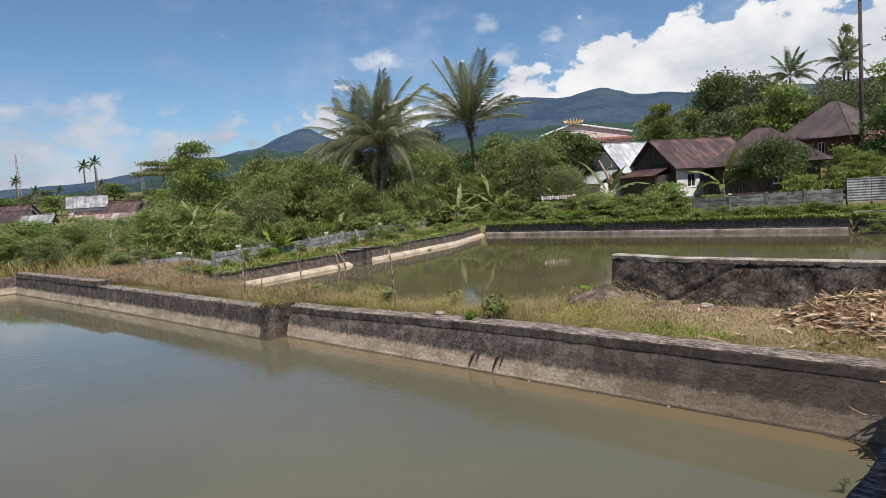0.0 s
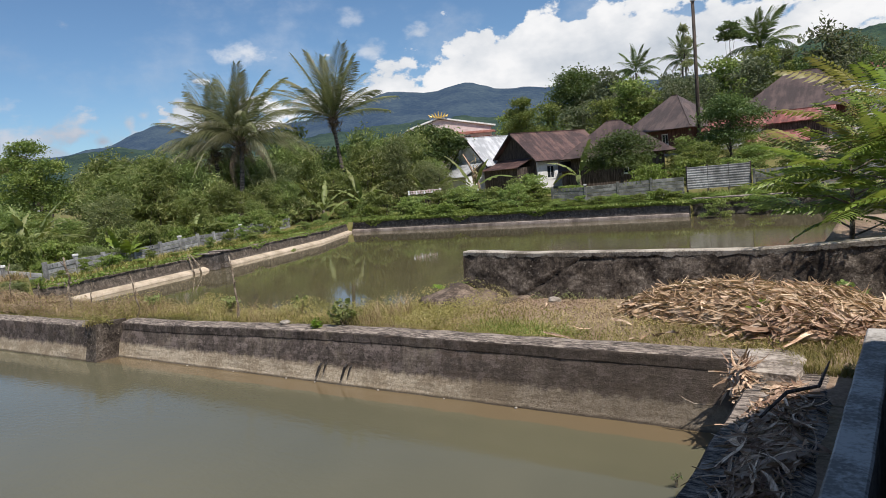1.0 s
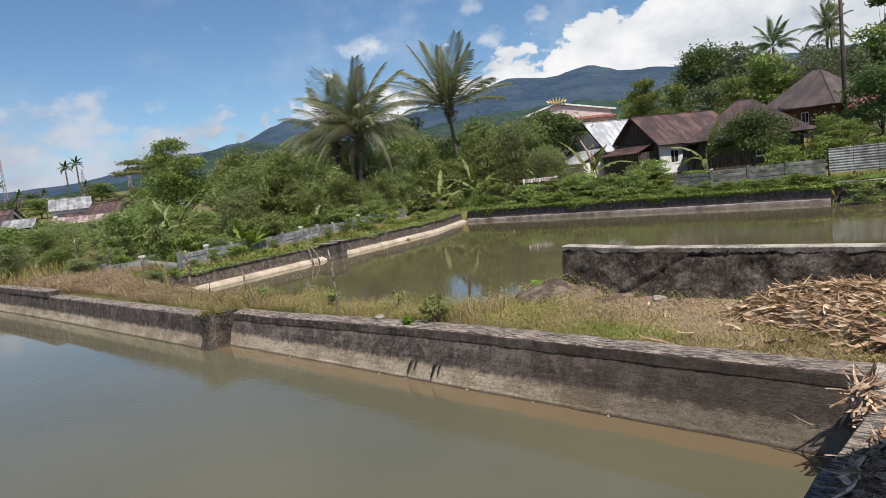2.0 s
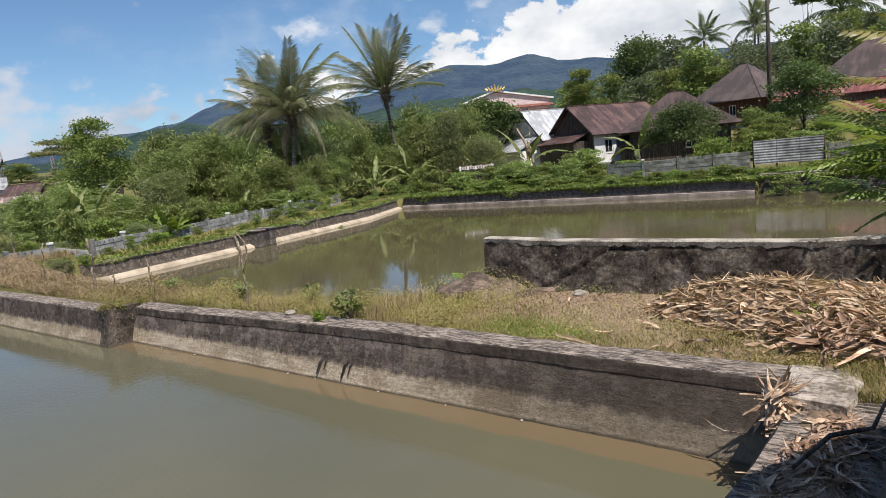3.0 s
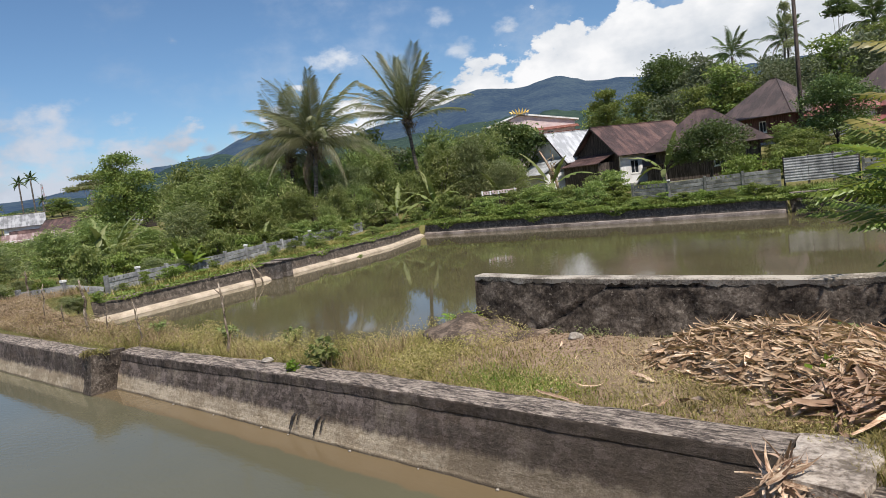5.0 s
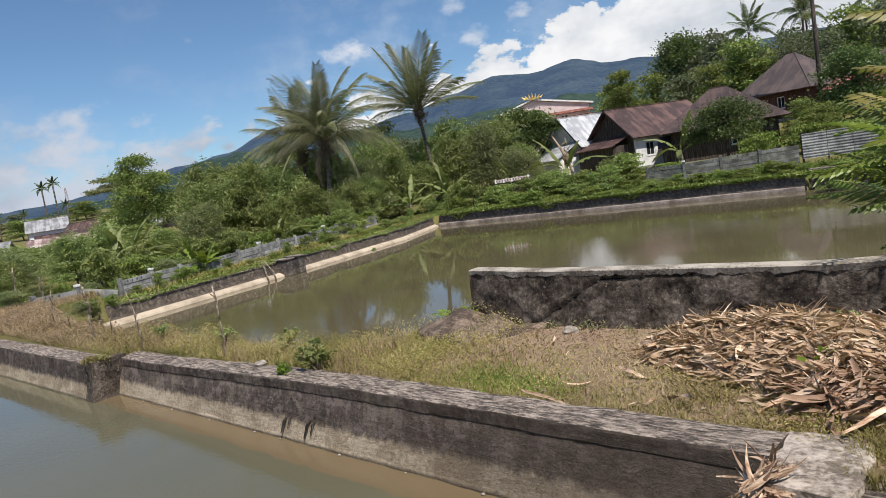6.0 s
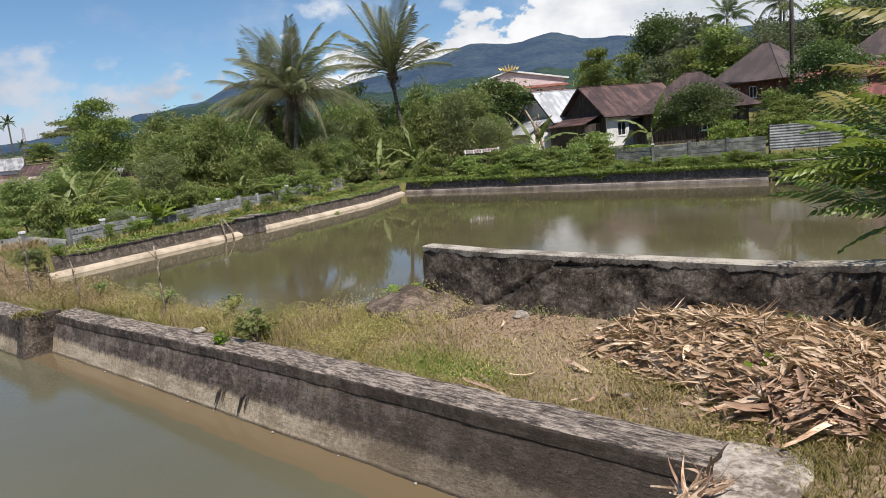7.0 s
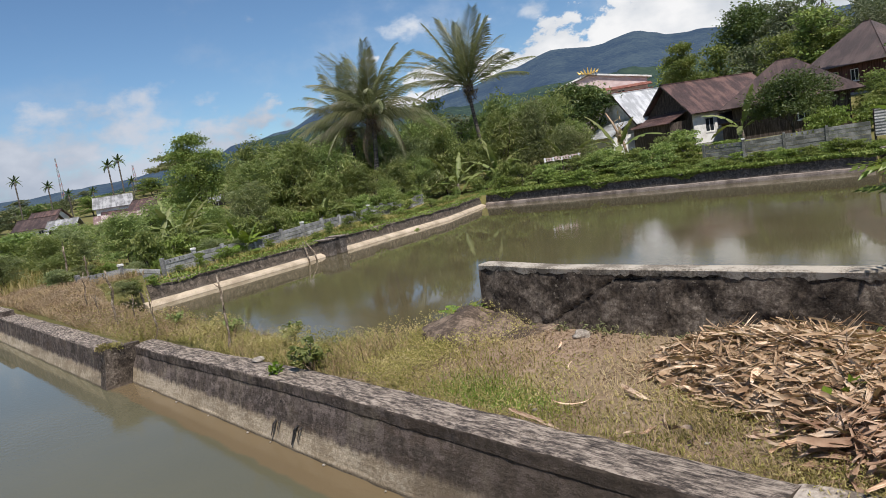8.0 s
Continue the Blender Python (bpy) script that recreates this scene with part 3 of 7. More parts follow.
def height(x, y):
    wob = 0.05 * noise.noise((x * 0.8, y * 0.8, 0)) + 0.12 * noise.noise((x * 0.2, y * 0.2, 4))
    # open land
    z = 0.22 + 0.9 * smooth(45, 60, y) + wob
    east = smooth(-75, -30, x)
    z += east * (2.3 * smooth(62, 78, y) + 6.5 * smooth(78, 125, y) + 22 * smooth(125, 330, y))
    z += (1 - east) * (1.2 * smooth(-100, -160, x) + 10 * smooth(-160, -420, x)) + (1 - east) * 5 * smooth(70, 200, y)
    d = math.hypot(x, y)
    z += 18 * smooth(400, 1200, d)
    if y < 13 and x < -33.0:
        z = 0.55 + wob
    if x > -34.0 and x < 30:
        if y < 8.95 and x < -1.3 and y > -26:
            return -1.3
        if 8.9 < y < 9.36 and -13.75 < x < -1.56:
            return 0.45
        if y < 13.8 and x < -0.5 and y > 8:
            crest = 11.65 - 1.55 * smooth(-6.8, -9.5, x) + 1.3 * smooth(-21, -28, x)
            t = 0.69 + wob * 0.7 + 0.06 * smooth(-12, -7, x) + 0.07 * smooth(-9, -3, x) * smooth(9.2, 10.5, y)
            if x < -28:
                return t - 0.25 * smooth(-28, -33, x)
            if x > -7.2 and y < 12.2:
                return t
            return t - 2.0 * smooth(crest, crest + 1.7, y)
    if x < -0.32 and x > -1.5 and y < 13 and y > -26:
        return 0.72 + wob * 0.5
    if x >= -0.32 and x < 0.06 and y < 9.3:
        return 0.35
    if -0.6 <= x and y < 12.25 and y > -30:
        return 1.58 if (x > 0.06 and y < 9.3) else 0.78 + 0.8 * smooth(-0.4, 1.5, x)
    if x > -1.15 and y < 19:
        return 1.45 + wob
    if x > left_edge(y) - 0.75 and y < far_edge(x) + (0.4 if x < -10.9 else 1.1) and x < 6.0 and y > 11:
        return -1.3
    return z


def axis_lines(spans):
    out = []
    for a, b, n in spans:
        out += [a + (b - a) * i / n for i in range(n)]
    return out + [spans[-1][1]]


def build_ground():
    xs = axis_lines([(-4200, -1200, 10), (-1200, -300, 18), (-300, -80, 34), (-80, -40, 32), (-40, -14, 80), (-14, -2.0, 70), (-2.0, 0.4, 28), (0.4, 8, 18), (8, 40, 20), (40, 300, 20), (300, 1600, 12)])
    ys = axis_lines([(-1500, -300, 8), (-300, -30, 14), (-30, 7.5, 26), (7.5, 15, 62), (15, 46, 84), (46, 100, 64), (100, 320, 44), (320, 1000, 14), (1000, 4200, 12)])
    verts = [(x, y, height(x, y)) for y in ys for x in xs]
    w = len(xs)
    faces = [(j * w + i, j * w + i + 1, (j + 1) * w + i + 1, (j + 1) * w + i) for j in range(len(ys) - 1) for i in range(w - 1)]
    ob = put("ground", mesh_from("ground", verts, faces, M_GROUND, True))
    tagged(ob, "brown earth and turf around two concrete ponds", "ground", kind="structure")


build_ground()


def build_mountains(name, label, dist, profile, depth, material, rough, seed):
    """A ridge as a sheet of slopes behind the land: profile is (azimuth, elevation of the crest) in degrees."""
    verts, faces = [], []
    a0, a1, n, rows = profile[0][0], profile[-1][0], 260, 14
    for i in range(n + 1):
        a = a0 + (a1 - a0) * i / n
        for (p, e), (q, f) in zip(profile, profile[1:]):
            if p <= a <= q:
                t = (a - p) / (q - p)
                t = t * t * (3 - 2 * t)
                el = e + (f - e) * t
                break
        crest = dist * math.tan(radians(el)) + 3 + rough * noise.fractal((a * 0.55, seed, 0), 0.8, 2.1, 6)
        for j in range(rows + 1):
            t = j / rows
            d = dist - depth * (1 - t)
            spur = rough * 1.6 * noise.fractal((a * 0.35, t * 2.5, seed + 5), 0.9, 2.1, 5) * math.sin(math.pi * t)
            z = crest * (0.15 * t + 0.85 * t ** 1.5) + spur - 8 * (1 - t)
            verts.append((d * math.sin(radians(a)), d * math.cos(radians(a)), z))
    w = rows + 1
    for i in range(n):
        for j in range(rows):
            faces.append((i * w + j, (i + 1) * w + j, (i + 1) * w + j + 1, i * w + j + 1))
    tagged(put(name, mesh_from(name, verts, faces, material, True)), label, "mountain", kind="structure")


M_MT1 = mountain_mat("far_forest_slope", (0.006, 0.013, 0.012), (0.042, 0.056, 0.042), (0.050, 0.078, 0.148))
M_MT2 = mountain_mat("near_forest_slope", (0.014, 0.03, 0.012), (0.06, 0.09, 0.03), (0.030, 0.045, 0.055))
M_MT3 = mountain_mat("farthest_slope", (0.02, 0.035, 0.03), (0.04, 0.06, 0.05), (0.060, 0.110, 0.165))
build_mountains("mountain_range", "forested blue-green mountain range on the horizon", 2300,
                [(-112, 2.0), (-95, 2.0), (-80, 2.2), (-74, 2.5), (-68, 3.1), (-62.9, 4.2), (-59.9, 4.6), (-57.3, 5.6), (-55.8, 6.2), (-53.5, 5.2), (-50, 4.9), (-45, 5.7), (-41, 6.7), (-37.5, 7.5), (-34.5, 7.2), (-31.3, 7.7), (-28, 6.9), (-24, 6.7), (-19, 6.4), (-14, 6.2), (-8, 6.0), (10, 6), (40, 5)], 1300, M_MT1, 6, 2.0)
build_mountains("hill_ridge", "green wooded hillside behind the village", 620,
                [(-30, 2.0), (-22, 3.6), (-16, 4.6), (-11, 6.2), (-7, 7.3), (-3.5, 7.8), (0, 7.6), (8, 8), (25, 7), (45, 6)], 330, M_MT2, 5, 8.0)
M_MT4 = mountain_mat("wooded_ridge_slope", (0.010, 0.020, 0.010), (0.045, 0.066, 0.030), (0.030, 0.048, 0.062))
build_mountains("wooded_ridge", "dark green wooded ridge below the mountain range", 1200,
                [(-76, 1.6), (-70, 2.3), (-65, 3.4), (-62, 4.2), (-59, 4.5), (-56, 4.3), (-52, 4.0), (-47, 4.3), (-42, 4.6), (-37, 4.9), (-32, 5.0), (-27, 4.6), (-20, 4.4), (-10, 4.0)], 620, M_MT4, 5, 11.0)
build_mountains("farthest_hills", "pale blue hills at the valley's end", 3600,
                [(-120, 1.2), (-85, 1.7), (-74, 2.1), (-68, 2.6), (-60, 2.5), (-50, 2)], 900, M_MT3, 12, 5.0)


# ---------------------------------------------------------------- ponds
def sheet(name, corners, z, step, material, label):
    """A water sheet over a four-cornered plan."""
    (ax, ay), (bx, by), (cx, cy), (dx, dy) = corners
    n = step
    verts, faces = [], []
    for j in range(n + 1):
        for i in range(n + 1):
            u, v = i / n, j / n
            verts.append(((1 - v) * ((1 - u) * ax + u * bx) + v * ((1 - u) * dx + u * cx), (1 - v) * ((1 - u) * ay + u * by) + v * ((1 - u) * dy + u * cy), z))
    for j in range(n):
        for i in range(n):
            k = j * (n + 1) + i
            faces.append((k, k + 1, k + n + 2, k + n + 1))
    tagged(put(name, mesh_from(name, verts, faces, material)), label, "water", kind="structure")


sheet("water_lower_pond", [(-33.8, -26), (-1.2, -26), (-1.2, 9.2), (-33.8, 9.2)], 0.0, 10, M_W1, "still murky grey-green water of the lower pond")
sheet("water_upper_pond", [(-28.6, 11.3), (6, 11.3), (6, 44.9), (-38.2, 43.2)], -0.6, 10, M_W2, "still olive-brown water of the upper pond")


def profile_wall(name, line, profile, material, label, kind="structure", wobble=0.012, step=0.35, seed=0.0, parent=None, cat="wall", cap=True, lift=None):
    """A wall: the profile (out, z) swept along the plan line; 'out' is to the right of the way walked."""
    pts = []
    for (x0, y0), (x1, y1) in zip(line, line[1:]):
        n = max(1, int(math.hypot(x1 - x0, y1 - y0) / step))
        pts += [Vector((x0 + (x1 - x0) * i / n, y0 + (y1 - y0) * i / n)) for i in range(n)]
    pts.append(Vector(line[-1]))
    verts, faces, k = [], [], len(profile)
    for i, p in enumerate(pts):
        d = (pts[min(i + 1, len(pts) - 1)] - pts[max(i - 1, 0)]).normalized()
        right = Vector((d.y, -d.x))
        for o, z in profile:
            e = wobble * noise.noise((p.x * 1.7 + seed, p.y * 1.7, z * 4)) + wobble * 0.8 * noise.noise((p.x * 6, p.y * 6 + seed, z * 9))
            q = p + right * (o + e)
            if lift:
                z += lift(p.x) * smooth(0.15, 0.6, z)
            verts.append((q.x, q.y, z + wobble * 0.9 * noise.noise((p.x * 2.3, p.y * 2.3 + 9, seed + o))))
    for i in range(len(pts) - 1):
        for j in range(k):
            l = (j + 1) % k
            faces.append((i * k + j, i * k + l, (i + 1) * k + l, (i + 1) * k + j))
    if cap:
        faces.append(tuple(range(k)))
        faces.append(tuple(range((len(pts) - 1) * k, len(pts) * k))[::-1])
    ob = put(name, mesh_from(name, verts, faces, material), parent)
    if parent is None:
        tagged(ob, label, cat, kind=kind)
    return ob


# lower pond: north wall in two runs with a step between them, west and east walls
north = [(-13.72, 8.73), (-8.0, 8.735), (-1.55, 8.73)]
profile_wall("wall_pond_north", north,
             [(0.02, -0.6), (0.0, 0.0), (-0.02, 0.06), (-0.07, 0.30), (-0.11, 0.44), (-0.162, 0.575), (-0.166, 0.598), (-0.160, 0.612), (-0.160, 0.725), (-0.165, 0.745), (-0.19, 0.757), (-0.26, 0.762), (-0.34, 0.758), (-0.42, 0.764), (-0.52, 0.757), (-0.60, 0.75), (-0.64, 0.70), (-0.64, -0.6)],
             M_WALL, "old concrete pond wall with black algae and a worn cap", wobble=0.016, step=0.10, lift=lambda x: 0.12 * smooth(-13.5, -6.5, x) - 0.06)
profile_wall("wall_pond_north_west", [(-33.4, 7.85), (-24.0, 8.12), (-13.95, 8.26)],
             [(0.02, -0.6), (0.0, 0.0), (-0.03, 0.12), (-0.07, 0.32), (-0.10, 0.60), (-0.11, 0.70), (-0.14, 0.725), (-0.42, 0.72), (-0.70, 0.66), (-0.72, -0.6)],
             M_WALL, "old low concrete pond wall with black algae", wobble=0.022, step=0.15, seed=3.0)
profile_wall("wall_step_pier", [(-13.98, 8.26), (-13.60, 8.25)],
             [(0.0, -0.6), (0.0, 0.02), (-0.04, 0.35), (-0.07, 0.70), (-0.10, 0.735), (-0.75, 0.74), (-0.76, -0.6)],
             M_RW, "crumbled pier where the pond wall steps back", wobble=0.05, step=0.06, seed=7.0)
profile_wall("wall_raised_end", [(-33.3, 7.86), (-24.2, 8.12)],
             [(-0.085, 0.70), (-0.09, 0.86), (-0.11, 0.885), (-0.50, 0.885), (-0.52, 0.70)],
             M_WALL, "raised course along the far end of the pond wall", wobble=0.02, step=0.2, seed=5.0)
profile_wall("wall_pond_west", [(-33.5, -26), (-33.5, 7.95)],
             [(0.1, -0.6), (0.05, 0.0), (0.0, 0.35), (-0.05, 0.68), (-0.5, 0.68), (-0.5, -0.6)],
             M_WALL, "concrete wall at the pond's far side", wobble=0.03, step=0.4, seed=1.0)
profile_wall("wall_pond_east", [(-1.62, 8.85), (-1.62, -26)],
             [(0.20, -0.6), (0.17, 0.0), (-0.02, 0.30), (-0.20, 0.66), (-0.25, 0.735), (-0.9, 0.745), (-1.02, 0.70), (-1.02, -0.6)],
             M_LEDGE, "sloping grey concrete ledge strewn with dead leaves", wobble=0.02, step=0.2, seed=2.0)
profile_wall("wall_parapet", [(-0.325, 8.98), (-0.41, 5.0), (-0.45, -26)],
             [(0.055, 0.2), (0.05, 1.185), (0.035, 1.20), (-0.155, 1.20), (-0.17, 1.185), (-0.175, 0.2)],
             M_PARAPET, "low grey concrete parapet with a flat top", wobble=0.008, step=0.25, seed=4.0)
profile_wall("wall_terrace_edge", [(0.06, 9.3), (0.06, -26)],
             [(0.06, 0.1), (0.06, 1.56), (-0.2, 1.57), (-0.2, 0.1)],
             M_LEDGE, "concrete edge of the terrace beside the drain", wobble=0.008, step=0.5, seed=6.0)
profile_wall("pavement_slab", [(-1.24, 8.45), (-1.22, 8.8), (-1.24, 9.15), (-1.30, 9.42)],
             [(0.30, 0.55), (0.29, 0.795), (0.25, 0.812), (0.10, 0.808), (-0.10, 0.815), (-0.25, 0.81), (-0.29, 0.80), (-0.30, 0.55)],
             M_SLAB, "broken pale concrete slab at the wall's corner", wobble=0.035, step=0.07, seed=9.0, cat="slab")

# the cracked masonry wall between the ponds: rubble face, limewashed top
RW = [(-7.0, 12.05), (-5.2, 12.07), (-3.2, 12.02), (-1.9, 12.04), (-0.2, 12.06), (3.0, 12.1)]


def rw_top(x):
    return 1.60 + 0.04 * smooth(-5.5, -7.0, x) + 0.14 * smooth(-2.2, 0.4, x)


def build_cracked_wall():
    holder = thing("wall_masonry", "dark mossy rubble retaining wall with a long crack and a pale cement top", "wall", kind="structure")
    nx, nz = 240, 26
    verts, faces = [], []
    for j in range(nz + 1):
        for i in range(nx + 1):
            x = -7.0 + 10 * i / nx
            top = rw_top(x) - 0.055
            z = 0.45 + (top - 0.45) * j / nz
            crack = crack_at(x)
            dent = 0.0
            if crack is not None:
                dent = 0.05 * max(0.0, 1 - abs(z - crack) / 0.03)
            bulge = 0.035 * noise.noise((x * 2.4, z * 3.4, 1)) + 0.018 * noise.noise((x * 7, z * 9, 3)) + 0.014 * noise.noise((x * 18, z * 20, 5))
            verts.append((x + 0.05 * (1.6 - z) * (1 if i == 0 else 0) * -1.2, 12.05 - 0.10 * (1.6 - z) - bulge + dent, z))
    w = nx + 1
    for j in range(nz):
        for i in range(nx):
            faces.append((j * w + i, j * w + i + 1, (j + 1) * w + i + 1, (j + 1) * w + i))
    # end and back
    o = len(verts)
    for z in (0.0, 1.56):
        for x, y in ((-7.0 - 0.06 * (1.6 - z), 12.0), (-7.0, 12.28), (3.0, 12.28)):
            verts.append((x, y, z))
    faces += [(o, o + 3, o + 4, o + 1), (o + 1, o + 4, o + 5, o + 2)]
    put("rubble_face", mesh_from("rubble_face", verts, faces, M_RW, True), holder, label="black mossy rubble masonry face")
    # cement top in worn lengths
    verts, faces = [], []
    n = 220
    for i in range(n + 1):
        x = -7.02 + 10.0 * i / n
        t = rw_top(x)
        e = 0.018 * noise.noise((x * 5, 0, 2))
        for y, z in ((12.036 + 0.4 * e, t - 0.085 + 0.05 * noise.noise((x * 4, 1, 1)) + 0.035 * noise.noise((x * 13, 1, 1))), (12.026 + 0.4 * e, t - 0.016), (12.045 + e, t + 0.4 * e), (12.26, t), (12.285, t - 0.012), (12.285, t - 0.09)):
            verts.append((x, y, z))
    for i in range(n):
        for j in range(5):
            faces.append((i * 6 + j, (i + 1) * 6 + j, (i + 1) * 6 + j + 1, i * 6 + j + 1))
    faces.append((0, 1, 2, 3, 4, 5))
    put("cement_top", mesh_from("cement_top", verts, faces, M_RWTOP), holder, label="pale limewashed cement top")
    # the open crack itself
    verts, faces = [], []
    xs = [-5.83 + 2.45 * i / 60 for i in range(61)]
    for i, x in enumerate(xs):
        c = crack_at(x) or rw_top(x) - 0.2
        g = 0.006 + 0.012 * abs(noise.noise((x * 6, 2, 2)))
        y = 12.05 - 0.10 * (1.6 - c) + 0.03
        verts += [(x, y, c - g), (x, y - 0.004, c), (x, y, c + g)]
    for i in range(60):
        faces += [(i * 3, i * 3 + 3, i * 3 + 4, i * 3 + 1), (i * 3 + 1, i * 3 + 4, i * 3 + 5, i * 3 + 2)]
    put("crack", mesh_from("crack", verts, faces, M_CRACK), holder, label="jagged dark crack")


def crack_at(x):
    """Height of the crack in the masonry at x."""
    if x < -5.85 or x > -3.35:
        return None
    j = 0.03 * noise.noise((x * 7, 0, 9)) + 0.018 * noise.noise((x * 19, 0, 4))
    if x < -4.7:
        return 0.78 + (x + 5.85) * 0.58 + j
    return 1.45 + 0.05 * (x + 4.7) + j * 0.7


build_cracked_wall()

# upper pond: dark upstand over a pale sloping ledge, west and north side
west = [(left_edge(13.6), 13.6), (left_edge(24.3), 24.3), (left_edge(35.6), 35.6), (left_edge(42.6), 42.6)]
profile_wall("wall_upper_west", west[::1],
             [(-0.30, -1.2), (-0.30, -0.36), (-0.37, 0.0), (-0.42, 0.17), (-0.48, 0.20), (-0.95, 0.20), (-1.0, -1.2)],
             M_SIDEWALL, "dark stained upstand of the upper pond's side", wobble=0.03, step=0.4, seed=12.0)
profile_wall("trim_west_ledge", west[::1],
             [(0.06, -1.2), (0.02, -0.58), (-0.03, -0.50), (-0.25, -0.40), (-0.299, -0.385), (-0.299, -1.2)],
             M_PALE, "pale cement ledge along the water", wobble=0.004, step=0.4, seed=13.0, cat="ledge")
nor = [(left_edge(42.6), far_edge(-37.2)), (-24.0, far_edge(-24.0)), (-10.9, far_edge(-10.9))]
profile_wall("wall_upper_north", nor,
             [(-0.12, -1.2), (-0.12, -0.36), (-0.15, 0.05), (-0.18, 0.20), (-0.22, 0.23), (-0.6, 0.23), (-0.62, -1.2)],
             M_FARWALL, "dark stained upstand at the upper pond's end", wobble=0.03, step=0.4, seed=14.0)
profile_wall("trim_north_ledge", nor,
             [(0.05, -1.2), (0.02, -0.50), (0.0, -0.40), (-0.03, -0.375), (-0.119, -0.365), (-0.119, -1.2)],
             M_NORTHLEDGE, "stained grey cement foot along the water", wobble=0.02, step=0.4, seed=15.0, cat="ledge")
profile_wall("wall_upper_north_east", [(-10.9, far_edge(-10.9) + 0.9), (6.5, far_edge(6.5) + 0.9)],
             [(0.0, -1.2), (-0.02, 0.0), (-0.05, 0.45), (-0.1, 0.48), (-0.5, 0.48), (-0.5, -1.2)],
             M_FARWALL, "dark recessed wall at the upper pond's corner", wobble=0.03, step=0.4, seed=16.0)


def build_pier(name, x, y, w, d, z0, z1, yaw, label, mat):
    ob = thing(name, label, "pier", kind="structure", m=pose(x, y, 0, 0, 0, yaw))
    part("shaft", box_bm(-w / 2, w / 2, -d / 2, d / 2, z0, z1, bevel=0.03), mat, ob)
    part("coping", box_bm(-w / 2 - 0.05, w / 2 + 0.05, -d / 2 - 0.05, d / 2 + 0.05, z1 + 0.002, z1 + 0.08, bevel=0.02), mat, ob)


build_pier("sluice_pier", -30.32, 23.65, 0.95, 0.5, -1.2, 0.22, 14, "dark square concrete pier at the pond's side", M_FARWALL)
build_pier("sluice_pier", -30.52, 24.45, 0.95, 0.5, -1.2, 0.26, 14, "dark square concrete pier at the pond's side", M_FARWALL)


# ---------------------------------------------------------------- buildings
def roof_slab(a, b, c, d, thick=0.09):
    """A sheet roof plane through four corners (eave a-b, ridge c-d)."""
    bm = bmesh.new()
    lo = [bm.verts.new(Vector(p)) for p in (a, b, c, d)]
    n = (Vector(b) - Vector(a)).cross(Vector(d) - Vector(a)).normalized()
    if n.z < 0:
        n = -n
    hi = [bm.verts.new(Vector(p) + n * thick) for p in (a, b, c, d)]
    bm.faces.new(lo)
    bm.faces.new(hi)
    for i in range(4):
        j = (i + 1) % 4
        bm.faces.new((lo[i], lo[j], hi[j], hi[i]))
    return bm


def wall_panel(width, height_, openings, thick=0.15):
    """A wall in the x-z plane, from x 0 to width, cut through where the openings (x0, x1, z0, z1) are."""
    xs = sorted({0.0, width, *[o[0] for o in openings], *[o[1] for o in openings]})
    zs = sorted({0.0, height_, *[o[2] for o in openings], *[o[3] for o in openings]})
    bm = bmesh.new()
    for x0, x1 in zip(xs, xs[1:]):
        for z0, z1 in zip(zs, zs[1:]):
            cx, cz = (x0 + x1) / 2, (z0 + z1) / 2
            if any(o[0] < cx < o[1] and o[2] < cz < o[3] for o in openings):
                continue
            box(bm, x0, x1, 0, thick, z0, z1)
    bmesh.ops.remove_doubles(bm, verts=bm.verts, dist=0.001)
    return bm


def window(parent, m, w, h, frame_mat, bars=1):
    f = bmesh.new()
    t = 0.07
    for a in ((0, w, 0, t), (0, w, h - t, h), (0, t, 0, h), (w - t, w, 0, h)):
        box(f, a[0], a[1], 0.03, 0.11, a[2], a[3])
    for k in range(bars):
        x = w * (k + 1) / (bars + 1)
        box(f, x - 0.025, x + 0.025, 0.04, 0.10, t, h - t)
    win = part("window", f, frame_mat, parent, "small framed window", m)
    part("pane", box_bm(t, w - t, 0.06, 0.075, t, h - t), M_GLASS, win)
    part("sill", box_bm(-0.06, w + 0.06, -0.06, 0.1, -0.07, -0.003), frame_mat, win)


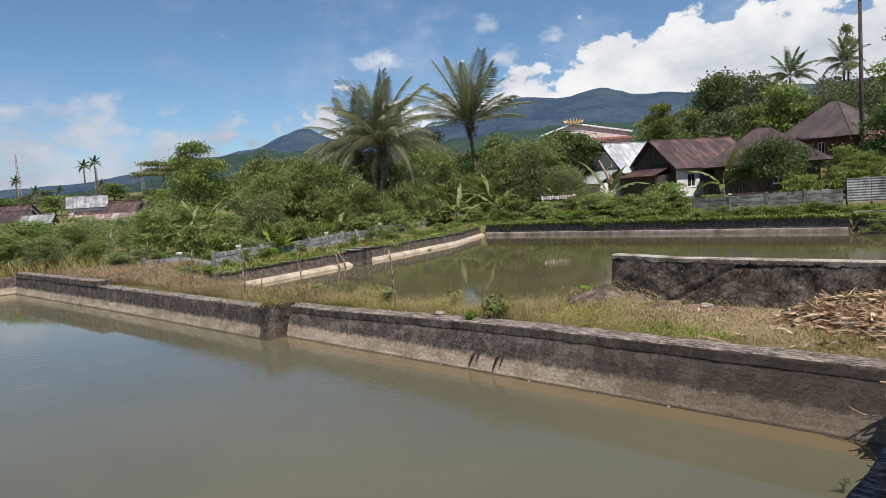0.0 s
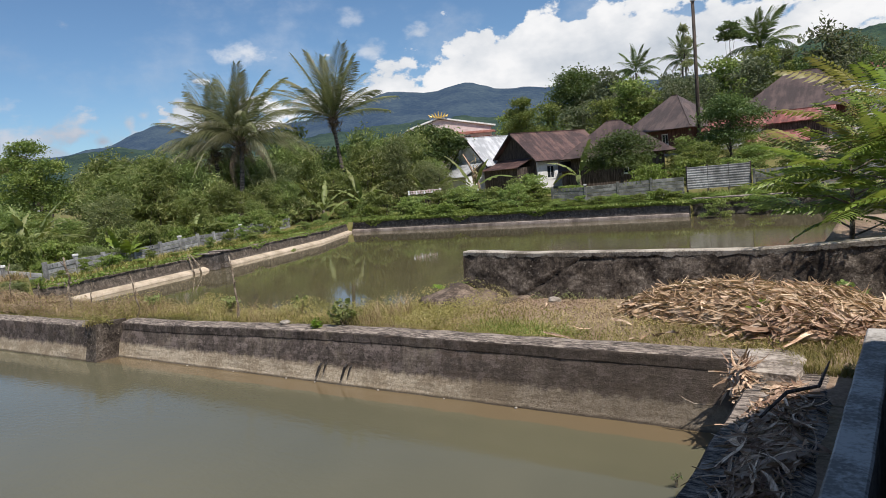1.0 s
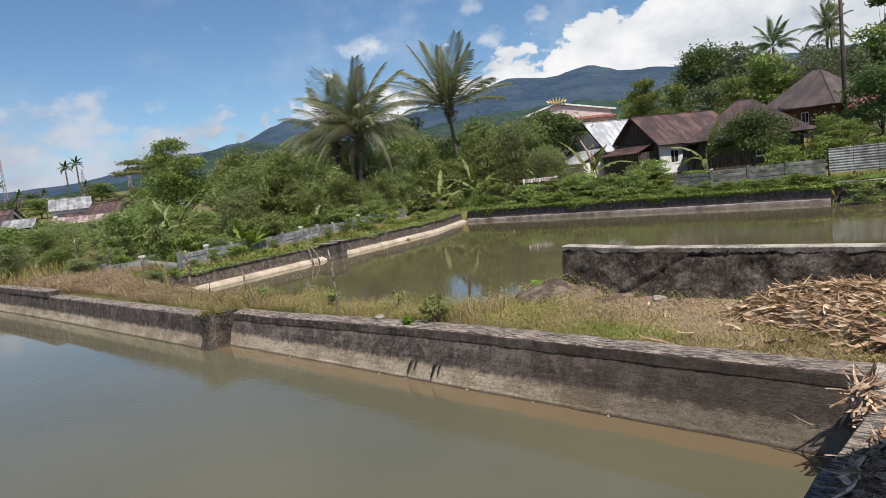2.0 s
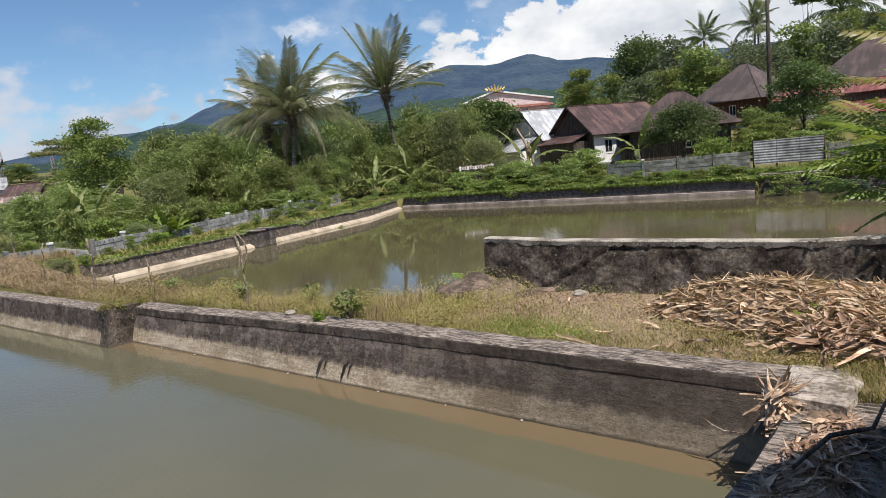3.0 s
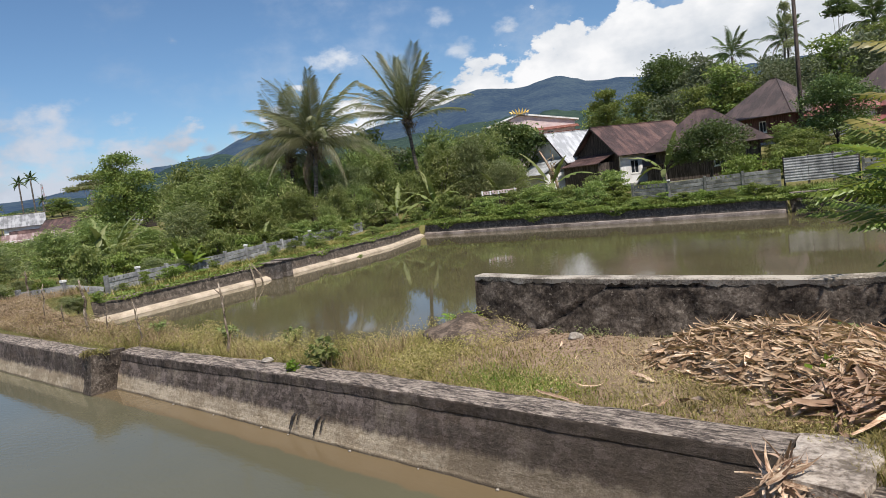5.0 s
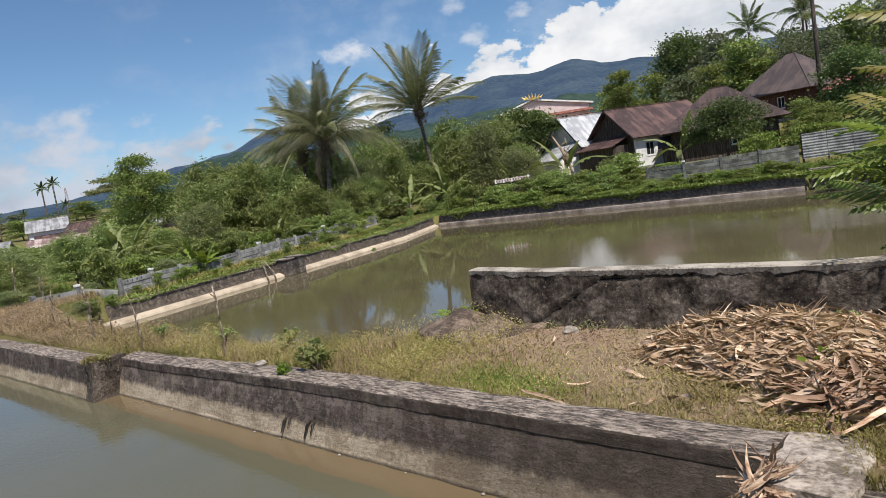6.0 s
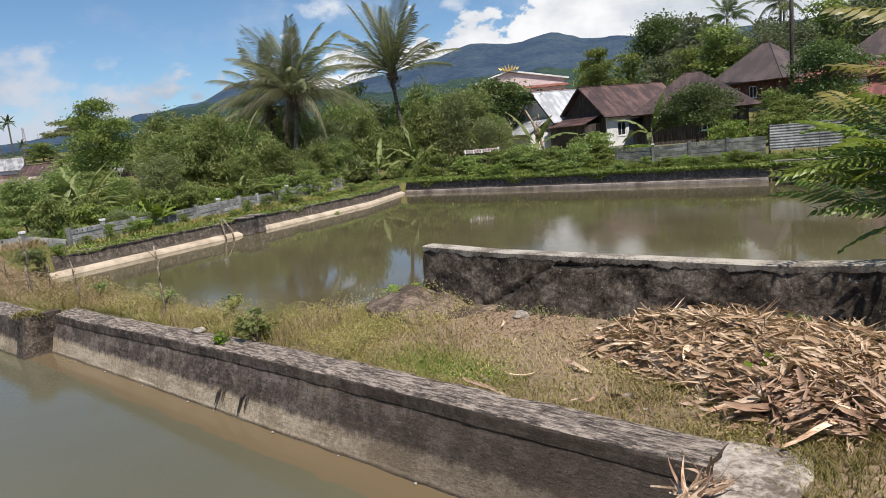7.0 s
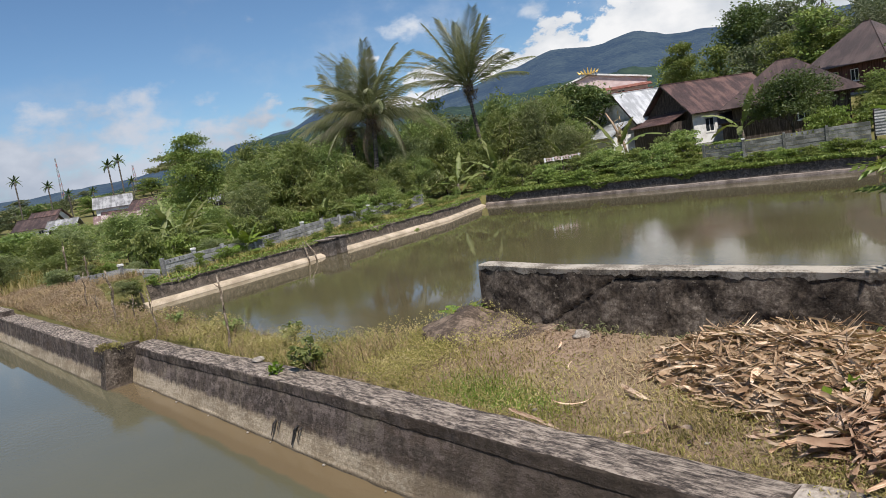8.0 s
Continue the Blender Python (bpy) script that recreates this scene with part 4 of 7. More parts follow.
def gable_house(label, x, y, z, yaw, width, length, wall_h, ridge_h, side_mat, gable_mat, roof_m, over=0.5, windows=(), porch=None, base=1.2, frame_mat=None):
    """Near corner at the origin; the side wall runs along +x, the gable along +y. Windows are (x, z, w, h) on the side wall."""
    ob = thing("house", label, "house", "village houses", m=pose(x, y, z, 0, 0, yaw))
    frame_mat = frame_mat or M_WHITE
    ops = [(a, a + w, b, b + h) for a, b, w, h in windows]
    part("side_wall", wall_panel(length, wall_h, ops), side_mat, ob)
    for a, b, w, h in windows:
        window(ob, pose(a, 0.02, b), w, h, frame_mat)
    part("back_wall", box_bm(0, length, width - 0.15, width, 0, wall_h), side_mat, ob)
    for gx in (0.0, length - 0.15):
        bm = bmesh.new()
        vs = []
        for dx in (0.0, 0.15):
            vs.append([bm.verts.new((gx + dx, v, zz)) for v, zz in ((0.152, 0), (width - 0.152, 0), (width - 0.152, wall_h), (width / 2, ridge_h - 0.08), (0.152, wall_h))])
        bm.faces.new(vs[0])
        bm.faces.new(vs[1])
        for i in range(5):
            j = (i + 1) % 5
            bm.faces.new((vs[0][i], vs[0][j], vs[1][j], vs[1][i]))
        part("gable_wall", bm, gable_mat, ob)
    part("footing", box_bm(-0.05, length + 0.05, -0.05, width + 0.05, -base, -0.003), M_FENCE, ob)
    sl = (ridge_h - wall_h) / (width / 2)
    dz = over * sl
    part("roof", roof_slab((-over, -over, wall_h - dz), (length + over, -over, wall_h - dz), (length + over, width / 2, ridge_h), (-over, width / 2, ridge_h)), roof_m, ob)
    part("roof", roof_slab((-over, width + over, wall_h - dz), (length + over, width + over, wall_h - dz), (length + over, width / 2, ridge_h), (-over, width / 2, ridge_h)), roof_m, ob)
    part("ridge_cap", box_bm(-over, length + over, width / 2 - 0.14, width / 2 + 0.14, ridge_h + 0.06, ridge_h + 0.13), roof_m, ob)
    for s in (-over,):
        for y0, y1 in ((-over, width / 2), (width + over, width / 2)):
            bm = roof_slab((s - 0.03, y0, wall_h - dz - 0.12), (s + 0.0, y0, wall_h - dz - 0.12), (s + 0.0, y1, ridge_h - 0.12), (s - 0.03, y1, ridge_h - 0.12), 0.14)
            part("barge_board", bm, M_WOOD, ob)
    if porch:
        d, z0, z1, y0, y1 = porch
        part("porch_roof", roof_slab((-d, y0, z0), (-d, y1, z0), (0.0, y1, z1), (0.0, y0, z1), 0.07), roof_m, ob, "rusted lean-to roof")
        part("porch_wall", box_bm(-d + 0.3, -d + 0.42, y0 + 0.2, y1 - 0.2, 0, z0), gable_mat, ob)
        part("porch_wall", box_bm(-d + 0.3, -0.003, y0 + 0.2, y0 + 0.3, 0, z0 + 0.1), gable_mat, ob)
    return ob


def hip_house(label, x, y, z, yaw, w, l, wall_h, roof_h, ridge, wall_mat, roof_m, over=0.7, base=2.0, windows=()):
    """Centre at the origin; ridge: length of the ridge (0: pyramid)."""
    ob = thing("house", label, "house", "village houses", m=pose(x, y, z, 0, 0, yaw))
    ops = [(a, a + ww, b, b + h) for a, b, ww, h in windows]
    part("front_wall", wall_panel(l, wall_h, ops), wall_mat, ob, m=pose(-l / 2, -w / 2, 0))
    for a, b, ww, h in windows:
        window(ob, pose(-l / 2 + a, -w / 2 + 0.02, b), ww, h, M_WHITE)
    part("back_wall", box_bm(-l / 2, l / 2, w / 2 - 0.15, w / 2, 0, wall_h), wall_mat, ob)
    for s in (-1, 1):
        part("end_wall", box_bm(min(s * l / 2, s * (l / 2 - 0.15)), max(s * l / 2, s * (l / 2 - 0.15)), -w / 2 + 0.152, w / 2 - 0.152, 0, wall_h), wall_mat, ob)
    part("footing", box_bm(-l / 2, l / 2, -w / 2, w / 2, -base, -0.003), M_FENCE, ob)
    e, r, t = wall_h - 0.25, wall_h + roof_h, ridge / 2
    X, Y = l / 2 + over, w / 2 + over
    part("roof", roof_slab((-X, -Y, e), (X, -Y, e), (t, 0, r), (-t - 0.01, 0, r)), roof_m, ob)
    part("roof", roof_slab((-X, Y, e), (X, Y, e), (t, 0, r), (-t - 0.01, 0, r)), roof_m, ob)
    for s in (-1, 1):
        bm = roof_slab((-Y, 0, e), (Y, 0, e), (0.02, X - t, r), (-0.02, X - t, r))
        part("hip_roof", bm, roof_m, ob, m=pose(s * X, 0, 0, 0, 0, 90 if s > 0 else -90))
    if ridge > 0.5:
        part("ridge_cap", box_bm(-t, t, -0.14, 0.14, r + 0.04, r + 0.12), roof_m, ob)
    return ob


gable_house("timber house with rusted sheet roof and white rendered side", -29.5, 61.7, 1.3, 65, 6.8, 9.0, 3.0, 5.6, M_WHITE, M_WOOD, M_RUST, 0.55,
            windows=((1.2, 0.9, 0.95, 1.25),), porch=(2.2, 2.1, 3.0, 0.6, 6.6))
gable_house("small house with a bright zinc roof and white gable", -35.9, 63.3, 1.3, 65, 6.6, 11.2, 3.0, 5.85, M_WHITE, M_WHITE, M_ZINC, 0.5, porch=(2.9, 1.7, 3.3, 0.4, 5.6))
hip_house("dark timber house with an old brown hipped roof", -22.6, 64.4, 1.2, 22, 6.6, 8.2, 2.8, 3.0, 1.2, M_WOOD, M_DARKROOF, 0.9, windows=((4.6, 0.9, 0.9, 1.0),))
gable_house("lean-to shed with a patched sheet roof", -26.0, 59.6, 1.1, 25, 3.0, 3.4, 1.7, 2.4, M_WOOD, M_WOOD, M_DARKROOF, 0.3)
hip_house("redbrown timber house with a dark pyramid roof", -20.9, 79.8, 3.6, -18, 7.0, 7.2, 2.7, 3.6, 0.6, M_REDWOOD, M_DARKROOF, 0.8, windows=((2.0, 1.0, 0.8, 1.1), (4.0, 1.0, 0.8, 1.1)))
gable_house("low annex with white boards under a faded sheet roof", -17.2, 76.4, 3.6, 12, 4.0, 5.5, 2.0, 2.9, M_WHITE, M_WHITE, M_REDROOF, 0.4)
hip_house("large house with a broad dark hipped roof", -9.2, 88.5, 4.6, -4, 9.0, 11.0, 2.6, 4.2, 3.0, M_REDWOOD, M_DARKROOF, 1.0)
gable_house("shed with a red rusted sheet roof", -14.6, 80.6, 4.0, -2, 3.6, 8.5, 1.9, 2.9, M_WOOD, M_WOOD, M_REDROOF, 0.5)
gable_house("low shed with a patched red sheet roof", -12.8, 75.8, 2.6, 4, 3.2, 5.0, 1.2, 2.1, M_WOOD, M_WOOD, M_REDROOF, 0.4)
gable_house("house with a whitish sheet roof", -4.2, 90.6, 5.6, 8, 6.0, 8.0, 2.6, 4.6, M_WHITE, M_WHITE, M_ZINC, 0.5)
gable_house("house with a red painted roof on the slope", -4.0, 104.0, 7.8, 6, 6.0, 8.0, 2.8, 5.2, M_WHITE, M_WHITE, M_REDROOF, 0.5)


def pink_hall():
    ob = thing("hall", "pink two-storey hall with white roof and gold ornament", "building", m=pose(-55.1, 86.6, 2.9, 0, 0, 42))
    L2, D = 6.0, 9.0
    ops = [(7.9, 8.9, 4.6, 6.3)]
    part("front_wall", wall_panel(2 * L2, 7.2, ops), M_PINK, ob, m=pose(-L2, 0, 0))
    window(ob, pose(-L2 + 7.9, 0.02, 4.6), 1.0, 1.7, M_WHITE)
    for x in (-L2 + 0.002, L2 - 0.152):
        part("side_wall", box_bm(x, x + 0.15, 0.152, D, 0, 7.2), M_PINK, ob)
    part("back_wall", box_bm(-L2 + 0.16, L2 - 0.16, D - 0.15, D, 0, 7.2), M_PINK, ob)
    bm = bmesh.new()
    vs = [[bm.verts.new((x, y, z)) for x, z in ((-L2, 7.203), (L2, 7.203), (L2, 7.5), (-1.8, 8.9), (-L2, 7.6))] for y in (0.02, 0.17)]
    bm.faces.new(vs[0])
    bm.faces.new(vs[1])
    for i in range(5):
        j = (i + 1) % 5
        bm.faces.new((vs[0][i], vs[0][j], vs[1][j], vs[1][i]))
    part("gable", bm, M_PINK, ob)
    part("roof", roof_slab((-L2 - 0.6, -0.3, 7.55), (-L2 - 0.6, D + 0.5, 7.55), (-1.8, D + 0.5, 9.0), (-1.8, -0.3, 9.0), 0.22), M_WHITE, ob, "white roof edge")
    part("roof", roof_slab((L2 + 0.6, -0.3, 7.35), (L2 + 0.6, D + 0.5, 7.35), (-1.8, D + 0.5, 9.0), (-1.8, -0.3, 9.0), 0.22), M_WHITE, ob, "white roof edge")
    part("balcony_slab", box_bm(-L2 - 0.4, L2 + 0.3, -1.6, -0.003, 5.0, 5.25), M_WHITE, ob)
    part("canopy", roof_slab((-L2 - 0.5, -1.2, 6.35), (L2 + 0.4, -1.2, 6.35), (L2 + 0.4, 0, 6.75), (-L2 - 0.5, 0, 6.75), 0.1), M_TILE, ob, "red tiled canopy")
    rail = part("balustrade", box_bm(-L2 - 0.4, L2 + 0.3, -1.6, -1.5, 5.85, 5.95), M_TILE, ob, "red patterned balustrade")
    for i in range(28):
        x = -L2 - 0.35 + i * (2 * L2 + 0.55) / 27
        part("baluster", box_bm(x - 0.07, x + 0.07, -1.58, -1.52, 5.253, 5.847), M_TILE if i % 2 else M_WHITE, rail)
    for x in (-L2 - 0.2, L2 + 0.05):
        part("post", box_bm(x - 0.1, x + 0.1, -1.58, -1.4, 0, 4.997), M_WHITE, ob)
    for i in range(7):
        a = (i - 3) * 0.33
        bm = bmesh.new()
        bmesh.ops.create_cone(bm, cap_ends=True, segments=6, radius1=0.2, radius2=0.03, depth=1.0 - abs(i - 3) * 0.16)
        part("ornament", bm, M_GOLD, ob, "gold crown spike", pose(-1.8 + a * 1.3, -0.4, 9.55 - abs(a) * 0.15, 0, a * 45, 0))


pink_hall()

# made-up boards in place of an unclear pinkish-white thing on the bank
def picket():
    ob = thing("picket_fence", "upright pinkish-white boards standing in for an unclear pale thing", "fence", m=pose(-34.6, 47.2, 0.3, 0, 0, 38))
    for k in range(2):
        part("rail", box_bm(0, 2.9, 0.03, 0.07, 1.70 + 0.2 * k, 1.76 + 0.2 * k), M_PINK, ob)
    for k in range(13):
        part("picket", box_bm(0.22 * k, 0.22 * k + 0.13, -0.01, 0.028, 1.66 + 0.05 * (k * 5 % 3), 2.02 - 0.05 * (k * 7 % 4)), M_PINK if k % 3 else M_WHITE, ob)
    for k in range(3):
        part("post", box_bm(1.35 * k, 1.35 * k + 0.1, 0.072, 0.17, -0.3, 2.0), M_WOOD, ob)


picket()

# village in the valley
M_PINKSHEET = roof_mat("faded_red_sheet", (0.20, 0.13, 0.12), (0.35, 0.25, 0.23), (0.50, 0.41, 0.39))
VILLAGE = [(-136.0, 40.6, 0.1, 72, 4.5, 8.5, 1.7, 2.9, M_WHITE, M_PINKSHEET), (-131.5, 45.4, 0.2, 60, 4, 5, 1.7, 2.7, M_WOOD, M_PINKSHEET), (-145.0, 43.3, 1.1, 70, 6, 6.5, 3.6, 5.6, M_WHITE, M_OLDZINC), (-139.0, 43.0, 0.4, 75, 5, 5, 2.0, 3.2, M_WHITE, M_RUST), (-137.0, 47.0, 0.8, 40, 5, 6, 2.4, 4.2, M_WOOD, M_RUST),
           (-133.0, 51.0, 0.5, 60, 5, 7, 2.2, 3.8, M_WHITE, M_DARKROOF), (-147.0, 54.0, 0.6, 50, 5, 6, 2.8, 4.8, M_WOOD, M_RUST), (-141.0, 62.0, 0.6, 35, 5, 6, 2.6, 4.6, M_WOOD, M_RUST),
           (-128.0, 55.5, 0.5, 55, 4, 5, 2.0, 3.0, M_WOOD, M_OLDZINC), (-139.0, 28.0, 0.4, 50, 5, 6.5, 2.4, 4.0, M_WHITE, M_DARKROOF), (-128.0, 31.0, 0.2, 60, 4, 4, 2.0, 3.2, M_WOOD, M_OLDZINC)]
VILLAGE_EDGE = [(-152.0, 20.0, 0.8, 88, 5, 6, 2.8, 4.8, M_WOOD, M_RUST), (-160.0, 34.0, 1.2, 40, 5, 6, 2.8, 4.6, M_WHITE, M_RUST)]
for vx, vy, vz, vyaw, vw, vl, vh, vr, vwall, vroof in VILLAGE + VILLAGE_EDGE:
    gable_house("small valley house with a %s roof" % {"dull_zinc_sheet": "dull zinc", "faded_red_sheet": "faded red sheet", "rusted_sheet": "rusted sheet", "dark_old_sheet": "dark old sheet"}[vroof.name], vx, vy, vz + 0.6, vyaw, vw, vl, vh, vr, vwall, vwall, vroof, 0.5,
                windows=((1.5, 0.8, 1.0, 1.1), (4.0, 0.8, 1.0, 1.1)), base=2.5)

# plain building added out of view, east of the terrace, to shade the ledge
close = thing("outbuilding", "plain grey building added out of view to shade the ledge", "building", kind="structure")
part("wall", box_bm(1.35, 1.6, -20, 6.4, 1.5, 5.2), M_FENCE, close)
part("end_wall", box_bm(1.95, 6.0, 7.15, 7.4, 1.5, 5.2), M_FENCE, close)
bm = bmesh.new()
# roof corner cut off to slant the edge of its shadow
rim = ((1.0, -20), (6.2, -20), (6.2, 7.6), (1.9, 7.6), (1.0, 5.9))
rings = [[bm.verts.new((x, y, z)) for x, y in rim] for z in (5.203, 5.35)]
for ring in rings:
    bm.faces.new(ring)
for i in range(5):
    bm.faces.new((rings[0][i], rings[0][i - 1], rings[1][i - 1], rings[1][i]))
part("roof", bm, M_DARKROOF, close)


# ---------------------------------------------------------------- fences
def plank_fence(name, label, line, bay, rows, row_h, slits_every=4, thick=0.06, group="panel fence", footing=0.0, mat=None):
    """Precast posts with planks slotted between them; some bays have a slotted top plank."""
    mat = mat or M_FENCE
    plank = {}
    count = 0
    for (x0, y0), (x1, y1) in zip(line, line[1:]):
        n = max(1, round(math.hypot(x1 - x0, y1 - y0) / bay))
        yaw = math.degrees(math.atan2(y1 - y0, x1 - x0))
        b = math.hypot(x1 - x0, y1 - y0) / n
        for i in range(n):
            x, y = x0 + (x1 - x0) * i / n, y0 + (y1 - y0) * i / n
            z = height(x, y) - 0.06 + footing
            ob = thing(name, label, "fence", group, m=pose(x, y, z, 0, 0, yaw))
            part("post", box_bm(-0.08, 0.08, -0.08, 0.08, -0.3 - footing, rows * row_h + 0.10, bevel=0.012), mat, ob)
            if footing > 0:
                part("plinth", box_bm(0.081, b - 0.081, -0.09, 0.09, -0.3 - footing, 0.0), mat, ob)
            if count % 4 == 1:
                part("post_cap", box_bm(-0.10, 0.10, -0.10, 0.10, rows * row_h + 0.103, rows * row_h + 0.20, bevel=0.015), M_WHITE, ob, "white painted post cap")
            z2 = height(x + (x1 - x0) / n, y + (y1 - y0) / n) - 0.06 + footing
            for r in range(rows):
                slit = r == rows - 1 and count % slits_every == 0
                key = (round(b, 2), slit)
                if key not in plank:
                    if slit:
                        bm = wall_panel(b - 0.17, row_h * 1.0 - 0.012, [(0.3 + k * 0.28, 0.38 + k * 0.28, 0.05, row_h - 0.06) for k in range(int((b - 0.7) / 0.28))], thick)
                    else:
                        bm = box_bm(0, b - 0.17, 0, thick, 0, row_h - 0.018, bevel=0.012)
                    me = bpy.data.meshes.new("plank")
                    bmesh.ops.recalc_face_normals(bm, faces=bm.faces)
                    bm.to_mesh(me)
                    bm.free()
                    me.materials.append(mat)
                    plank[key] = me
                tilt = math.degrees(math.atan2(z2 - z, b))
                put("plank", plank[key], ob, pose(0.085, -thick / 2 + 0.008 * ((r * 7 + count) % 3 - 1), r * row_h + 0.004, 0, -tilt, 0))
            count += 1


plank_fence("panel_fence", "grey precast concrete plank fence along the bank", [(-29.9, 15.2), (-31.6, 18.7), (-33.4, 22.9), (-36.3, 28.6), (-39.0, 34.0), (-42.0, 40.5)], 2.2, 4, 0.21, 3)
plank_fence("panel_fence", "grey precast concrete plank fence sunk in dry grass", [(-28.9, 11.6), (-29.85, 15.1)], 1.8, 4, 0.21, 3, footing=-0.38)
plank_fence("panel_fence", "grey precast concrete plank fence before the houses", [(-21.2, 46.8), (-18.7, 46.9), (-12.3, 48.9)], 2.1, 4, 0.24, 2, footing=0.45, mat=M_MOSSFENCE)


def zinc_fence(x0, y0, x1, y1, h):
    ob = thing("sheet_fence", "bent grey corrugated zinc sheet fence", "fence", m=pose(x0, y0, height(x0, y0) + 0.45, 0, 0, math.degrees(math.atan2(y1 - y0, x1 - x0))))
    n = math.hypot(x1 - x0, y1 - y0)
    for k in range(3):
        a, b = n * k / 3, n * (k + 1) / 3 - 0.02
        verts, faces = [], []
        rows = 60
        for j in range(rows + 1):
            z = h * j / rows
            y = 0.012 * math.sin(j / rows * 2 * math.pi * 9)
            verts += [(a, y + 0.02 * k, z), (b, y + 0.02 * k + 0.01, z)]
        for j in range(rows):
            faces.append((2 * j, 2 * j + 1, 2 * j + 3, 2 * j + 2))
        put("sheet", mesh_from("sheet", verts, faces, M_FENCE), ob)
    for k in range(4):
        part("post", box_bm(n * k / 3 - 0.06, n * k / 3 + 0.06, 0.06, 0.18, -0.7, h + 0.1), M_WOOD, ob)


zinc_fence(-12.2, 49.0, -8.4, 50.2, 1.5)
plank_fence("panel_fence", "grey precast concrete plank fence before the houses", [(-8.2, 50.2), (6.0, 52.5)], 2.1, 5, 0.28, 2, mat=M_MOSSFENCE)


# ---------------------------------------------------------------- trees and plants
def limb_tubes(base, top, blobs, r0, seed, sides=7):
    r = np.random.default_rng(seed)
    bx, by, bz = base
    mid = [(bx + (top[0] - bx) * t + r.normal() * 0.12 * t, by + (top[1] - by) * t + r.normal() * 0.12 * t, bz + (top[2] - bz) * t) for t in (0, 0.25, 0.5, 0.75, 1)]
    chunks = [tube(mid, [r0, r0 * 0.8, r0 * 0.65, r0 * 0.5, r0 * 0.3], sides)]
    for x, y, z, rx, rz in blobs:
        k = 1 + int(r.integers(0, 3))
        s = Vector(mid[k])
        e = Vector((x, y, z + rz * 0.3))
        m = s.lerp(e, 0.5) + Vector((0, 0, -0.15 * (e - s).length * 0.3))
        chunks.append(tube([s, m, e], [r0 * 0.42, r0 * 0.25, r0 * 0.08], 5))
    return join(chunks)


def make_tree(label, pos, h, blobs, material, n_clumps=22, per=26, leaf=(0.35, 0.16), r0=0.16, seed=0, group="", name="tree", spread=0.26, up=0.9, cat="tree", bark=None):
    """blobs: (dx, dy, z, rx, rz) round the trunk's foot."""
    r = np.random.default_rng(seed + 100)
    ob = thing(name, label, cat, group, m=pose(*pos))
    v, f = limb_tubes((0, 0, -0.3), (blobs[0][0] * 0.5, blobs[0][1] * 0.5, h * 0.8), blobs, r0, seed)
    put("trunk", mesh_from("trunk", v, f, bark or M_BARK, True), ob)
    pts = clump_points(blobs, per, n_clumps, r, spread)
    lv, lf = leaf_arrays(pts, leaf[0], leaf[1], r, up)
    put("crown", mesh_from("crown", lv, lf, material), ob)
    return ob


def random_blobs(r, n, rad, z0, z1, rx, rz):
    out = []
    for i in range(n):
        t = (i + 0.5) / n
        a = i * 2.4 + r.random()
        d = rad * (0.35 + 0.65 * r.random()) * (1 - 0.55 * t)
        out.append((d * math.cos(a), d * math.sin(a), z0 + (z1 - z0) * t, rx * (0.7 + 0.5 * r.random()), rz * (0.7 + 0.5 * r.random())))
    return out


# shrub moulds, reused over the banks
def shrub_mould(label, material, seed, h, w, leaf, n=9, clumps=16, per=24, spread=0.24):
    r = np.random.default_rng(seed)
    return make_tree(label, (0, 0, -400), h, random_blobs(r, n, w * 0.55, h * 0.10, h * 0.88, w * 0.30, h * 0.17), material, clumps, per, leaf, 0.07, seed, "bank shrubs", "shrub", spread, 1.7, "shrub")


MOULDS = {
    "light": [shrub_mould("tall light-green shrub thicket with slender stems", F_LIGHT, 21 + k, 5.0, 3.6, (0.34, 0.085), 13, 16, 19) for k in range(3)],
    "bush": [shrub_mould("dense dark green shrub", F_BUSH, 31 + k, 5.0, 4.0, (0.29, 0.12), 13, 15, 20) for k in range(3)],
    "grey": [shrub_mould("feathery greyish green shrub", F_GREY, 41 + k, 5.0, 3.4, (0.30, 0.065), 13, 18, 24, 0.3) for k in range(2)],
    "low": [shrub_mould("low leafy green weed bush", F_VINE, 51 + k, 1.2, 2.0, (0.15, 0.09), 9, 13, 16) for k in range(2)],
    "lowdark": [shrub_mould("low dark green bush", F_BUSH, 61 + k, 1.6, 2.2, (0.17, 0.09), 9, 13, 16) for k in range(2)],
}
used = {k: 0 for k in MOULDS}


def shrub(kind, x, y, s=1.0, sz=None, z=None, seed=0):
    src = MOULDS[kind][(used[kind]) % len(MOULDS[kind])]
    used[kind] += 1
    yaw = (used[kind] * 137.5 + seed * 31) % 360
    z = height(x, y) if z is None else z
    c = copy_thing(src, pose(x, y, z, 0, 0, yaw))
    c.scale = (s, s, sz or s)
    return c


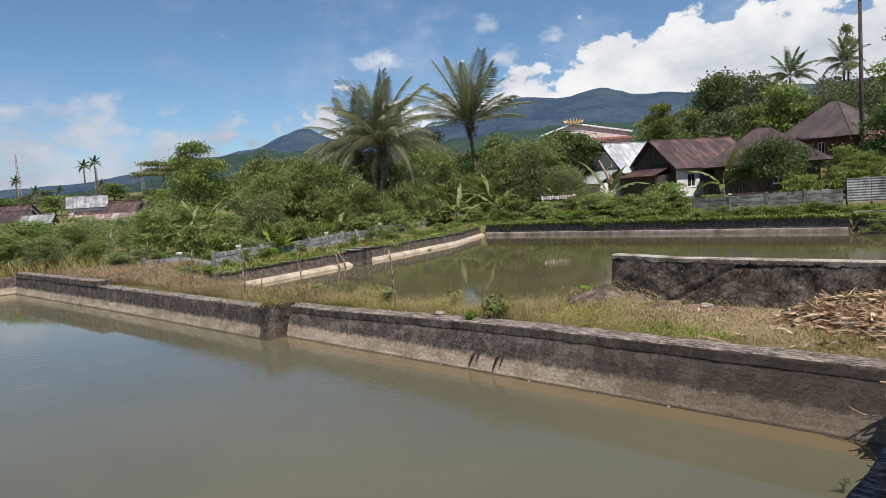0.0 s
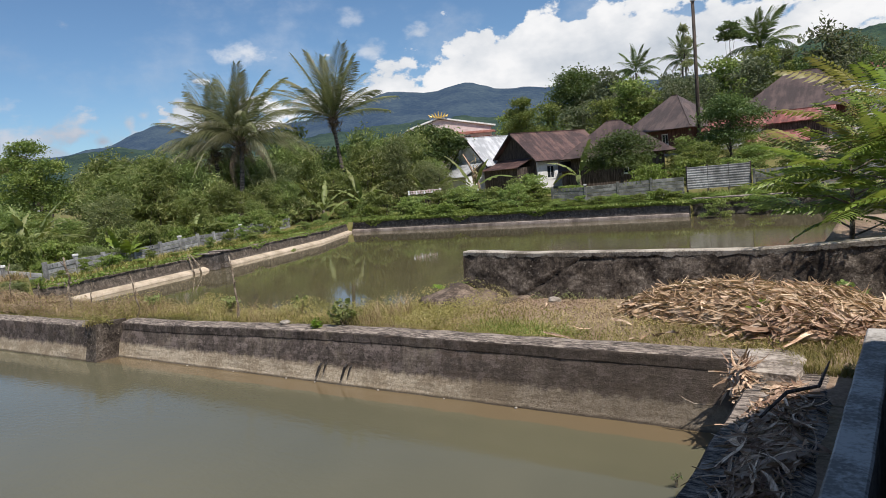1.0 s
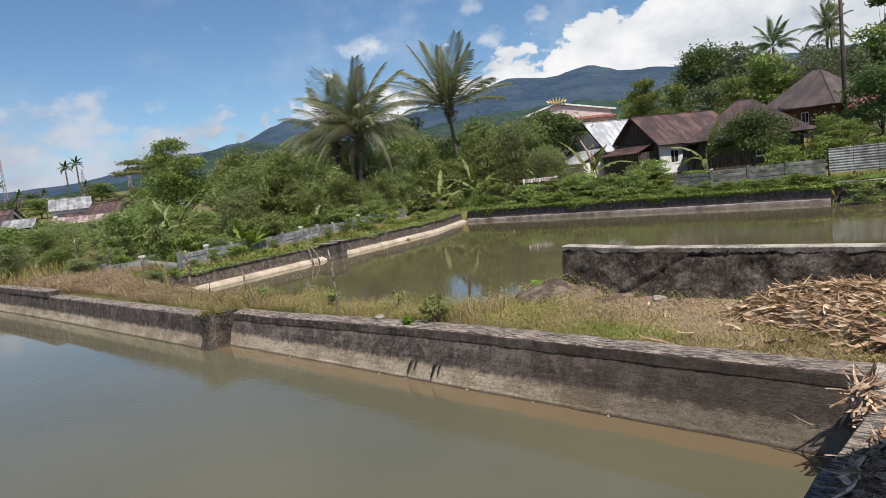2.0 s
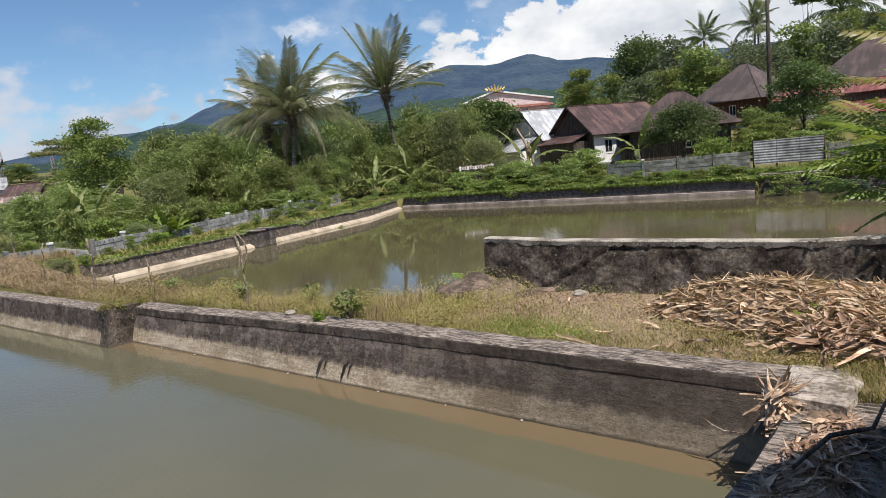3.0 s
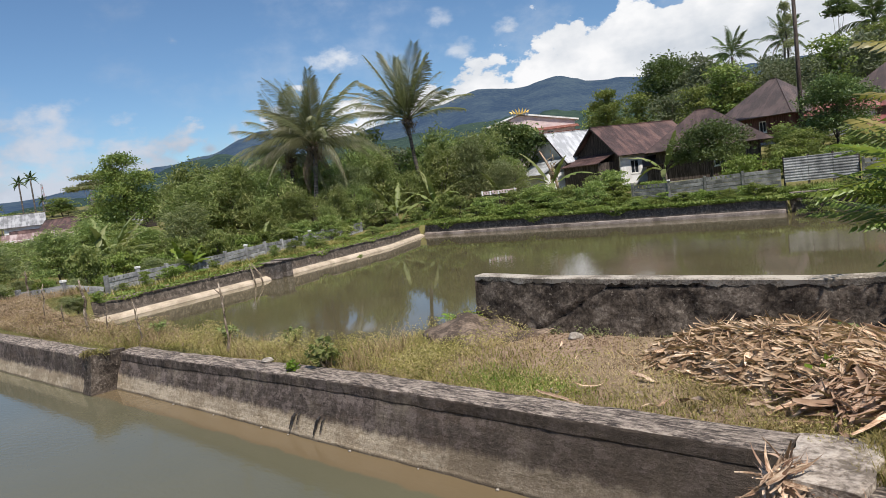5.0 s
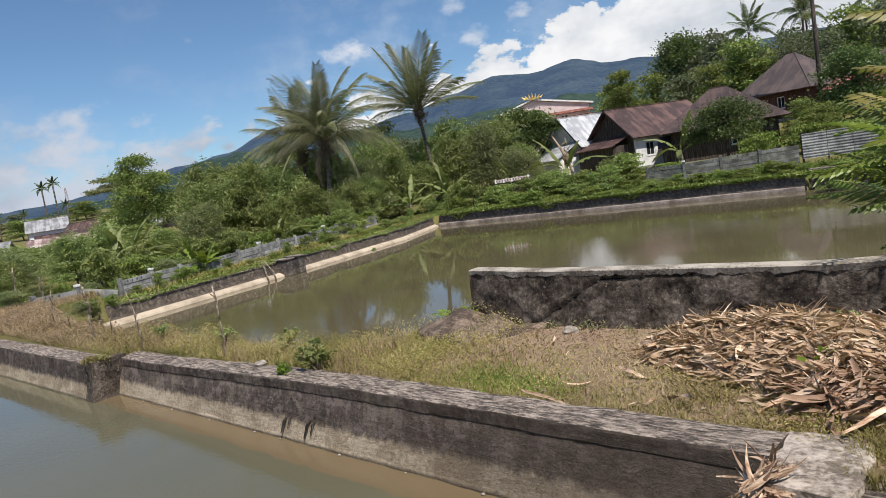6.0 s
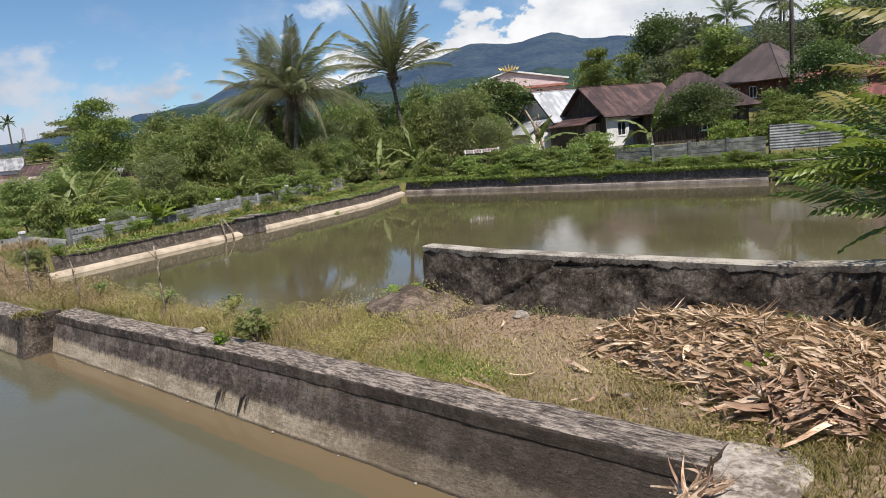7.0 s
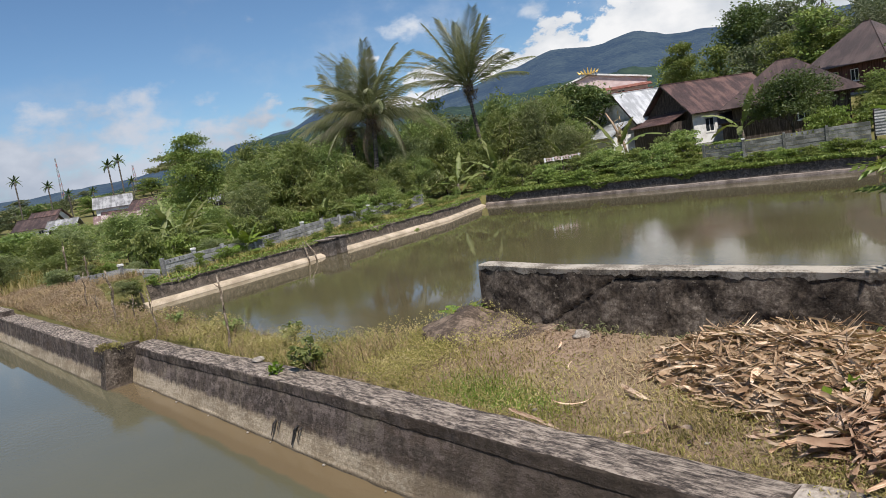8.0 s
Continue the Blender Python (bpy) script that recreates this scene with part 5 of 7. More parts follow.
# thicket behind the west fence: (kind, x, y, scale, height scale)
THICKET_FENCE = [("light", -42.0, 17.5, 0.8, 0.62), ("light", -45.5, 20.5, 0.9, 0.7), ("bush", -47.5, 24.0, 0.8, 0.42), ("light", -49.5, 26.5, 0.8, 0.5), ("light", -48.5, 29.5, 1.0, 1.1), ("grey", -46.0, 27.5, 0.9, 0.75),
                 ("light", -52.0, 30.5, 1.1, 1.15), ("light", -50.5, 33.0, 1.0, 0.95), ("light", -49.0, 33.5, 1.0, 1.1), ("light", -47.5, 36.0, 1.0, 1.0), ("light", -45.0, 33.5, 0.8, 0.7), ("light", -52.0, 38.0, 1.1, 1.1),
                 ("light", -44.5, 36.5, 0.9, 0.8), ("light", -49.5, 41.5, 1.1, 1.15), ("light", -47.0, 42.0, 1.0, 0.95)]
THICKET_PALMS = [("grey", -45.0, 42.5, 1.0, 0.95), ("light", -44.0, 45.0, 1.0, 1.05), ("light", -43.0, 47.5, 0.9, 0.9), ("light", -46.5, 47.0, 1.0, 1.15), ("light", -49.5, 47.0, 1.2, 1.25), ("light", -42.0, 51.0, 1.0, 1.05),
                 ("light", -44.0, 53.5, 1.2, 1.3), ("grey", -39.5, 52.5, 1.0, 1.1), ("light", -40.5, 56.0, 1.1, 1.15), ("grey", -37.6, 54.0, 0.8, 0.85), ("light", -38.4, 57.0, 0.8, 0.85), ("grey", -35.0, 52.0, 0.8, 0.75),
                 ("light", -55.0, 33.0, 1.2, 1.2), ("bush", -57.0, 38.0, 1.2, 1.2), ("bush", -54.0, 27.0, 1.0, 0.5)]
THICKET_WEST = [("bush", -58.0, 25.0, 1.1, 0.5), ("light", -55.0, 22.0, 1.0, 0.5), ("grey", -51.0, 20.0, 0.9, 0.6), ("bush", -56.0, 18.0, 1.0, 0.6), ("grey", -50.0, 16.0, 0.9, 0.55), ("light", -46.5, 14.5, 0.8, 0.5),
                ("bush", -53.0, 13.0, 1.0, 0.5), ("grey", -58.0, 11.0, 1.0, 0.55), ("bush", -62.0, 15.0, 1.2, 0.6), ("light", -49.0, 10.0, 0.8, 0.45), ("bush", -56.0, 6.0, 1.0, 0.5), ("grey", -60.0, 2.0, 1.1, 0.5),
                ("bush", -63.0, 30.0, 1.3, 0.65), ("light", -66.0, 22.0, 1.2, 0.5), ("bush", -70.0, 18.0, 1.3, 0.45)]
THICKET_VALLEY = [("bush", -76.0, 29.0, 1.5, 0.38), ("grey", -72.0, 12.0, 1.3, 0.5), ("light", -82.0, 18.0, 1.5, 0.45), ("bush", -60.0, 45.0, 1.5, 1.4), ("bush", -66.0, 40.0, 1.5, 1.3), ("bush", -54.0, 52.0, 1.4, 1.5),
                  ("bush", -50.0, 57.0, 1.4, 1.4), ("bush", -47.0, 62.0, 1.4, 1.4), ("bush", -44.0, 66.0, 1.3, 1.4), ("grey", -90.0, 30.0, 1.6, 0.45), ("light", -98.0, 22.0, 1.6, 0.45), ("bush", -95.0, 42.0, 1.8, 1.0),
                  ("light", -105.0, 33.0, 1.8, 0.4), ("bush", -112.0, 25.0, 1.8, 0.4), ("grey", -88.0, 8.0, 1.6, 0.5)]
THICKET_FRONT = [("light", -104.0, 12.0, 1.8, 0.5), ("light", -118.0, 32.0, 1.3, 0.35), ("grey", -122.0, 40.0, 1.3, 0.3), ("bush", -120.0, 24.0, 1.4, 0.42), ("light", -126.0, 46.0, 1.2, 0.3), ("bush", -118.0, 16.0, 1.4, 0.5),
                 ("light", -39.5, 13.0, 0.5, 0.32), ("grey", -38.5, 10.5, 0.6, 0.35), ("bush", -43.0, 10.0, 0.7, 0.4), ("grey", -44.0, 5.0, 0.8, 0.4), ("bush", -41.0, 7.0, 0.6, 0.35), ("light", -42.0, 1.0, 0.8, 0.4),
                 ("light", -43.2, 39.0, 0.8, 0.75), ("light", -43.6, 41.6, 0.8, 0.8), ("light", -42.2, 37.2, 0.6, 0.5)]
for kind, tx, ty, ts, tz in THICKET_FENCE + THICKET_PALMS + THICKET_WEST + THICKET_VALLEY + THICKET_FRONT:
    shrub(kind, tx, ty, ts * (1.1 if tz > 0.9 else 1.0), tz * (1.22 if tz > 0.9 and 31 < ty < 57 else 1.0))
# weeds and creepers heaped along the banks
rb = np.random.default_rng(5)
for i in range(20):
    y = 15 + 28 * (i + rb.random() * 0.8) / 20
    shrub("low" if rb.random() < 0.7 else "lowdark", left_edge(y) - 1.2 - 1.0 * rb.random(), y, 0.24 + 0.35 * rb.random(), 0.25 + 0.4 * rb.random())
for i in range(52):
    x = -40 + 46 * (i + rb.random() * 0.8) / 52
    tall = smooth(-19, -28, x)
    shrub("low" if rb.random() < 0.8 else "lowdark", x, far_edge(x) + 1.0 + (2.2 + 2 * tall) * rb.random(), 0.4 + 0.3 * rb.random() + 0.35 * tall * rb.random(), 0.28 + 0.25 * rb.random() + 0.9 * tall * rb.random())
for i in range(9):
    shrub("lowdark", -40.5 + 2.0 * i + rb.random(), 46.0 + 2.5 * rb.random(), 0.8 + 0.5 * rb.random(), 0.9 + 0.6 * rb.random())
for k in range(16):
    shrub("grey" if k % 3 == 0 else "low", -31.0 - 0.14 * k + 0.8 * rb.random(), 11.3 + 1.9 * k * rb.random(), 0.22 + 0.2 * rb.random(), 0.14 + 0.1 * rb.random() if k % 3 == 0 else 0.4 + 0.4 * rb.random())
for k, (tx, ty) in enumerate(((-27.6, 13.1), (-28.2, 13.3), (-28.8, 13.0), (-29.4, 13.6), (-28.5, 14.2), (-27.3, 12.7), (-29.2, 12.6))):
    shrub("grey" if k % 3 == 2 else "low", tx, ty, 0.28, 0.12 if k % 3 == 2 else 0.42, 0.12)
# growth against both sides of the fences
for i in range(13):
    shrub("low", -21.5 + 0.85 * i + 0.5 * rb.random(), 45.3 + 0.5 * rb.random(), 0.42 + 0.25 * rb.random(), 0.45 + 0.35 * rb.random())
for i in range(26):
    y = 15.5 + 24 * (i + rb.random()) / 26
    shrub("lowdark" if i % 3 == 0 else "low", left_edge(y) - 4.6 - 2.2 * rb.random() - 0.06 * (y - 15), y, 0.6 + 0.5 * rb.random(), 0.7 + 0.7 * rb.random())
shrub("lowdark", -8.9, 42.6, 0.6, 0.75, -0.75)
shrub("low", -6.8, 43.6, 0.6, 0.5, -0.55)
for kind, tx, ty, ts, tz in [("lowdark", -26.0, 53.0, 1.3, 1.3), ("low", -24.0, 49.5, 1.2, 1.4), ("low", -27.5, 48.5, 1.1, 1.3), ("low", -21.0, 50.0, 1.0, 1.1), ("lowdark", -31.0, 50.0, 1.2, 1.2), ("low", -16.0, 53.0, 1.2, 1.6), ("low", -13.5, 55.0, 1.3, 1.8),
                             ("bush", -14.0, 61.0, 0.8, 0.6), ("bush", -10.5, 63.0, 0.8, 0.5), ("bush", -15.5, 65.0, 0.9, 0.7), ("lowdark", -10.0, 54.0, 1.3, 1.2), ("bush", -7.0, 62.0, 0.8, 0.45), ("bush", -3.0, 64.0, 0.9, 0.5), ("bush", 1.0, 60.0, 1.1, 0.9), ("bush", -17.5, 68.5, 0.8, 0.5), ("light", -14.6, 70.5, 0.8, 0.5), ("low", -18.5, 61.0, 1.3, 1.5), ("light", -16.0, 63.0, 0.6, 0.4), ("bush", -12.0, 71.0, 0.9, 0.5), ("low", -20.5, 49.0, 1.0, 1.0), ("low", -29.0, 47.5, 1.0, 1.2), ("light", -26.5, 51.0, 0.45, 0.4), ("low", -23.0, 48.0, 0.9, 0.9)]:
    shrub(kind, tx, ty, ts, tz)
for group in MOULDS.values():
    for o in group:
        for c in (*o.children_recursive, o):
            bpy.data.objects.remove(c)

rt = np.random.default_rng(77)
make_tree("tall irregular green tree standing over the thicket", (-70.1, 33.9, 0.3), 9.5,
          [(0, 0, 9.0, 1.5, 1.1), (-1.0, -0.8, 7.8, 1.6, 1.0), (1.2, 1.0, 7.2, 1.7, 1.1), (-1.5, 0.5, 6.2, 1.6, 0.9), (1.0, -1.2, 5.8, 1.9, 1.2), (0.4, 1.6, 5.0, 2.0, 1.2), (-0.6, -0.6, 4.2, 2.3, 1.5), (1.6, 2.2, 3.6, 2.2, 1.4), (-1.4, -1.6, 3.0, 2.3, 1.4)], F_TREE, 34, 44, (0.27, 0.14), 0.22, 1)
make_tree("flat-topped spreading tree far off", (-110.0, 47.5, -0.4), 11.0, [(0, 0, 11.2, 3.2, 0.6), (-2.2, 1.0, 10.3, 2.8, 0.5), (2.0, 2.5, 10.6, 2.6, 0.5), (0.5, -2.5, 9.6, 2.6, 0.5)], F_GREY, 34, 30, (0.5, 0.2), 0.25, 2, spread=0.22)
make_tree("dark round tree on the slope", (-48.9, 120.3, 8.0), 12.0, [(0, 0, 10.0, 3.6, 2.6), (-1.5, 1, 8.0, 3.8, 2.4), (1.8, -1, 7.6, 3.6, 2.4), (0, 0, 5.0, 4.0, 2.4)], F_DARK, 90, 44, (0.42, 0.26), 0.3, 3)
make_tree("uneven tree beside the hall", (-45.2, 90.0, 4.0), 9.0, [(0, 0, 8.6, 1.4, 1.0), (-1.0, 0.6, 7.4, 1.6, 1.0), (1.2, -0.6, 6.6, 1.7, 1.0), (-0.4, -0.4, 5.4, 2.0, 1.1), (1.4, 0.6, 4.4, 2.2, 1.2), (-1.6, 0, 3.6, 2.2, 1.2), (0.8, 0, 2.4, 2.6, 1.4)], F_TREE, 34, 36, (0.32, 0.16), 0.2, 4)
make_tree("dark large-leaved tree behind the bank", (-42.8, 62.1, 1.2), 7.0, [(0, 0, 6.6, 1.8, 1.0), (-1.8, -1.0, 5.8, 1.9, 1.0), (1.6, 1.0, 6.2, 1.7, 1.0), (2.4, 2.0, 5.2, 1.8, 1.0), (-2.6, -2.2, 4.6, 1.9, 1.1), (0, 0, 4.4, 2.4, 1.3)], F_DARK, 40, 44, (0.34, 0.16), 0.2, 5)
make_tree("round glossy citrus tree before the houses", (-18.9, 55.4, 1.0), 4.4, [(0, 0, 3.7, 1.5, 0.9), (-1.0, -0.6, 3.0, 1.6, 0.9), (1.1, 0.4, 3.1, 1.5, 0.9), (-0.4, 0.7, 2.2, 1.8, 0.9), (0.9, -0.6, 2.0, 1.7, 0.8), (-1.5, 0, 2.0, 1.2, 0.7)], F_DARK, 44, 40, (0.19, 0.10), 0.14, 6)
make_tree("dark fruit tree beside the sheds", (-12.6, 66.0, 1.8), 6.4, [(0, 0, 5.4, 1.6, 1.2), (-1.2, 0.4, 4.4, 1.7, 1.1), (1.3, -0.4, 4.2, 1.8, 1.2), (0.2, 0.2, 3.0, 2.2, 1.2), (-1.4, 0.4, 2.4, 1.9, 1.1)], F_DARK, 40, 40, (0.24, 0.13), 0.16, 7)
make_tree("slender areca-like tree with a small tufted head", (-24.2, 128.9, 9.0), 15.0, [(0, 0, 15.2, 1.5, 1.0), (-0.8, 0, 13.9, 1.3, 0.8), (0.9, 0, 13.8, 1.2, 0.7)], F_DARK, 24, 26, (0.5, 0.25), 0.16, 8)
make_tree("tall slim tree on the slope", (-27.6, 112.0, 8.2), 14.0, [(0, 0, 14.0, 0.7, 1.2), (0.3, 0, 12.2, 0.8, 1.2), (-0.3, 0, 10.6, 0.9, 1.2), (0, 0, 8.8, 1.1, 1.2)], F_GREY, 16, 22, (0.4, 0.16), 0.14, 9)

# woods on the slope behind the houses
HILLTREES = []
for i in range(112):
    t = rt.random()
    y = 92 + 62 * rt.random()
    x = -62 + 82 * rt.random()
    if -58 < x < -40 and y < 112:
        continue
    HILLTREES.append((x, y))
forest = [make_tree("tree of the wooded slope", (0, 0, -300), 9.0, random_blobs(np.random.default_rng(200 + k), 9, 2.6, 1.4, 8.4, 1.9, 1.4), m, 14, 17, (0.52, 0.25), 0.16, 200 + k, "slope trees") for k, m in enumerate((F_HILL, F_HILL, F_TREE, F_DARK, F_HILL))]
for i, (x, y) in enumerate(HILLTREES):
    s = 0.65 + 0.5 * rt.random()
    c = copy_thing(forest[i % 5], pose(x, y, height(x, y) - 0.2, 0, 0, i * 77))
    c.scale = (s, s, s * (0.8 + 0.35 * rt.random()))
# woods at the valley's end and behind the thicket
for i in range(44):
    a = radians(-84 + 34 * (i + rt.random()) / 44)
    d = 165 + 190 * rt.random()
    x, y = d * math.sin(a), d * math.cos(a)
    s = 0.55 + 0.45 * rt.random()
    c = copy_thing(forest[i % 5], pose(x, y, height(x, y) - 0.2, 0, 0, i * 77))
    c.scale = (s * 2.0, s * 2.0, s * 0.9)
for i in range(38):
    a = radians(-62 + 34 * (i + rt.random()) / 38)
    d = 92 + 70 * rt.random()
    x, y = d * math.sin(a), d * math.cos(a)
    if -62 < x < -40 and y > 74:
        continue
    s = 0.7 + 0.35 * rt.random()
    c = copy_thing(forest[i % 5], pose(x, y, height(x, y) - 0.2, 0, 0, i * 77))
    c.scale = (s * 1.2, s * 1.2, s)
for o in forest:
    for c in (*o.children_recursive, o):
        bpy.data.objects.remove(c)


# ---------------------------------------------------------------- palms
def frond_mesh(length, droop, pairs, leaflet, seed, material, hang=0.5, width=0.035):
    """A pinnate frond along +x, rising then drooping; the leaflets leave the rib in pairs and hang down with age."""
    r = np.random.default_rng(seed)
    pts = []
    sway = r.normal() * 0.05
    for i in range(13):
        t = i / 12
        pts.append(Vector((length * (t - 0.16 * droop * t * t), length * sway * t * t, length * (0.20 * t - droop * t ** 2.3 * 0.66))))
    v, f = tube(pts, [0.05 * (1 - 0.85 * i / 12) * length / 5 for i in range(13)], 5)
    verts, faces = [tuple(p) for p in v], list(f)
    for k in range(pairs):
        t = 0.13 + 0.86 * k / pairs
        i = min(11, int(t * 12))
        p = pts[i].lerp(pts[i + 1], t * 12 - i)
        d = (pts[i + 1] - pts[i]).normalized()
        ll = leaflet * (0.40 + 0.75 * math.sin(math.pi * min(1, 0.18 + t * 0.76))) * (0.8 + 0.35 * r.random())
        for s in (-1, 1):
            if r.random() < 0.05:
                continue
            out = (d * (0.45 + 0.45 * t + 0.15 * r.random()) + Vector((0, s, 0)) * (0.95 - 0.35 * hang) + Vector((0, 0, 0.28 - hang * (0.45 + 0.5 * r.random())))).normalized()
            fall = Vector((0, 0, -1)) * hang
            mid = p + (out + fall * 0.12).normalized() * ll * 0.5
            low = mid + (out + fall * 0.75).normalized() * ll * 0.3
            tip = low + (out + fall * 1.7).normalized() * ll * 0.25
            wv = (d * 0.8 + Vector((0, 0, 0.5 * s))) * width * (0.8 + 0.5 * r.random())
            o = len(verts)
            verts += [tuple(p - wv * 0.4), tuple(p + wv * 0.4), tuple(mid + wv), tuple(mid - wv), tuple(low + wv * 0.7), tuple(low - wv * 0.7), tuple(tip)]
            faces += [(o, o + 1, o + 2, o + 3), (o + 3, o + 2, o + 4, o + 5), (o + 5, o + 4, o + 6)]
    return mesh_from("frond", verts, faces, material)


AFRONDS = [frond_mesh(5.6, d, 40, 1.1, 340 + i, F_DARK, 0.7, 0.12) for i, d in enumerate((0.5, 0.9))]
FRONDS = [frond_mesh(5.6, d, 84, 1.05, 300 + i, F_PALMPALE if i in (1, 3) else F_PALM, h, 0.025) for i, (d, h) in enumerate(((0.62, 0.75), (0.80, 1.0), (0.95, 1.2), (1.15, 1.4), (0.40, 0.6), (0.16, 0.40), (0.34, 0.55)))]


FAR_FRONDS = [frond_mesh(5.6, d, 52, 1.05, 360 + i, F_DARK, h, 0.05) for i, (d, h) in enumerate(((0.62, 0.75), (0.80, 1.0), (0.95, 1.2), (1.15, 1.4), (0.40, 0.6)))]
DEADFROND = frond_mesh(5.0, 0.8, 60, 0.7, 351, F_DEADFROND, 1.5, 0.022)


def palm(label, x, y, z, crown_z, lean, frond_scale, n, seed, trunk_r=0.19, husk=True, low=2.0, upright=False, fronds=None):
    r = np.random.default_rng(seed)
    ob = thing("coconut_palm", label, "palm", "coconut palms", m=pose(x, y, 0))
    lx, ly = lean
    pts = [(-lx * (1 - t) ** 1.6, -ly * (1 - t) ** 1.6, z - 0.3 + (crown_z - z + 0.3) * t) for t in np.linspace(0, 1, 12)]
    v, f = tube(pts, [trunk_r * (1.5 if i == 0 else 1.12 - 0.02 * i) for i in range(12)], 10)
    put("trunk", mesh_from("trunk", v, f, M_PALMBARK, True), ob)
    for i in range(n):
        t = i / (n - 1)
        up = 82 - (82 - low) * t ** 0.85 + r.normal() * 7
        kind = (5 if t < 0.4 else 6 if t < 0.8 else 4) if upright else 4 if t < 0.3 else 0 if t < 0.5 else 1 if t < 0.68 else 2 if t < 0.85 else 3
        s = frond_scale * (0.86 + 0.14 * math.sin(math.pi * min(0.6, t + 0.2))) * (0.92 + 0.16 * r.random())
        m = pose(0, 0, crown_z + 0.45 * (1 - t)) @ pose(0, 0, 0, 0, 0, i * 137.5 + r.normal() * 8) @ pose(0.12, 0, 0, r.normal() * 14, -up, 0)
        put("frond", (fronds or FRONDS)[kind], ob, m @ Matrix.Scale(s, 4))
    if low < 7:
        for i in range(4):
            m = pose(0, 0, crown_z - 0.1) @ pose(0, 0, 0, 0, 0, i * 71 + seed * 33) @ pose(0.12, 0, 0, r.normal() * 14, 30 + 9 * i, 0)
            put("dead_frond", DEADFROND, ob, m @ Matrix.Scale(frond_scale * 0.72, 4), label="withered brown frond")
    if husk:
        v, f = leaf_arrays(np.array([(0, 0, crown_z - 0.3)]) + r.normal(size=(180, 3)) * (0.28, 0.28, 0.4), 0.9, 0.06, r, 0.0, 3.0)
        put("dead_sheath", mesh_from("dead_sheath", v, f, F_DEADFROND), ob, label="brown hanging dead leaf sheath")
        for k in range(6):
            bm = bmesh.new()
            bmesh.ops.create_icosphere(bm, subdivisions=2, radius=0.15, matrix=Matrix.Diagonal((1, 1, 1.25, 1)))
            part("coconut", bm, M_PALMBARK, ob, m=pose(0.33 * math.cos(k * 1.1), 0.33 * math.sin(k * 1.1), crown_z - 0.25 - 0.06 * (k % 3)), smooth=True)
    return ob


palm("coconut palm with a broad drooping crown over the thicket", -45.9, 39.7, 0.3, 7.7, (1.0, 0.5), 1.1, 36, 1, low=6.0)
palm("leaning coconut palm close beside another", -49.2, 39.6, 0.3, 7.2, (1.2, -0.6), 1.05, 22, 2, low=4.0)
palm("tall coconut palm with an upright open crown", -47.3, 52.8, 0.6, 10.0, (-1.2, -0.5), 1.2, 26, 3, low=8.0, upright=True)
palm("coconut palm on the slope behind the houses", -21.1, 139.6, 9.5, 21.5, (0.6, 0.3), 1.4, 22, 4, husk=False, fronds=FAR_FRONDS)
palm("dark palm above the woods", -36.4, 115.6, 8.5, 17.6, (0.6, 0.3), 0.8, 18, 5, husk=False, fronds=FAR_FRONDS)
palm("dark palm above the woods", -30.5, 122.0, 9.0, 19.3, (0.6, 0.3), 0.8, 18, 6, husk=False, fronds=FAR_FRONDS)


def areca(x, y, top, seed):
    r = np.random.default_rng(seed)
    z = height(x, y)
    ob = thing("areca_palm", "slim tall areca palm with a small tufted crown", "palm", "areca palms", m=pose(x, y, 0))
    v, f = tube([(0.3 * math.sin(t * 2), 0, z - 0.3 + (top - z) * t) for t in np.linspace(0, 1, 8)], [0.16] * 8, 7)
    put("trunk", mesh_from("trunk", v, f, M_PALMBARK, True), ob)
    for i in range(13):
        m = pose(0.27, 0, top - 0.3) @ pose(0, 0, 0, 0, 0, i * 137.5) @ pose(0, 0, 0, 0, -(75 - 8 * i), 0)
        put("frond", AFRONDS[1 if i > 5 else 0], ob, m @ Matrix.Scale(0.34, 4))


for ax, ay, az_ in ((-162.0, 52.1, 14.6), (-161.3, 54.2, 15.4), (-194.7, 46.5, 13.4), (-186.0, 38.0, 15.0), (-200.0, 52.0, 11.0), (-215.0, 62.0, 11.5), (-205.0, 70.0, 12.5)):
    areca(ax, ay, az_, int(-ax))


# ---------------------------------------------------------------- banana plants
def banana_leaf(length, width, droop, seed, material):
    r = np.random.default_rng(seed)
    n = 30
    verts, faces, reach, sag = [], [], {}, {}
    for i in range(n + 1):
        t = i / n
        x = length * (t - 0.18 * droop * t * t)
        z = length * (0.30 * t - 0.62 * droop * t * t)
        w = width * (math.sin(math.pi * min(1, 0.06 + t * 0.94)) ** 0.6) * 0.5
        if t < 0.16:
            w = 0.03 + 0.02 * t
        for s in (-1, 1):
            # each strip between two tears hangs by itself
            if i % 2 == 0 or t < 0.16:
                reach[s], sag[s] = 0.6 + 0.45 * r.random(), 0.25 + 0.5 * r.random()
        verts += [(x + 0.25 * w, -w * reach[-1], z - w * sag[-1]), (x, 0, z), (x + 0.25 * w, w * reach[1], z - w * sag[1])]
    for i in range(n):
        for s in (0, 1):
            if r.random() < 0.07 and i > 6:
                continue
            a = i * 3 + s
            faces.append((a, a + 1, a + 4, a + 3))
    return mesh_from("leaf", verts, faces, material, True)


B_LEAVES = [banana_leaf(2.7, 0.36, d, 400 + i, F_BANANA) for i, d in enumerate((0.55, 0.85, 1.05, 1.35))]
Y_LEAVES = [banana_leaf(2.2, 0.75, d, 410 + i, F_BRIGHT) for i, d in enumerate((0.3, 0.6, 0.8, 1.1))]


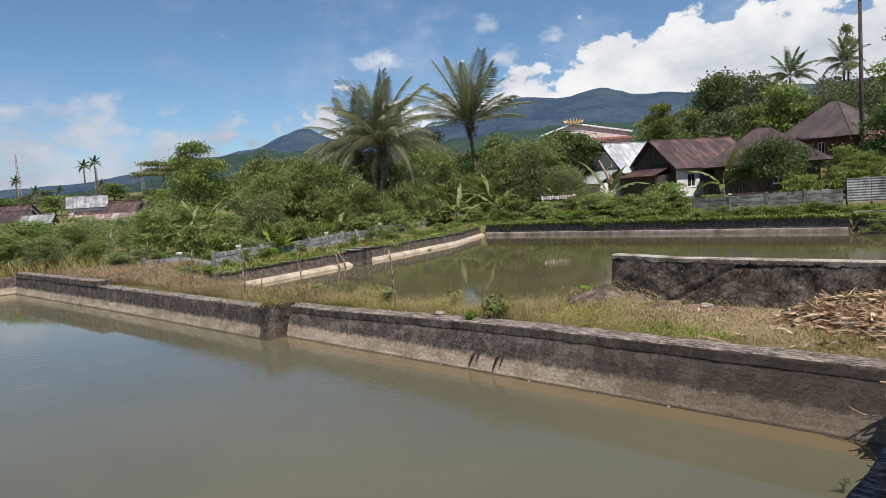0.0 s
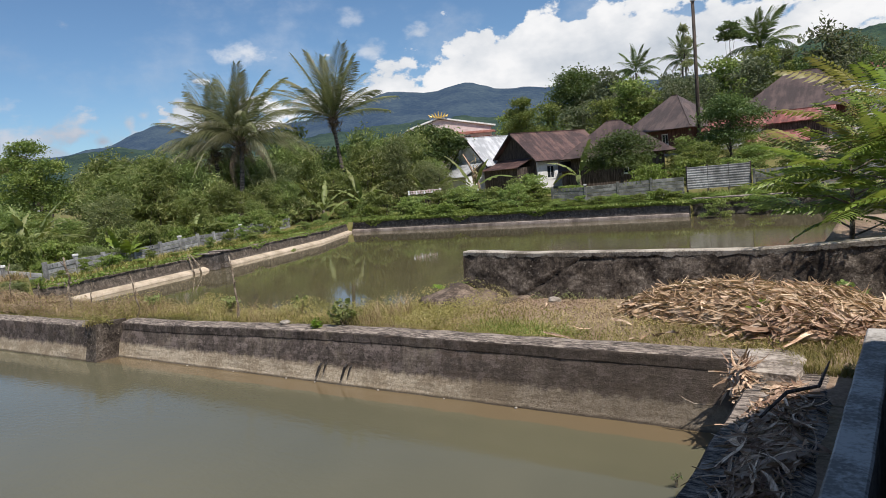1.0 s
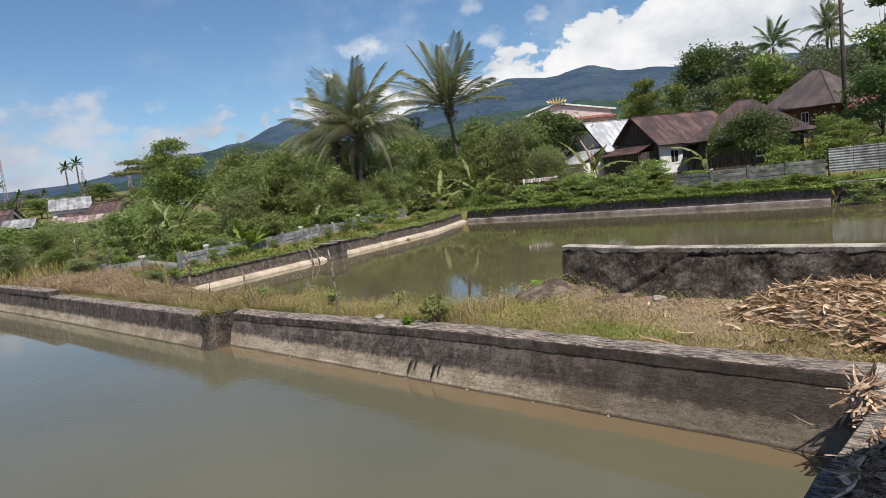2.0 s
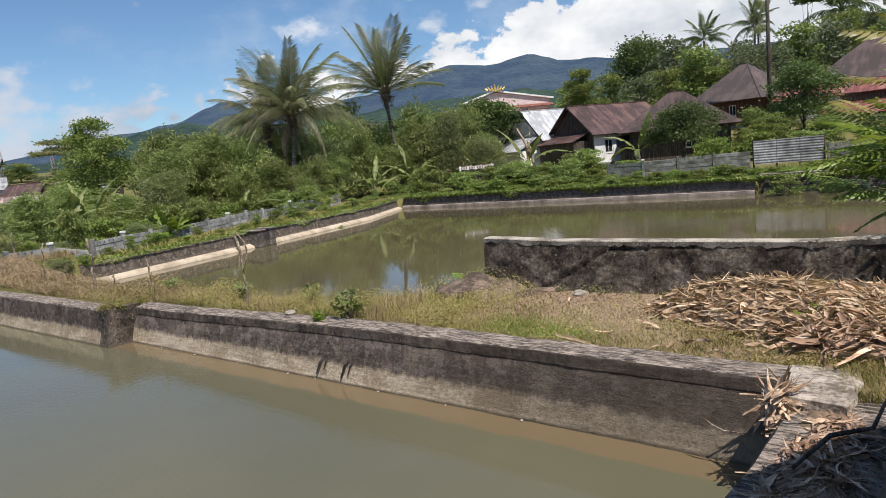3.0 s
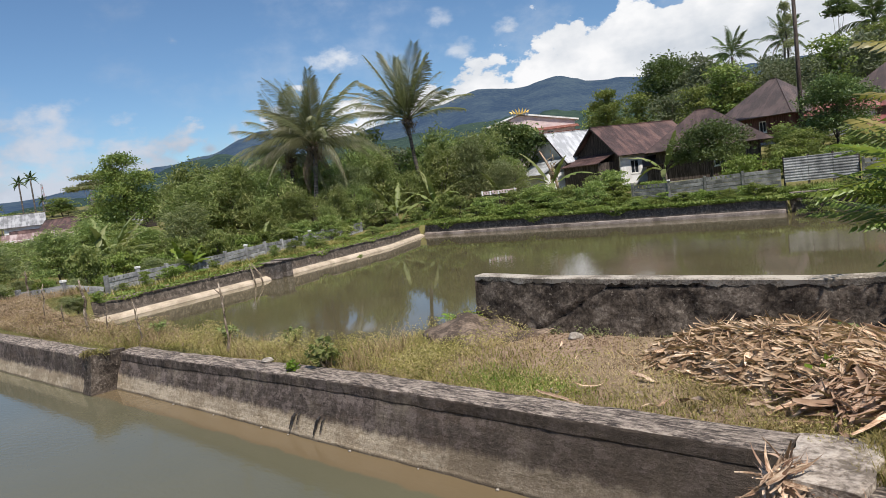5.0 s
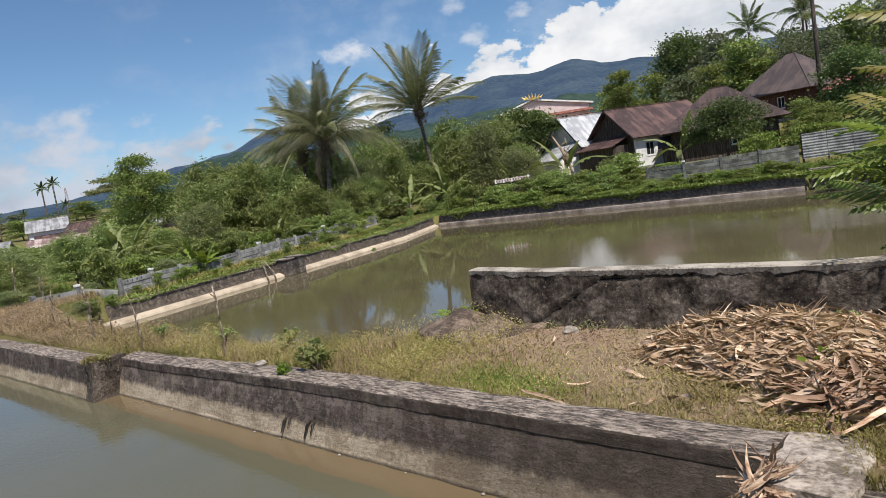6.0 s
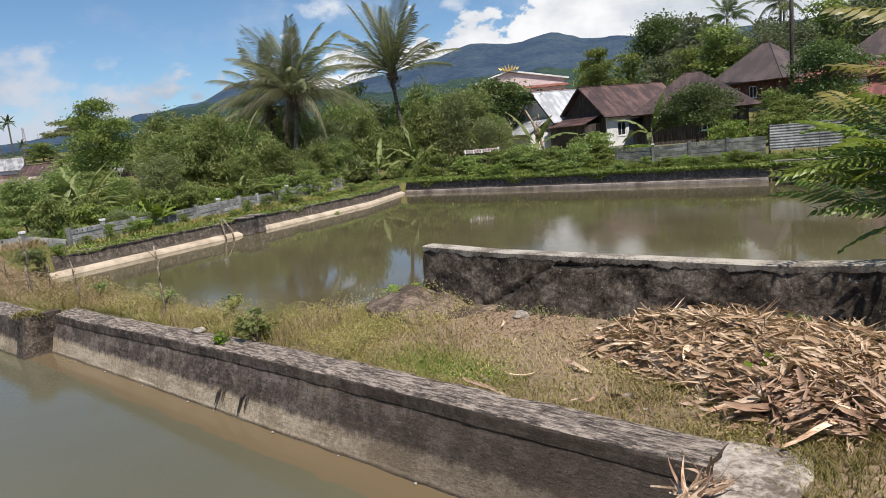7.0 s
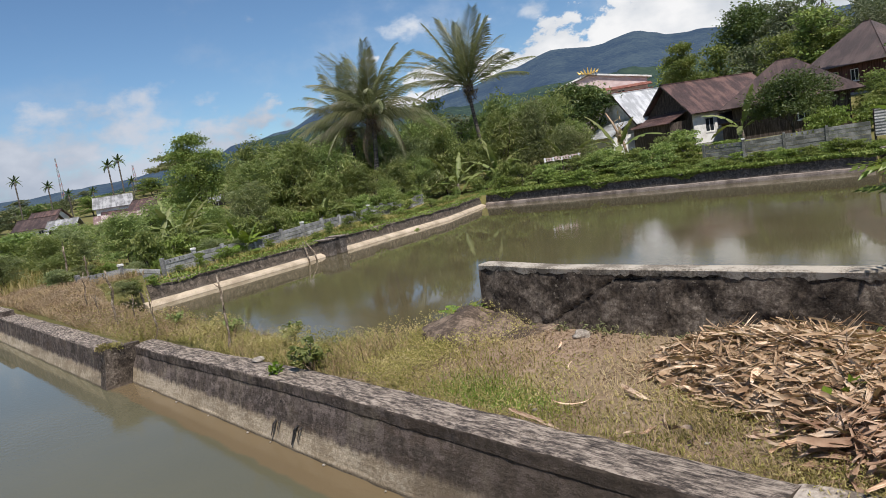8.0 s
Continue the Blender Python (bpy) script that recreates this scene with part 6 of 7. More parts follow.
def banana(label, x, y, s, n, seed, leaves=None, z=None):
    r = np.random.default_rng(seed)
    leaves = leaves or B_LEAVES
    z = height(x, y) if z is None else z
    ob = thing("banana_plant", label, "banana plant", m=pose(x, y, z))
    h = 0.8 * s
    v, f = tube([(0, 0, -0.2), (0.03, 0, h * 0.5), (0.0, 0.03, h)], [0.15 * s, 0.12 * s, 0.07 * s], 8)
    put("stem", mesh_from("stem", v, f, M_BARK if leaves is B_LEAVES else F_BRIGHT, True), ob)
    for i in range(n):
        t = i / max(1, n - 1)
        m = pose(0, 0, h * (0.98 - 0.12 * t)) @ pose(0, 0, 0, 0, 0, i * 137.5 + seed * 40) @ pose(0, 0, 0, r.normal() * 12, -(54 - 34 * t), 0)
        put("leaf", leaves[0 if t < 0.2 else 1 if t < 0.5 else 2 if t < 0.8 else 3], ob, m @ Matrix.Scale(s * (0.95 + 0.35 * r.random()), 4))


banana("large banana plant with torn leaves behind the fence", -43.0, 20.8, 1.15, 12, 1)
banana("banana plant with torn leaves behind the fence", -44.6, 22.0, 1.15, 9, 2)
banana("banana plant with torn leaves behind the fence", -41.8, 19.2, 0.95, 8, 12)
banana("banana plant at the thicket's edge", -41.5, 44.0, 1.35, 7, 3)
banana("banana plant at the thicket's edge", -40.0, 47.6, 1.5, 8, 4)
banana("banana plant beside the house", -32.5, 54.5, 1.4, 7, 5)
banana("banana plant beside the house", -35.2, 51.0, 1.2, 6, 6)
banana("bright green young banana plant before the fence", -32.2, 20.2, 0.62, 9, 7, Y_LEAVES)
banana("banana plant before the dark house", -23.5, 57.5, 1.3, 6, 8)
banana("banana plant above the thicket", -38.0, 28.5, 0.9, 6, 9)

ob = thing("dead_banana_stem", "bent dead brown banana stem leaning by the houses", "banana plant", m=pose(-32.9, 55.0, height(-32.9, 55.0)))
v, f = tube([(0.9, 0, -0.1), (0.5, 0.1, 1.6), (-0.3, 0.1, 3.3), (-0.9, 0.1, 4.3)], [0.12, 0.12, 0.10, 0.05], 8)
put("stem", mesh_from("stem", v, f, F_DRYLEAF, True), ob)
v, f = leaf_arrays(np.array([(0.2, 0.1, 2.2)]) + np.random.default_rng(4).normal(size=(60, 3)) * (0.25, 0.15, 0.8), 0.6, 0.12, np.random.default_rng(5), 0.0, 3.0)
put("dry_leaf", mesh_from("dry_leaf", v, f, F_BROWN), ob)


# ---------------------------------------------------------------- poles and masts
def pole(x, y, z0, z1, r, label):
    ob = thing("utility_pole", label, "pole", m=pose(x, y, 0))
    v, f = tube([(0, 0, z0), (0.02, 0, (z0 + z1) / 2), (0, 0, z1)], [r, r * 0.9, r * 0.75], 10)
    put("shaft", mesh_from("shaft", v, f, M_WOOD, True), ob)
    part("band", box_bm(-r * 1.1, r * 1.1, -r * 1.1, r * 1.1, z1 - 1.2, z1 - 1.1), M_STEEL, ob)


pole(-17.0, 73.5, 2.6, 19.5, 0.20, "tall dark utility pole among the houses")


def mast(x, y, z1, w, label):
    ob = thing("radio_mast", label, "mast", m=pose(x, y, height(x, y) - 0.5))
    h = z1 - height(x, y) + 0.5
    legs = [(-1, -1), (1, -1), (1, 1), (-1, 1)]
    for sx, sy in legs:
        v, f = tube([(sx * w, sy * w, 0), (sx * w * 0.25, sy * w * 0.25, h)], [0.10, 0.07], 5)
        put("leg", mesh_from("leg", v, f, M_STEEL), ob)
    for k in range(10):
        t = k / 10
        a, b = w * (1 - 0.75 * t), w * (1 - 0.75 * (t + 0.1))
        chunks = []
        for (sx, sy), (ux, uy) in zip(legs, legs[1:] + legs[:1]):
            chunks.append(tube([(sx * a, sy * a, h * t), (ux * b, uy * b, h * (t + 0.1))], [0.05, 0.05], 4))
        v, f = join(chunks)
        put("bracing", mesh_from("bracing", v, f, M_STEEL if k % 2 else M_RED), ob)


mast(-389.0, 93.9, 37.0, 0.8, "slender lattice radio mast in the valley")
mast(-379.4, 127.5, 28.5, 1.0, "small lattice mast in the valley")
mast(-372.0, 148.0, 30.0, 0.8, "small lattice mast in the valley")


# ---------------------------------------------------------------- the berm: grass, weeds, litter
def blades(name, label, pts, h, w, material, r, lean=0.45, cat="grass"):
    """Grass blades: a narrow bent strip each, standing at the points."""
    n = len(pts)
    a = r.random(n) * 2 * math.pi
    hh = h * (0.45 + 0.9 * r.random(n))
    dirs = np.stack([np.cos(a), np.sin(a), np.zeros(n)], axis=1)
    side = np.stack([-np.sin(a), np.cos(a), np.zeros(n)], axis=1) * (w * (0.7 + 0.6 * r.random(n)))[:, None]
    bend = (lean * (0.3 + r.random(n)) * hh)[:, None] * dirs
    mid = pts + bend * 0.35 + np.stack([0 * hh, 0 * hh, hh * 0.6], axis=1)
    tip = pts + bend + np.stack([0 * hh, 0 * hh, hh], axis=1)
    verts = np.stack([pts - side, pts + side, mid + side * 0.7, mid - side * 0.7, tip], axis=1).reshape(-1, 3)
    i = np.arange(n) * 5
    faces = [(k, k + 1, k + 2, k + 3) for k in i.tolist()] + [(k + 3, k + 2, k + 4) for k in i.tolist()]
    tagged(put(name, mesh_from(name, verts, faces, material)), label, cat, kind="stuff")


def scatter(n, x0, x1, y0, y1, r, keep):
    out = []
    while len(out) < n:
        x, y = x0 + (x1 - x0) * r.random(), y0 + (y1 - y0) * r.random()
        if -13.7 < x < -1.5 and y < 9.37:
            continue
        if r.random() < keep(x, y):
            out.append((x, y, height(x, y) - 0.01))
    return np.array(out)


def patchy(x, y, s, shift):
    return smooth(-0.25, 0.35, noise.noise((x * s, y * s, shift)))


rg = np.random.default_rng(9)


def berm_green(x, y):
    d = patchy(x, y, 0.55, 2) * 0.8 + 0.2
    if x > -7:
        d *= 0.12 + 0.88 * patchy(x, y, 0.9, 8) * smooth(11.4, 10.0, y)
    if x < -16:
        d *= 0.45
    return d


def berm_dry(x, y):
    d = 0.25 + 0.5 * patchy(x, y, 0.6, 5)
    if x < -15:
        d = 0.95
    if x > -7:
        d *= 0.35
    return d


blades("grass_soil", "sparse short grass on the bare soil", scatter(3600, -7.5, -0.8, 9.12, 12.0, rg, berm_green), 0.075, 0.005, F_GRASS, rg, 0.7)
blades("grass_berm", "yellow-green weedy grass on the berm", scatter(15000, -24, -6.4, 8.98, 11.4, rg, lambda x, y: berm_green(x, y) * (height(x, y) > 0.25)), 0.12, 0.004, F_GRASS, rg, 1.5)
blades("grass_dry_berm", "dry straw-coloured grass on the berm", scatter(13000, -33, -5.6, 8.98, 11.6, rg, lambda x, y: berm_dry(x, y) * (height(x, y) > 0.25)), 0.13, 0.004, F_STRAW, rg, 1.6)
blades("grass_tall_dry", "tall bleached dry grass along the far berm", scatter(15000, -35, -15, 8.5, 14.5, rg, lambda x, y: smooth(-14, -22, x) * (height(x, y) > 0.3)), 0.26, 0.007, F_STRAW, rg, 1.1)
blades("grass_seed_stalks", "tall thin grass stalks with seed heads", scatter(1200, -16, -7.0, 9.2, 10.6, rg, lambda x, y: patchy(x, y, 0.5, 1)), 0.30, 0.004, F_STRAW, rg, 0.9)
blades("grass_soil_dry", "bleached dry grass wisps on the bare soil", scatter(4200, -7.4, -0.9, 9.15, 11.9, rg, lambda x, y: 0.08 + 0.92 * patchy(x, y, 1.3, 12) * smooth(12.0, 10.6, y)), 0.085, 0.003, F_STRAW, rg, 1.6)
blades("grass_wall_edge", "olive grass along the back of the pond wall", scatter(3200, -7.4, -1.5, 9.36, 10.3, rg, lambda x, y: (0.15 + 0.85 * patchy(x, y, 1.1, 15)) * smooth(10.3, 9.5, y)), 0.085, 0.003, F_GRASS, rg, 1.3)
blades("grass_heap_edge", "dark green grass before the leaf heap", scatter(2000, -3.0, -0.7, 9.2, 10.3, rg, lambda x, y: patchy(x, y, 1.4, 19)), 0.075, 0.004, F_GRASS, rg, 1.3)
blades("grass_tuft_fresh", "fresh green grass tuft by the wall", scatter(2600, -6.2, -3.4, 9.45, 10.7, rg, lambda x, y: math.exp(-((x + 4.7) / 0.6) ** 2 - ((y - 9.75) / 0.25) ** 2)), 0.07, 0.004, F_FRESH, rg, 0.8)
blades("grass_corner", "dry yellow grass between the slab and the parapet", scatter(1800, -1.1, -0.44, 8.75, 9.9, rg, lambda x, y: 0.3 + 0.7 * patchy(x, y, 2.0, 4)), 0.10, 0.005, F_GRASS, rg, 1.2)
blades("grass_bank_far", "bright green grass and creepers on the far bank", scatter(30000, -40, 6, 43.0, 50.0, rg, lambda x, y: 1.0 if y > far_edge(x) + 0.1 else 0), 0.28, 0.016, F_VINE, rg, 0.8)
blades("grass_bank_west", "bright green grass on the side bank", scatter(14000, -42, -28, 13.5, 43, rg, lambda x, y: 0.15 + 0.85 * patchy(x, y, 0.5, 7) if left_edge(y) - 4.2 < x < left_edge(y) - 0.6 else 0), 0.26, 0.02, F_GRASS, rg, 0.9)
blades("grass_field_west", "rank grass beyond the pond", scatter(16000, -64, -33.6, -6, 16, rg, lambda x, y: 0.9), 0.55, 0.02, F_GRASS, rg, 0.6)


def leaf_drift(name, label, pts, size, material, r, up=0.6, cat="creeper"):
    v, f = leaf_arrays(pts, size[0], size[1], r, up)
    tagged(put(name, mesh_from(name, v, f, material)), label, cat, kind="stuff")


# creepers hanging over the upper pond's walls
pts = []
for i in range(9000):
    x = -37 + 43 * rg.random()
    hang = max(0.0, noise.noise((x * 0.5, 3, 1)) - 0.05) * 0.9
    pts.append((x, far_edge(x) + 0.12 + 0.9 * rg.random() ** 1.5 - 0.10, 0.27 + 0.12 * rg.random()))
    if rg.random() < 0.35:
        pts[-1] = (x, far_edge(x) + 0.06 + 0.05 * rg.random(), 0.25 - hang * rg.random())
leaf_drift("creeper_north", "green creeper spilling over the dark pond wall", np.array(pts), (0.17, 0.13), F_VINE, rg)
pts = []
for i in range(4200):
    y = 14.5 + 28 * rg.random()
    hang = max(0.0, noise.noise((y * 0.55, 8, 1)) - 0.05) * 0.45
    p = (left_edge(y) - 0.42 - 0.85 * rg.random() ** 1.3, y, 0.24 + 0.13 * rg.random())
    if rg.random() < 0.4:
        p = (left_edge(y) - 0.33 - 0.03 * rg.random(), y, 0.22 - hang * rg.random())
    pts.append(p)
leaf_drift("creeper_west", "green creeper spilling over the pond's side wall", np.array(pts), (0.11, 0.08), F_VINE, rg)
# flowering weeds and low leaves among the berm grass
pts = scatter(95000, -33, -5.8, 8.92, 11.8, rg, lambda x, y: (0.25 + 0.75 * patchy(x, y, 0.7, 3)) * (height(x, y) > 0.2)) + (0, 0, 0.03)
pts[:, 2] += rg.random(len(pts)) * np.array([0.06 + 0.22 * patchy(p[0], p[1], 0.8, 6) + 0.12 * patchy(p[0], p[1], 3.1, 16) for p in pts])
dead = pts[:, 0] + 3 * rg.normal(size=len(pts)) < -17
leaf_drift("weeds_berm", "small-leaved yellow-green weeds among the berm grass", pts[~dead], (0.032, 0.014), F_WEED, rg, 0.5, cat="weeds")
leaf_drift("weeds_dead", "dead brown weeds along the far berm", pts[dead], (0.07, 0.02), F_BROWN, rg, 0.5, cat="weeds")
pts = scatter(6500, -7.0, -0.9, 9.3, 12.0, rg, lambda x, y: 0.35 + 0.5 * patchy(x, y, 1.1, 3)) + (0, 0, 0.02)
leaf_drift("litter_berm", "small brown leaf and stalk litter on the soil", pts, (0.055, 0.012), F_BROWN, rg, 1.5, cat="litter")


def leafy_plant(name, label, x, y, z, h, n, leaf, material, seed, cat="plant", wide=1.0):
    r = np.random.default_rng(seed)
    ob = thing(name, label, cat, m=pose(x, y, z))
    chunks, pts = [], []
    for i in range(n):
        a = i * 2.4 + r.random()
        rad = wide * h * (0.25 + 0.5 * r.random())
        tip = (rad * math.cos(a), rad * math.sin(a), h * (0.45 + 0.6 * r.random()))
        chunks.append(tube([(0, 0, -0.05), (tip[0] * 0.4, tip[1] * 0.4, tip[2] * 0.6), tip], [0.008, 0.006, 0.003], 4))
        for k in range(9):
            t = 0.45 + 0.6 * k / 8
            pts.append((tip[0] * t + r.normal() * 0.03, tip[1] * t + r.normal() * 0.03, tip[2] * min(1.05, t + 0.1) + r.normal() * 0.02))
    v, f = join(chunks)
    put("stems", mesh_from("stems", v, f, M_STICK), ob)
    v, f = leaf_arrays(np.array(pts), leaf[0], leaf[1], r, 1.2)
    put("leaves", mesh_from("leaves", v, f, material), ob)


leafy_plant("broadleaf_weed", "broad-leaved green weed growing on the wall's cap", -7.80, 9.42, 0.76, 0.42, 13, (0.10, 0.08), F_LIGHT, 1)
leafy_plant("broadleaf_weed", "small green weed hanging over the wall's cap", -8.05, 9.02, 0.79, 0.13, 7, (0.07, 0.05), F_BRIGHT, 2)
leafy_plant("broadleaf_weed", "low green weed on the berm", -11.4, 10.0, 0.80, 0.22, 9, (0.08, 0.05), F_LIGHT, 3)
leafy_plant("broadleaf_weed", "low green weed on the berm", -9.6, 10.2, 0.80, 0.26, 9, (0.08, 0.05), F_LIGHT, 4)
leafy_plant("broadleaf_weed", "low green weed on the berm", -14.0, 9.9, 0.80, 0.22, 9, (0.08, 0.05), F_LIGHT, 5)
leafy_plant("heap_sprout", "fresh green sprout growing through the leaf heap", -1.58, 10.45, 0.85, 0.32, 7, (0.10, 0.06), F_BRIGHT, 8, wide=0.6)
leafy_plant("wall_weed", "thin dark weed growing from the ledge", -1.70, 5.03, 0.38, 0.52, 7, (0.04, 0.018), F_DARK, 6, wide=0.45)
leafy_plant("wall_weed", "small weed at the wall's foot", -1.85, 7.3, 0.06, 0.08, 4, (0.03, 0.012), F_DARK, 7)
for k in range(7):
    leafy_plant("shade_weed", "dark green weed at the foot of the masonry wall", -2.2 + 0.27 * k, 11.72 - 0.1 * (k % 3), 0.76, 0.26 + 0.05 * (k % 3), 11, (0.15, 0.07), F_BUSH, 30 + k)
for k in range(12):
    leafy_plant("edge_weed", "wispy grey-green weed at the masonry wall's foot", -6.0 + 0.42 * k + 0.1 * (k % 3), 11.86, 0.74, 0.10 + 0.05 * (k % 4), 6, (0.05, 0.02), F_GREY, 50 + k)


pts = scatter(7000, -6.8, -1.0, 9.2, 11.3, rg, lambda x, y: 0.9 * patchy(x, y, 1.0, 8) * smooth(11.3, 9.8, y) + 0.03) + (0, 0, 0.01)
pts[:, 2] += rg.random(len(pts)) * 0.09
leaf_drift("weeds_corner", "low yellow-green weeds on the bare soil", pts, (0.035, 0.012), F_WEED, rg, 0.4, cat="weeds")
for k in range(10):
    leafy_plant("crevice_weed", "small dry weed growing on the pond wall's pier", -13.95 + 0.04 * k, 8.35 + 0.07 * (k % 5), 0.70, 0.10 + 0.03 * (k % 3), 6, (0.05, 0.02), F_WEED, 70 + k)


# feather-leaved seedlings and the pinnate tree behind the masonry wall
def pinnate_mesh(length, pairs, leaflet, width, droop, seed, material):
    r = np.random.default_rng(seed)
    pts = [Vector((length * t, 0, length * (0.12 * t - droop * t * t))) for t in np.linspace(0, 1, 9)]
    v, f = tube(pts, [0.006 * (1 - 0.8 * i / 8) for i in range(9)], 4)
    verts, faces = [tuple(p) for p in v], list(f)
    for k in range(pairs):
        t = 0.12 + 0.86 * k / (pairs - 1)
        i = min(7, int(t * 8))
        p = pts[i].lerp(pts[i + 1], t * 8 - i)
        ll = leaflet * (0.6 + 0.5 * math.sin(math.pi * min(1.0, t * 0.9 + 0.1))) * (0.9 + 0.2 * r.random())
        for s in (-1, 1):
            d = Vector((0.45, s, -0.18 - 0.25 * r.random())).normalized()
            n = Vector((1, 0, 0)) * width
            m1, m2, tip = p + d * ll * 0.35, p + d * ll * 0.7 + Vector((0, 0, -0.02 * ll)), p + d * ll + Vector((0.15 * ll, 0, -0.15 * ll))
            o = len(verts)
            verts += [tuple(p), tuple(m1 - n), tuple(m2 - n * 0.8), tuple(tip), tuple(m2 + n * 0.8), tuple(m1 + n)]
            faces += [(o, o + 1, o + 2, o + 4, o + 5), (o + 2, o + 3, o + 4)]
    return mesh_from("compound_leaf", verts, faces, material)


PINN = [pinnate_mesh(1.0, 14, 0.21, 0.026, d, 500 + i, m) for i, (d, m) in enumerate(((0.18, F_FERN), (0.32, F_FERN), (0.5, F_FERN), (0.25, F_RUSTLEAF)))]
SPRIG = pinnate_mesh(0.30, 7, 0.09, 0.016, 0.3, 520, F_BRIGHT)


def pinnate_tree(label, x, y, z, h, spread, tiers, seed, rusty=0.2, shift=(0, 0)):
    r = np.random.default_rng(seed)
    ob = thing("pinnate_tree", label, "tree", "feather-leaved trees", m=pose(x, y, z))
    stems = []
    chunks = [tube([(0, 0, -0.3), (0.05, 0.02, h * 0.4), (0.02, 0.05, h)], [0.045, 0.035, 0.012], 7)]
    for i in range(tiers):
        t = 0.12 + 0.85 * i / (tiers - 1)
        a = i * 2.4 + r.random() * 0.5
        rad = spread * (1 - 0.45 * t) * (0.6 + 0.4 * r.random())
        s = Vector((0.04, 0.03, h * t))
        e = Vector((rad * math.cos(a) + shift[0], rad * math.sin(a) + shift[1], h * t + 0.32 * rad))
        chunks.append(tube([s, s.lerp(e, 0.5) + Vector((0, 0, 0.06)), e], [0.018, 0.013, 0.007], 5))
        stems.append((s, e, a, t))
    v, f = join(chunks)
    put("trunk", mesh_from("trunk", v, f, M_STICK, True), ob)
    for s, e, a, t in stems:
        for k in range(6):
            u = 0.35 + 0.65 * k / 5
            p = s.lerp(e, u)
            yaw = math.degrees(a) + (k * 67 % 200 - 100) * (0.9 if k < 5 else 0.1)
            top = t > 0.72 and u > 0.7 and r.random() < rusty * 2.2
            me = PINN[3] if top else PINN[int(r.integers(0, 3))]
            m = pose(p.x, p.y, p.z) @ pose(0, 0, 0, 0, 0, yaw) @ pose(0, 0, 0, r.normal() * 12, -(8 + 28 * t + r.normal() * 9), 0)
            put("compound_leaf", me, ob, m @ Matrix.Scale(0.8 + 0.45 * r.random(), 4))


pinnate_tree("young tree with long feather leaves behind the masonry wall", -0.75, 13.4, 1.4, 1.6, 1.25, 12, 1, 0.3)
pinnate_tree("young tree with long feather leaves and bronze shoots", 0.0, 13.4, 1.4, 2.25, 1.25, 13, 2, 0.4)
pinnate_tree("young tree with long feather leaves behind the masonry wall", 0.9, 14.2, 1.4, 1.8, 1.2, 9, 3, 0.3)
for k, (sx, sy) in enumerate(((-7.35, 12.1), (-7.6, 12.5), (-7.2, 11.75), (-7.9, 12.3))):
    ob = thing("feather_seedling", "bright green feather-leaved seedling at the wall's end", "plant", m=pose(sx, sy, height(sx, sy)))
    v, f = tube([(0, 0, -0.05), (0.01, 0, 0.22)], [0.008, 0.005], 5)
    put("stem", mesh_from("stem", v, f, M_STICK), ob)
    for j in range(6):
        put("leaf", SPRIG, ob, pose(0, 0, 0.18 + 0.015 * j) @ pose(0, 0, 0, 0, 0, j * 67 + k * 20) @ pose(0, 0, 0, 0, -28, 0) @ Matrix.Scale(1.2, 4))


# mud mound at the wall's end, stones
def lump(name, label, x, y, z, sx, sy, sz, material, seed, amp=0.25, cat="stone", detail=3):
    bm = bmesh.new()
    bmesh.ops.create_icosphere(bm, subdivisions=detail, radius=1)
    for v in bm.verts:
        k = 1 + amp * noise.noise(v.co * 1.4 + Vector((seed, 0, 0))) + amp * 0.5 * noise.noise(v.co * 3.5 + Vector((0, seed, 0)))
        v.co = Vector((v.co.x * sx * k, v.co.y * sy * k, v.co.z * sz * k))
    ob = part(name, bm, material, None, smooth=True, m=pose(x, y, z, 0, 0, seed * 40))
    tagged(ob, label, cat)
    return ob


lump("mud_mound", "grey mud mound against the end of the masonry wall", -6.85, 11.45, 0.60, 0.80, 1.05, 0.46, M_MUD, 1.0, 0.3, "mound", 4)
lump("mud_mound", "lumpy soil heap along the masonry wall", -5.9, 11.8, 0.66, 0.9, 0.35, 0.20, M_MUD, 2.0, 0.3, "mound")
lump("pale_stone", "pale flat stone lying by the masonry wall", -5.05, 11.75, 0.80, 0.18, 0.11, 0.06, M_STONE, 3.0, 0.5)
lump("flat_stone", "flat grey stone on the wall's cap", -9.1, 9.30, 0.80, 0.12, 0.09, 0.035, M_STONE, 4.0)
for k in range(16):
    lump("clod", "small grey-brown clod of soil", -6.4 + 5.3 * rg.random(), 9.6 + 2.1 * rg.random(), 0.775, 0.018 + 0.022 * rg.random(), 0.018 + 0.015 * rg.random(), 0.013, M_STONE, 5.0 + k, 0.4, "clod", 1)


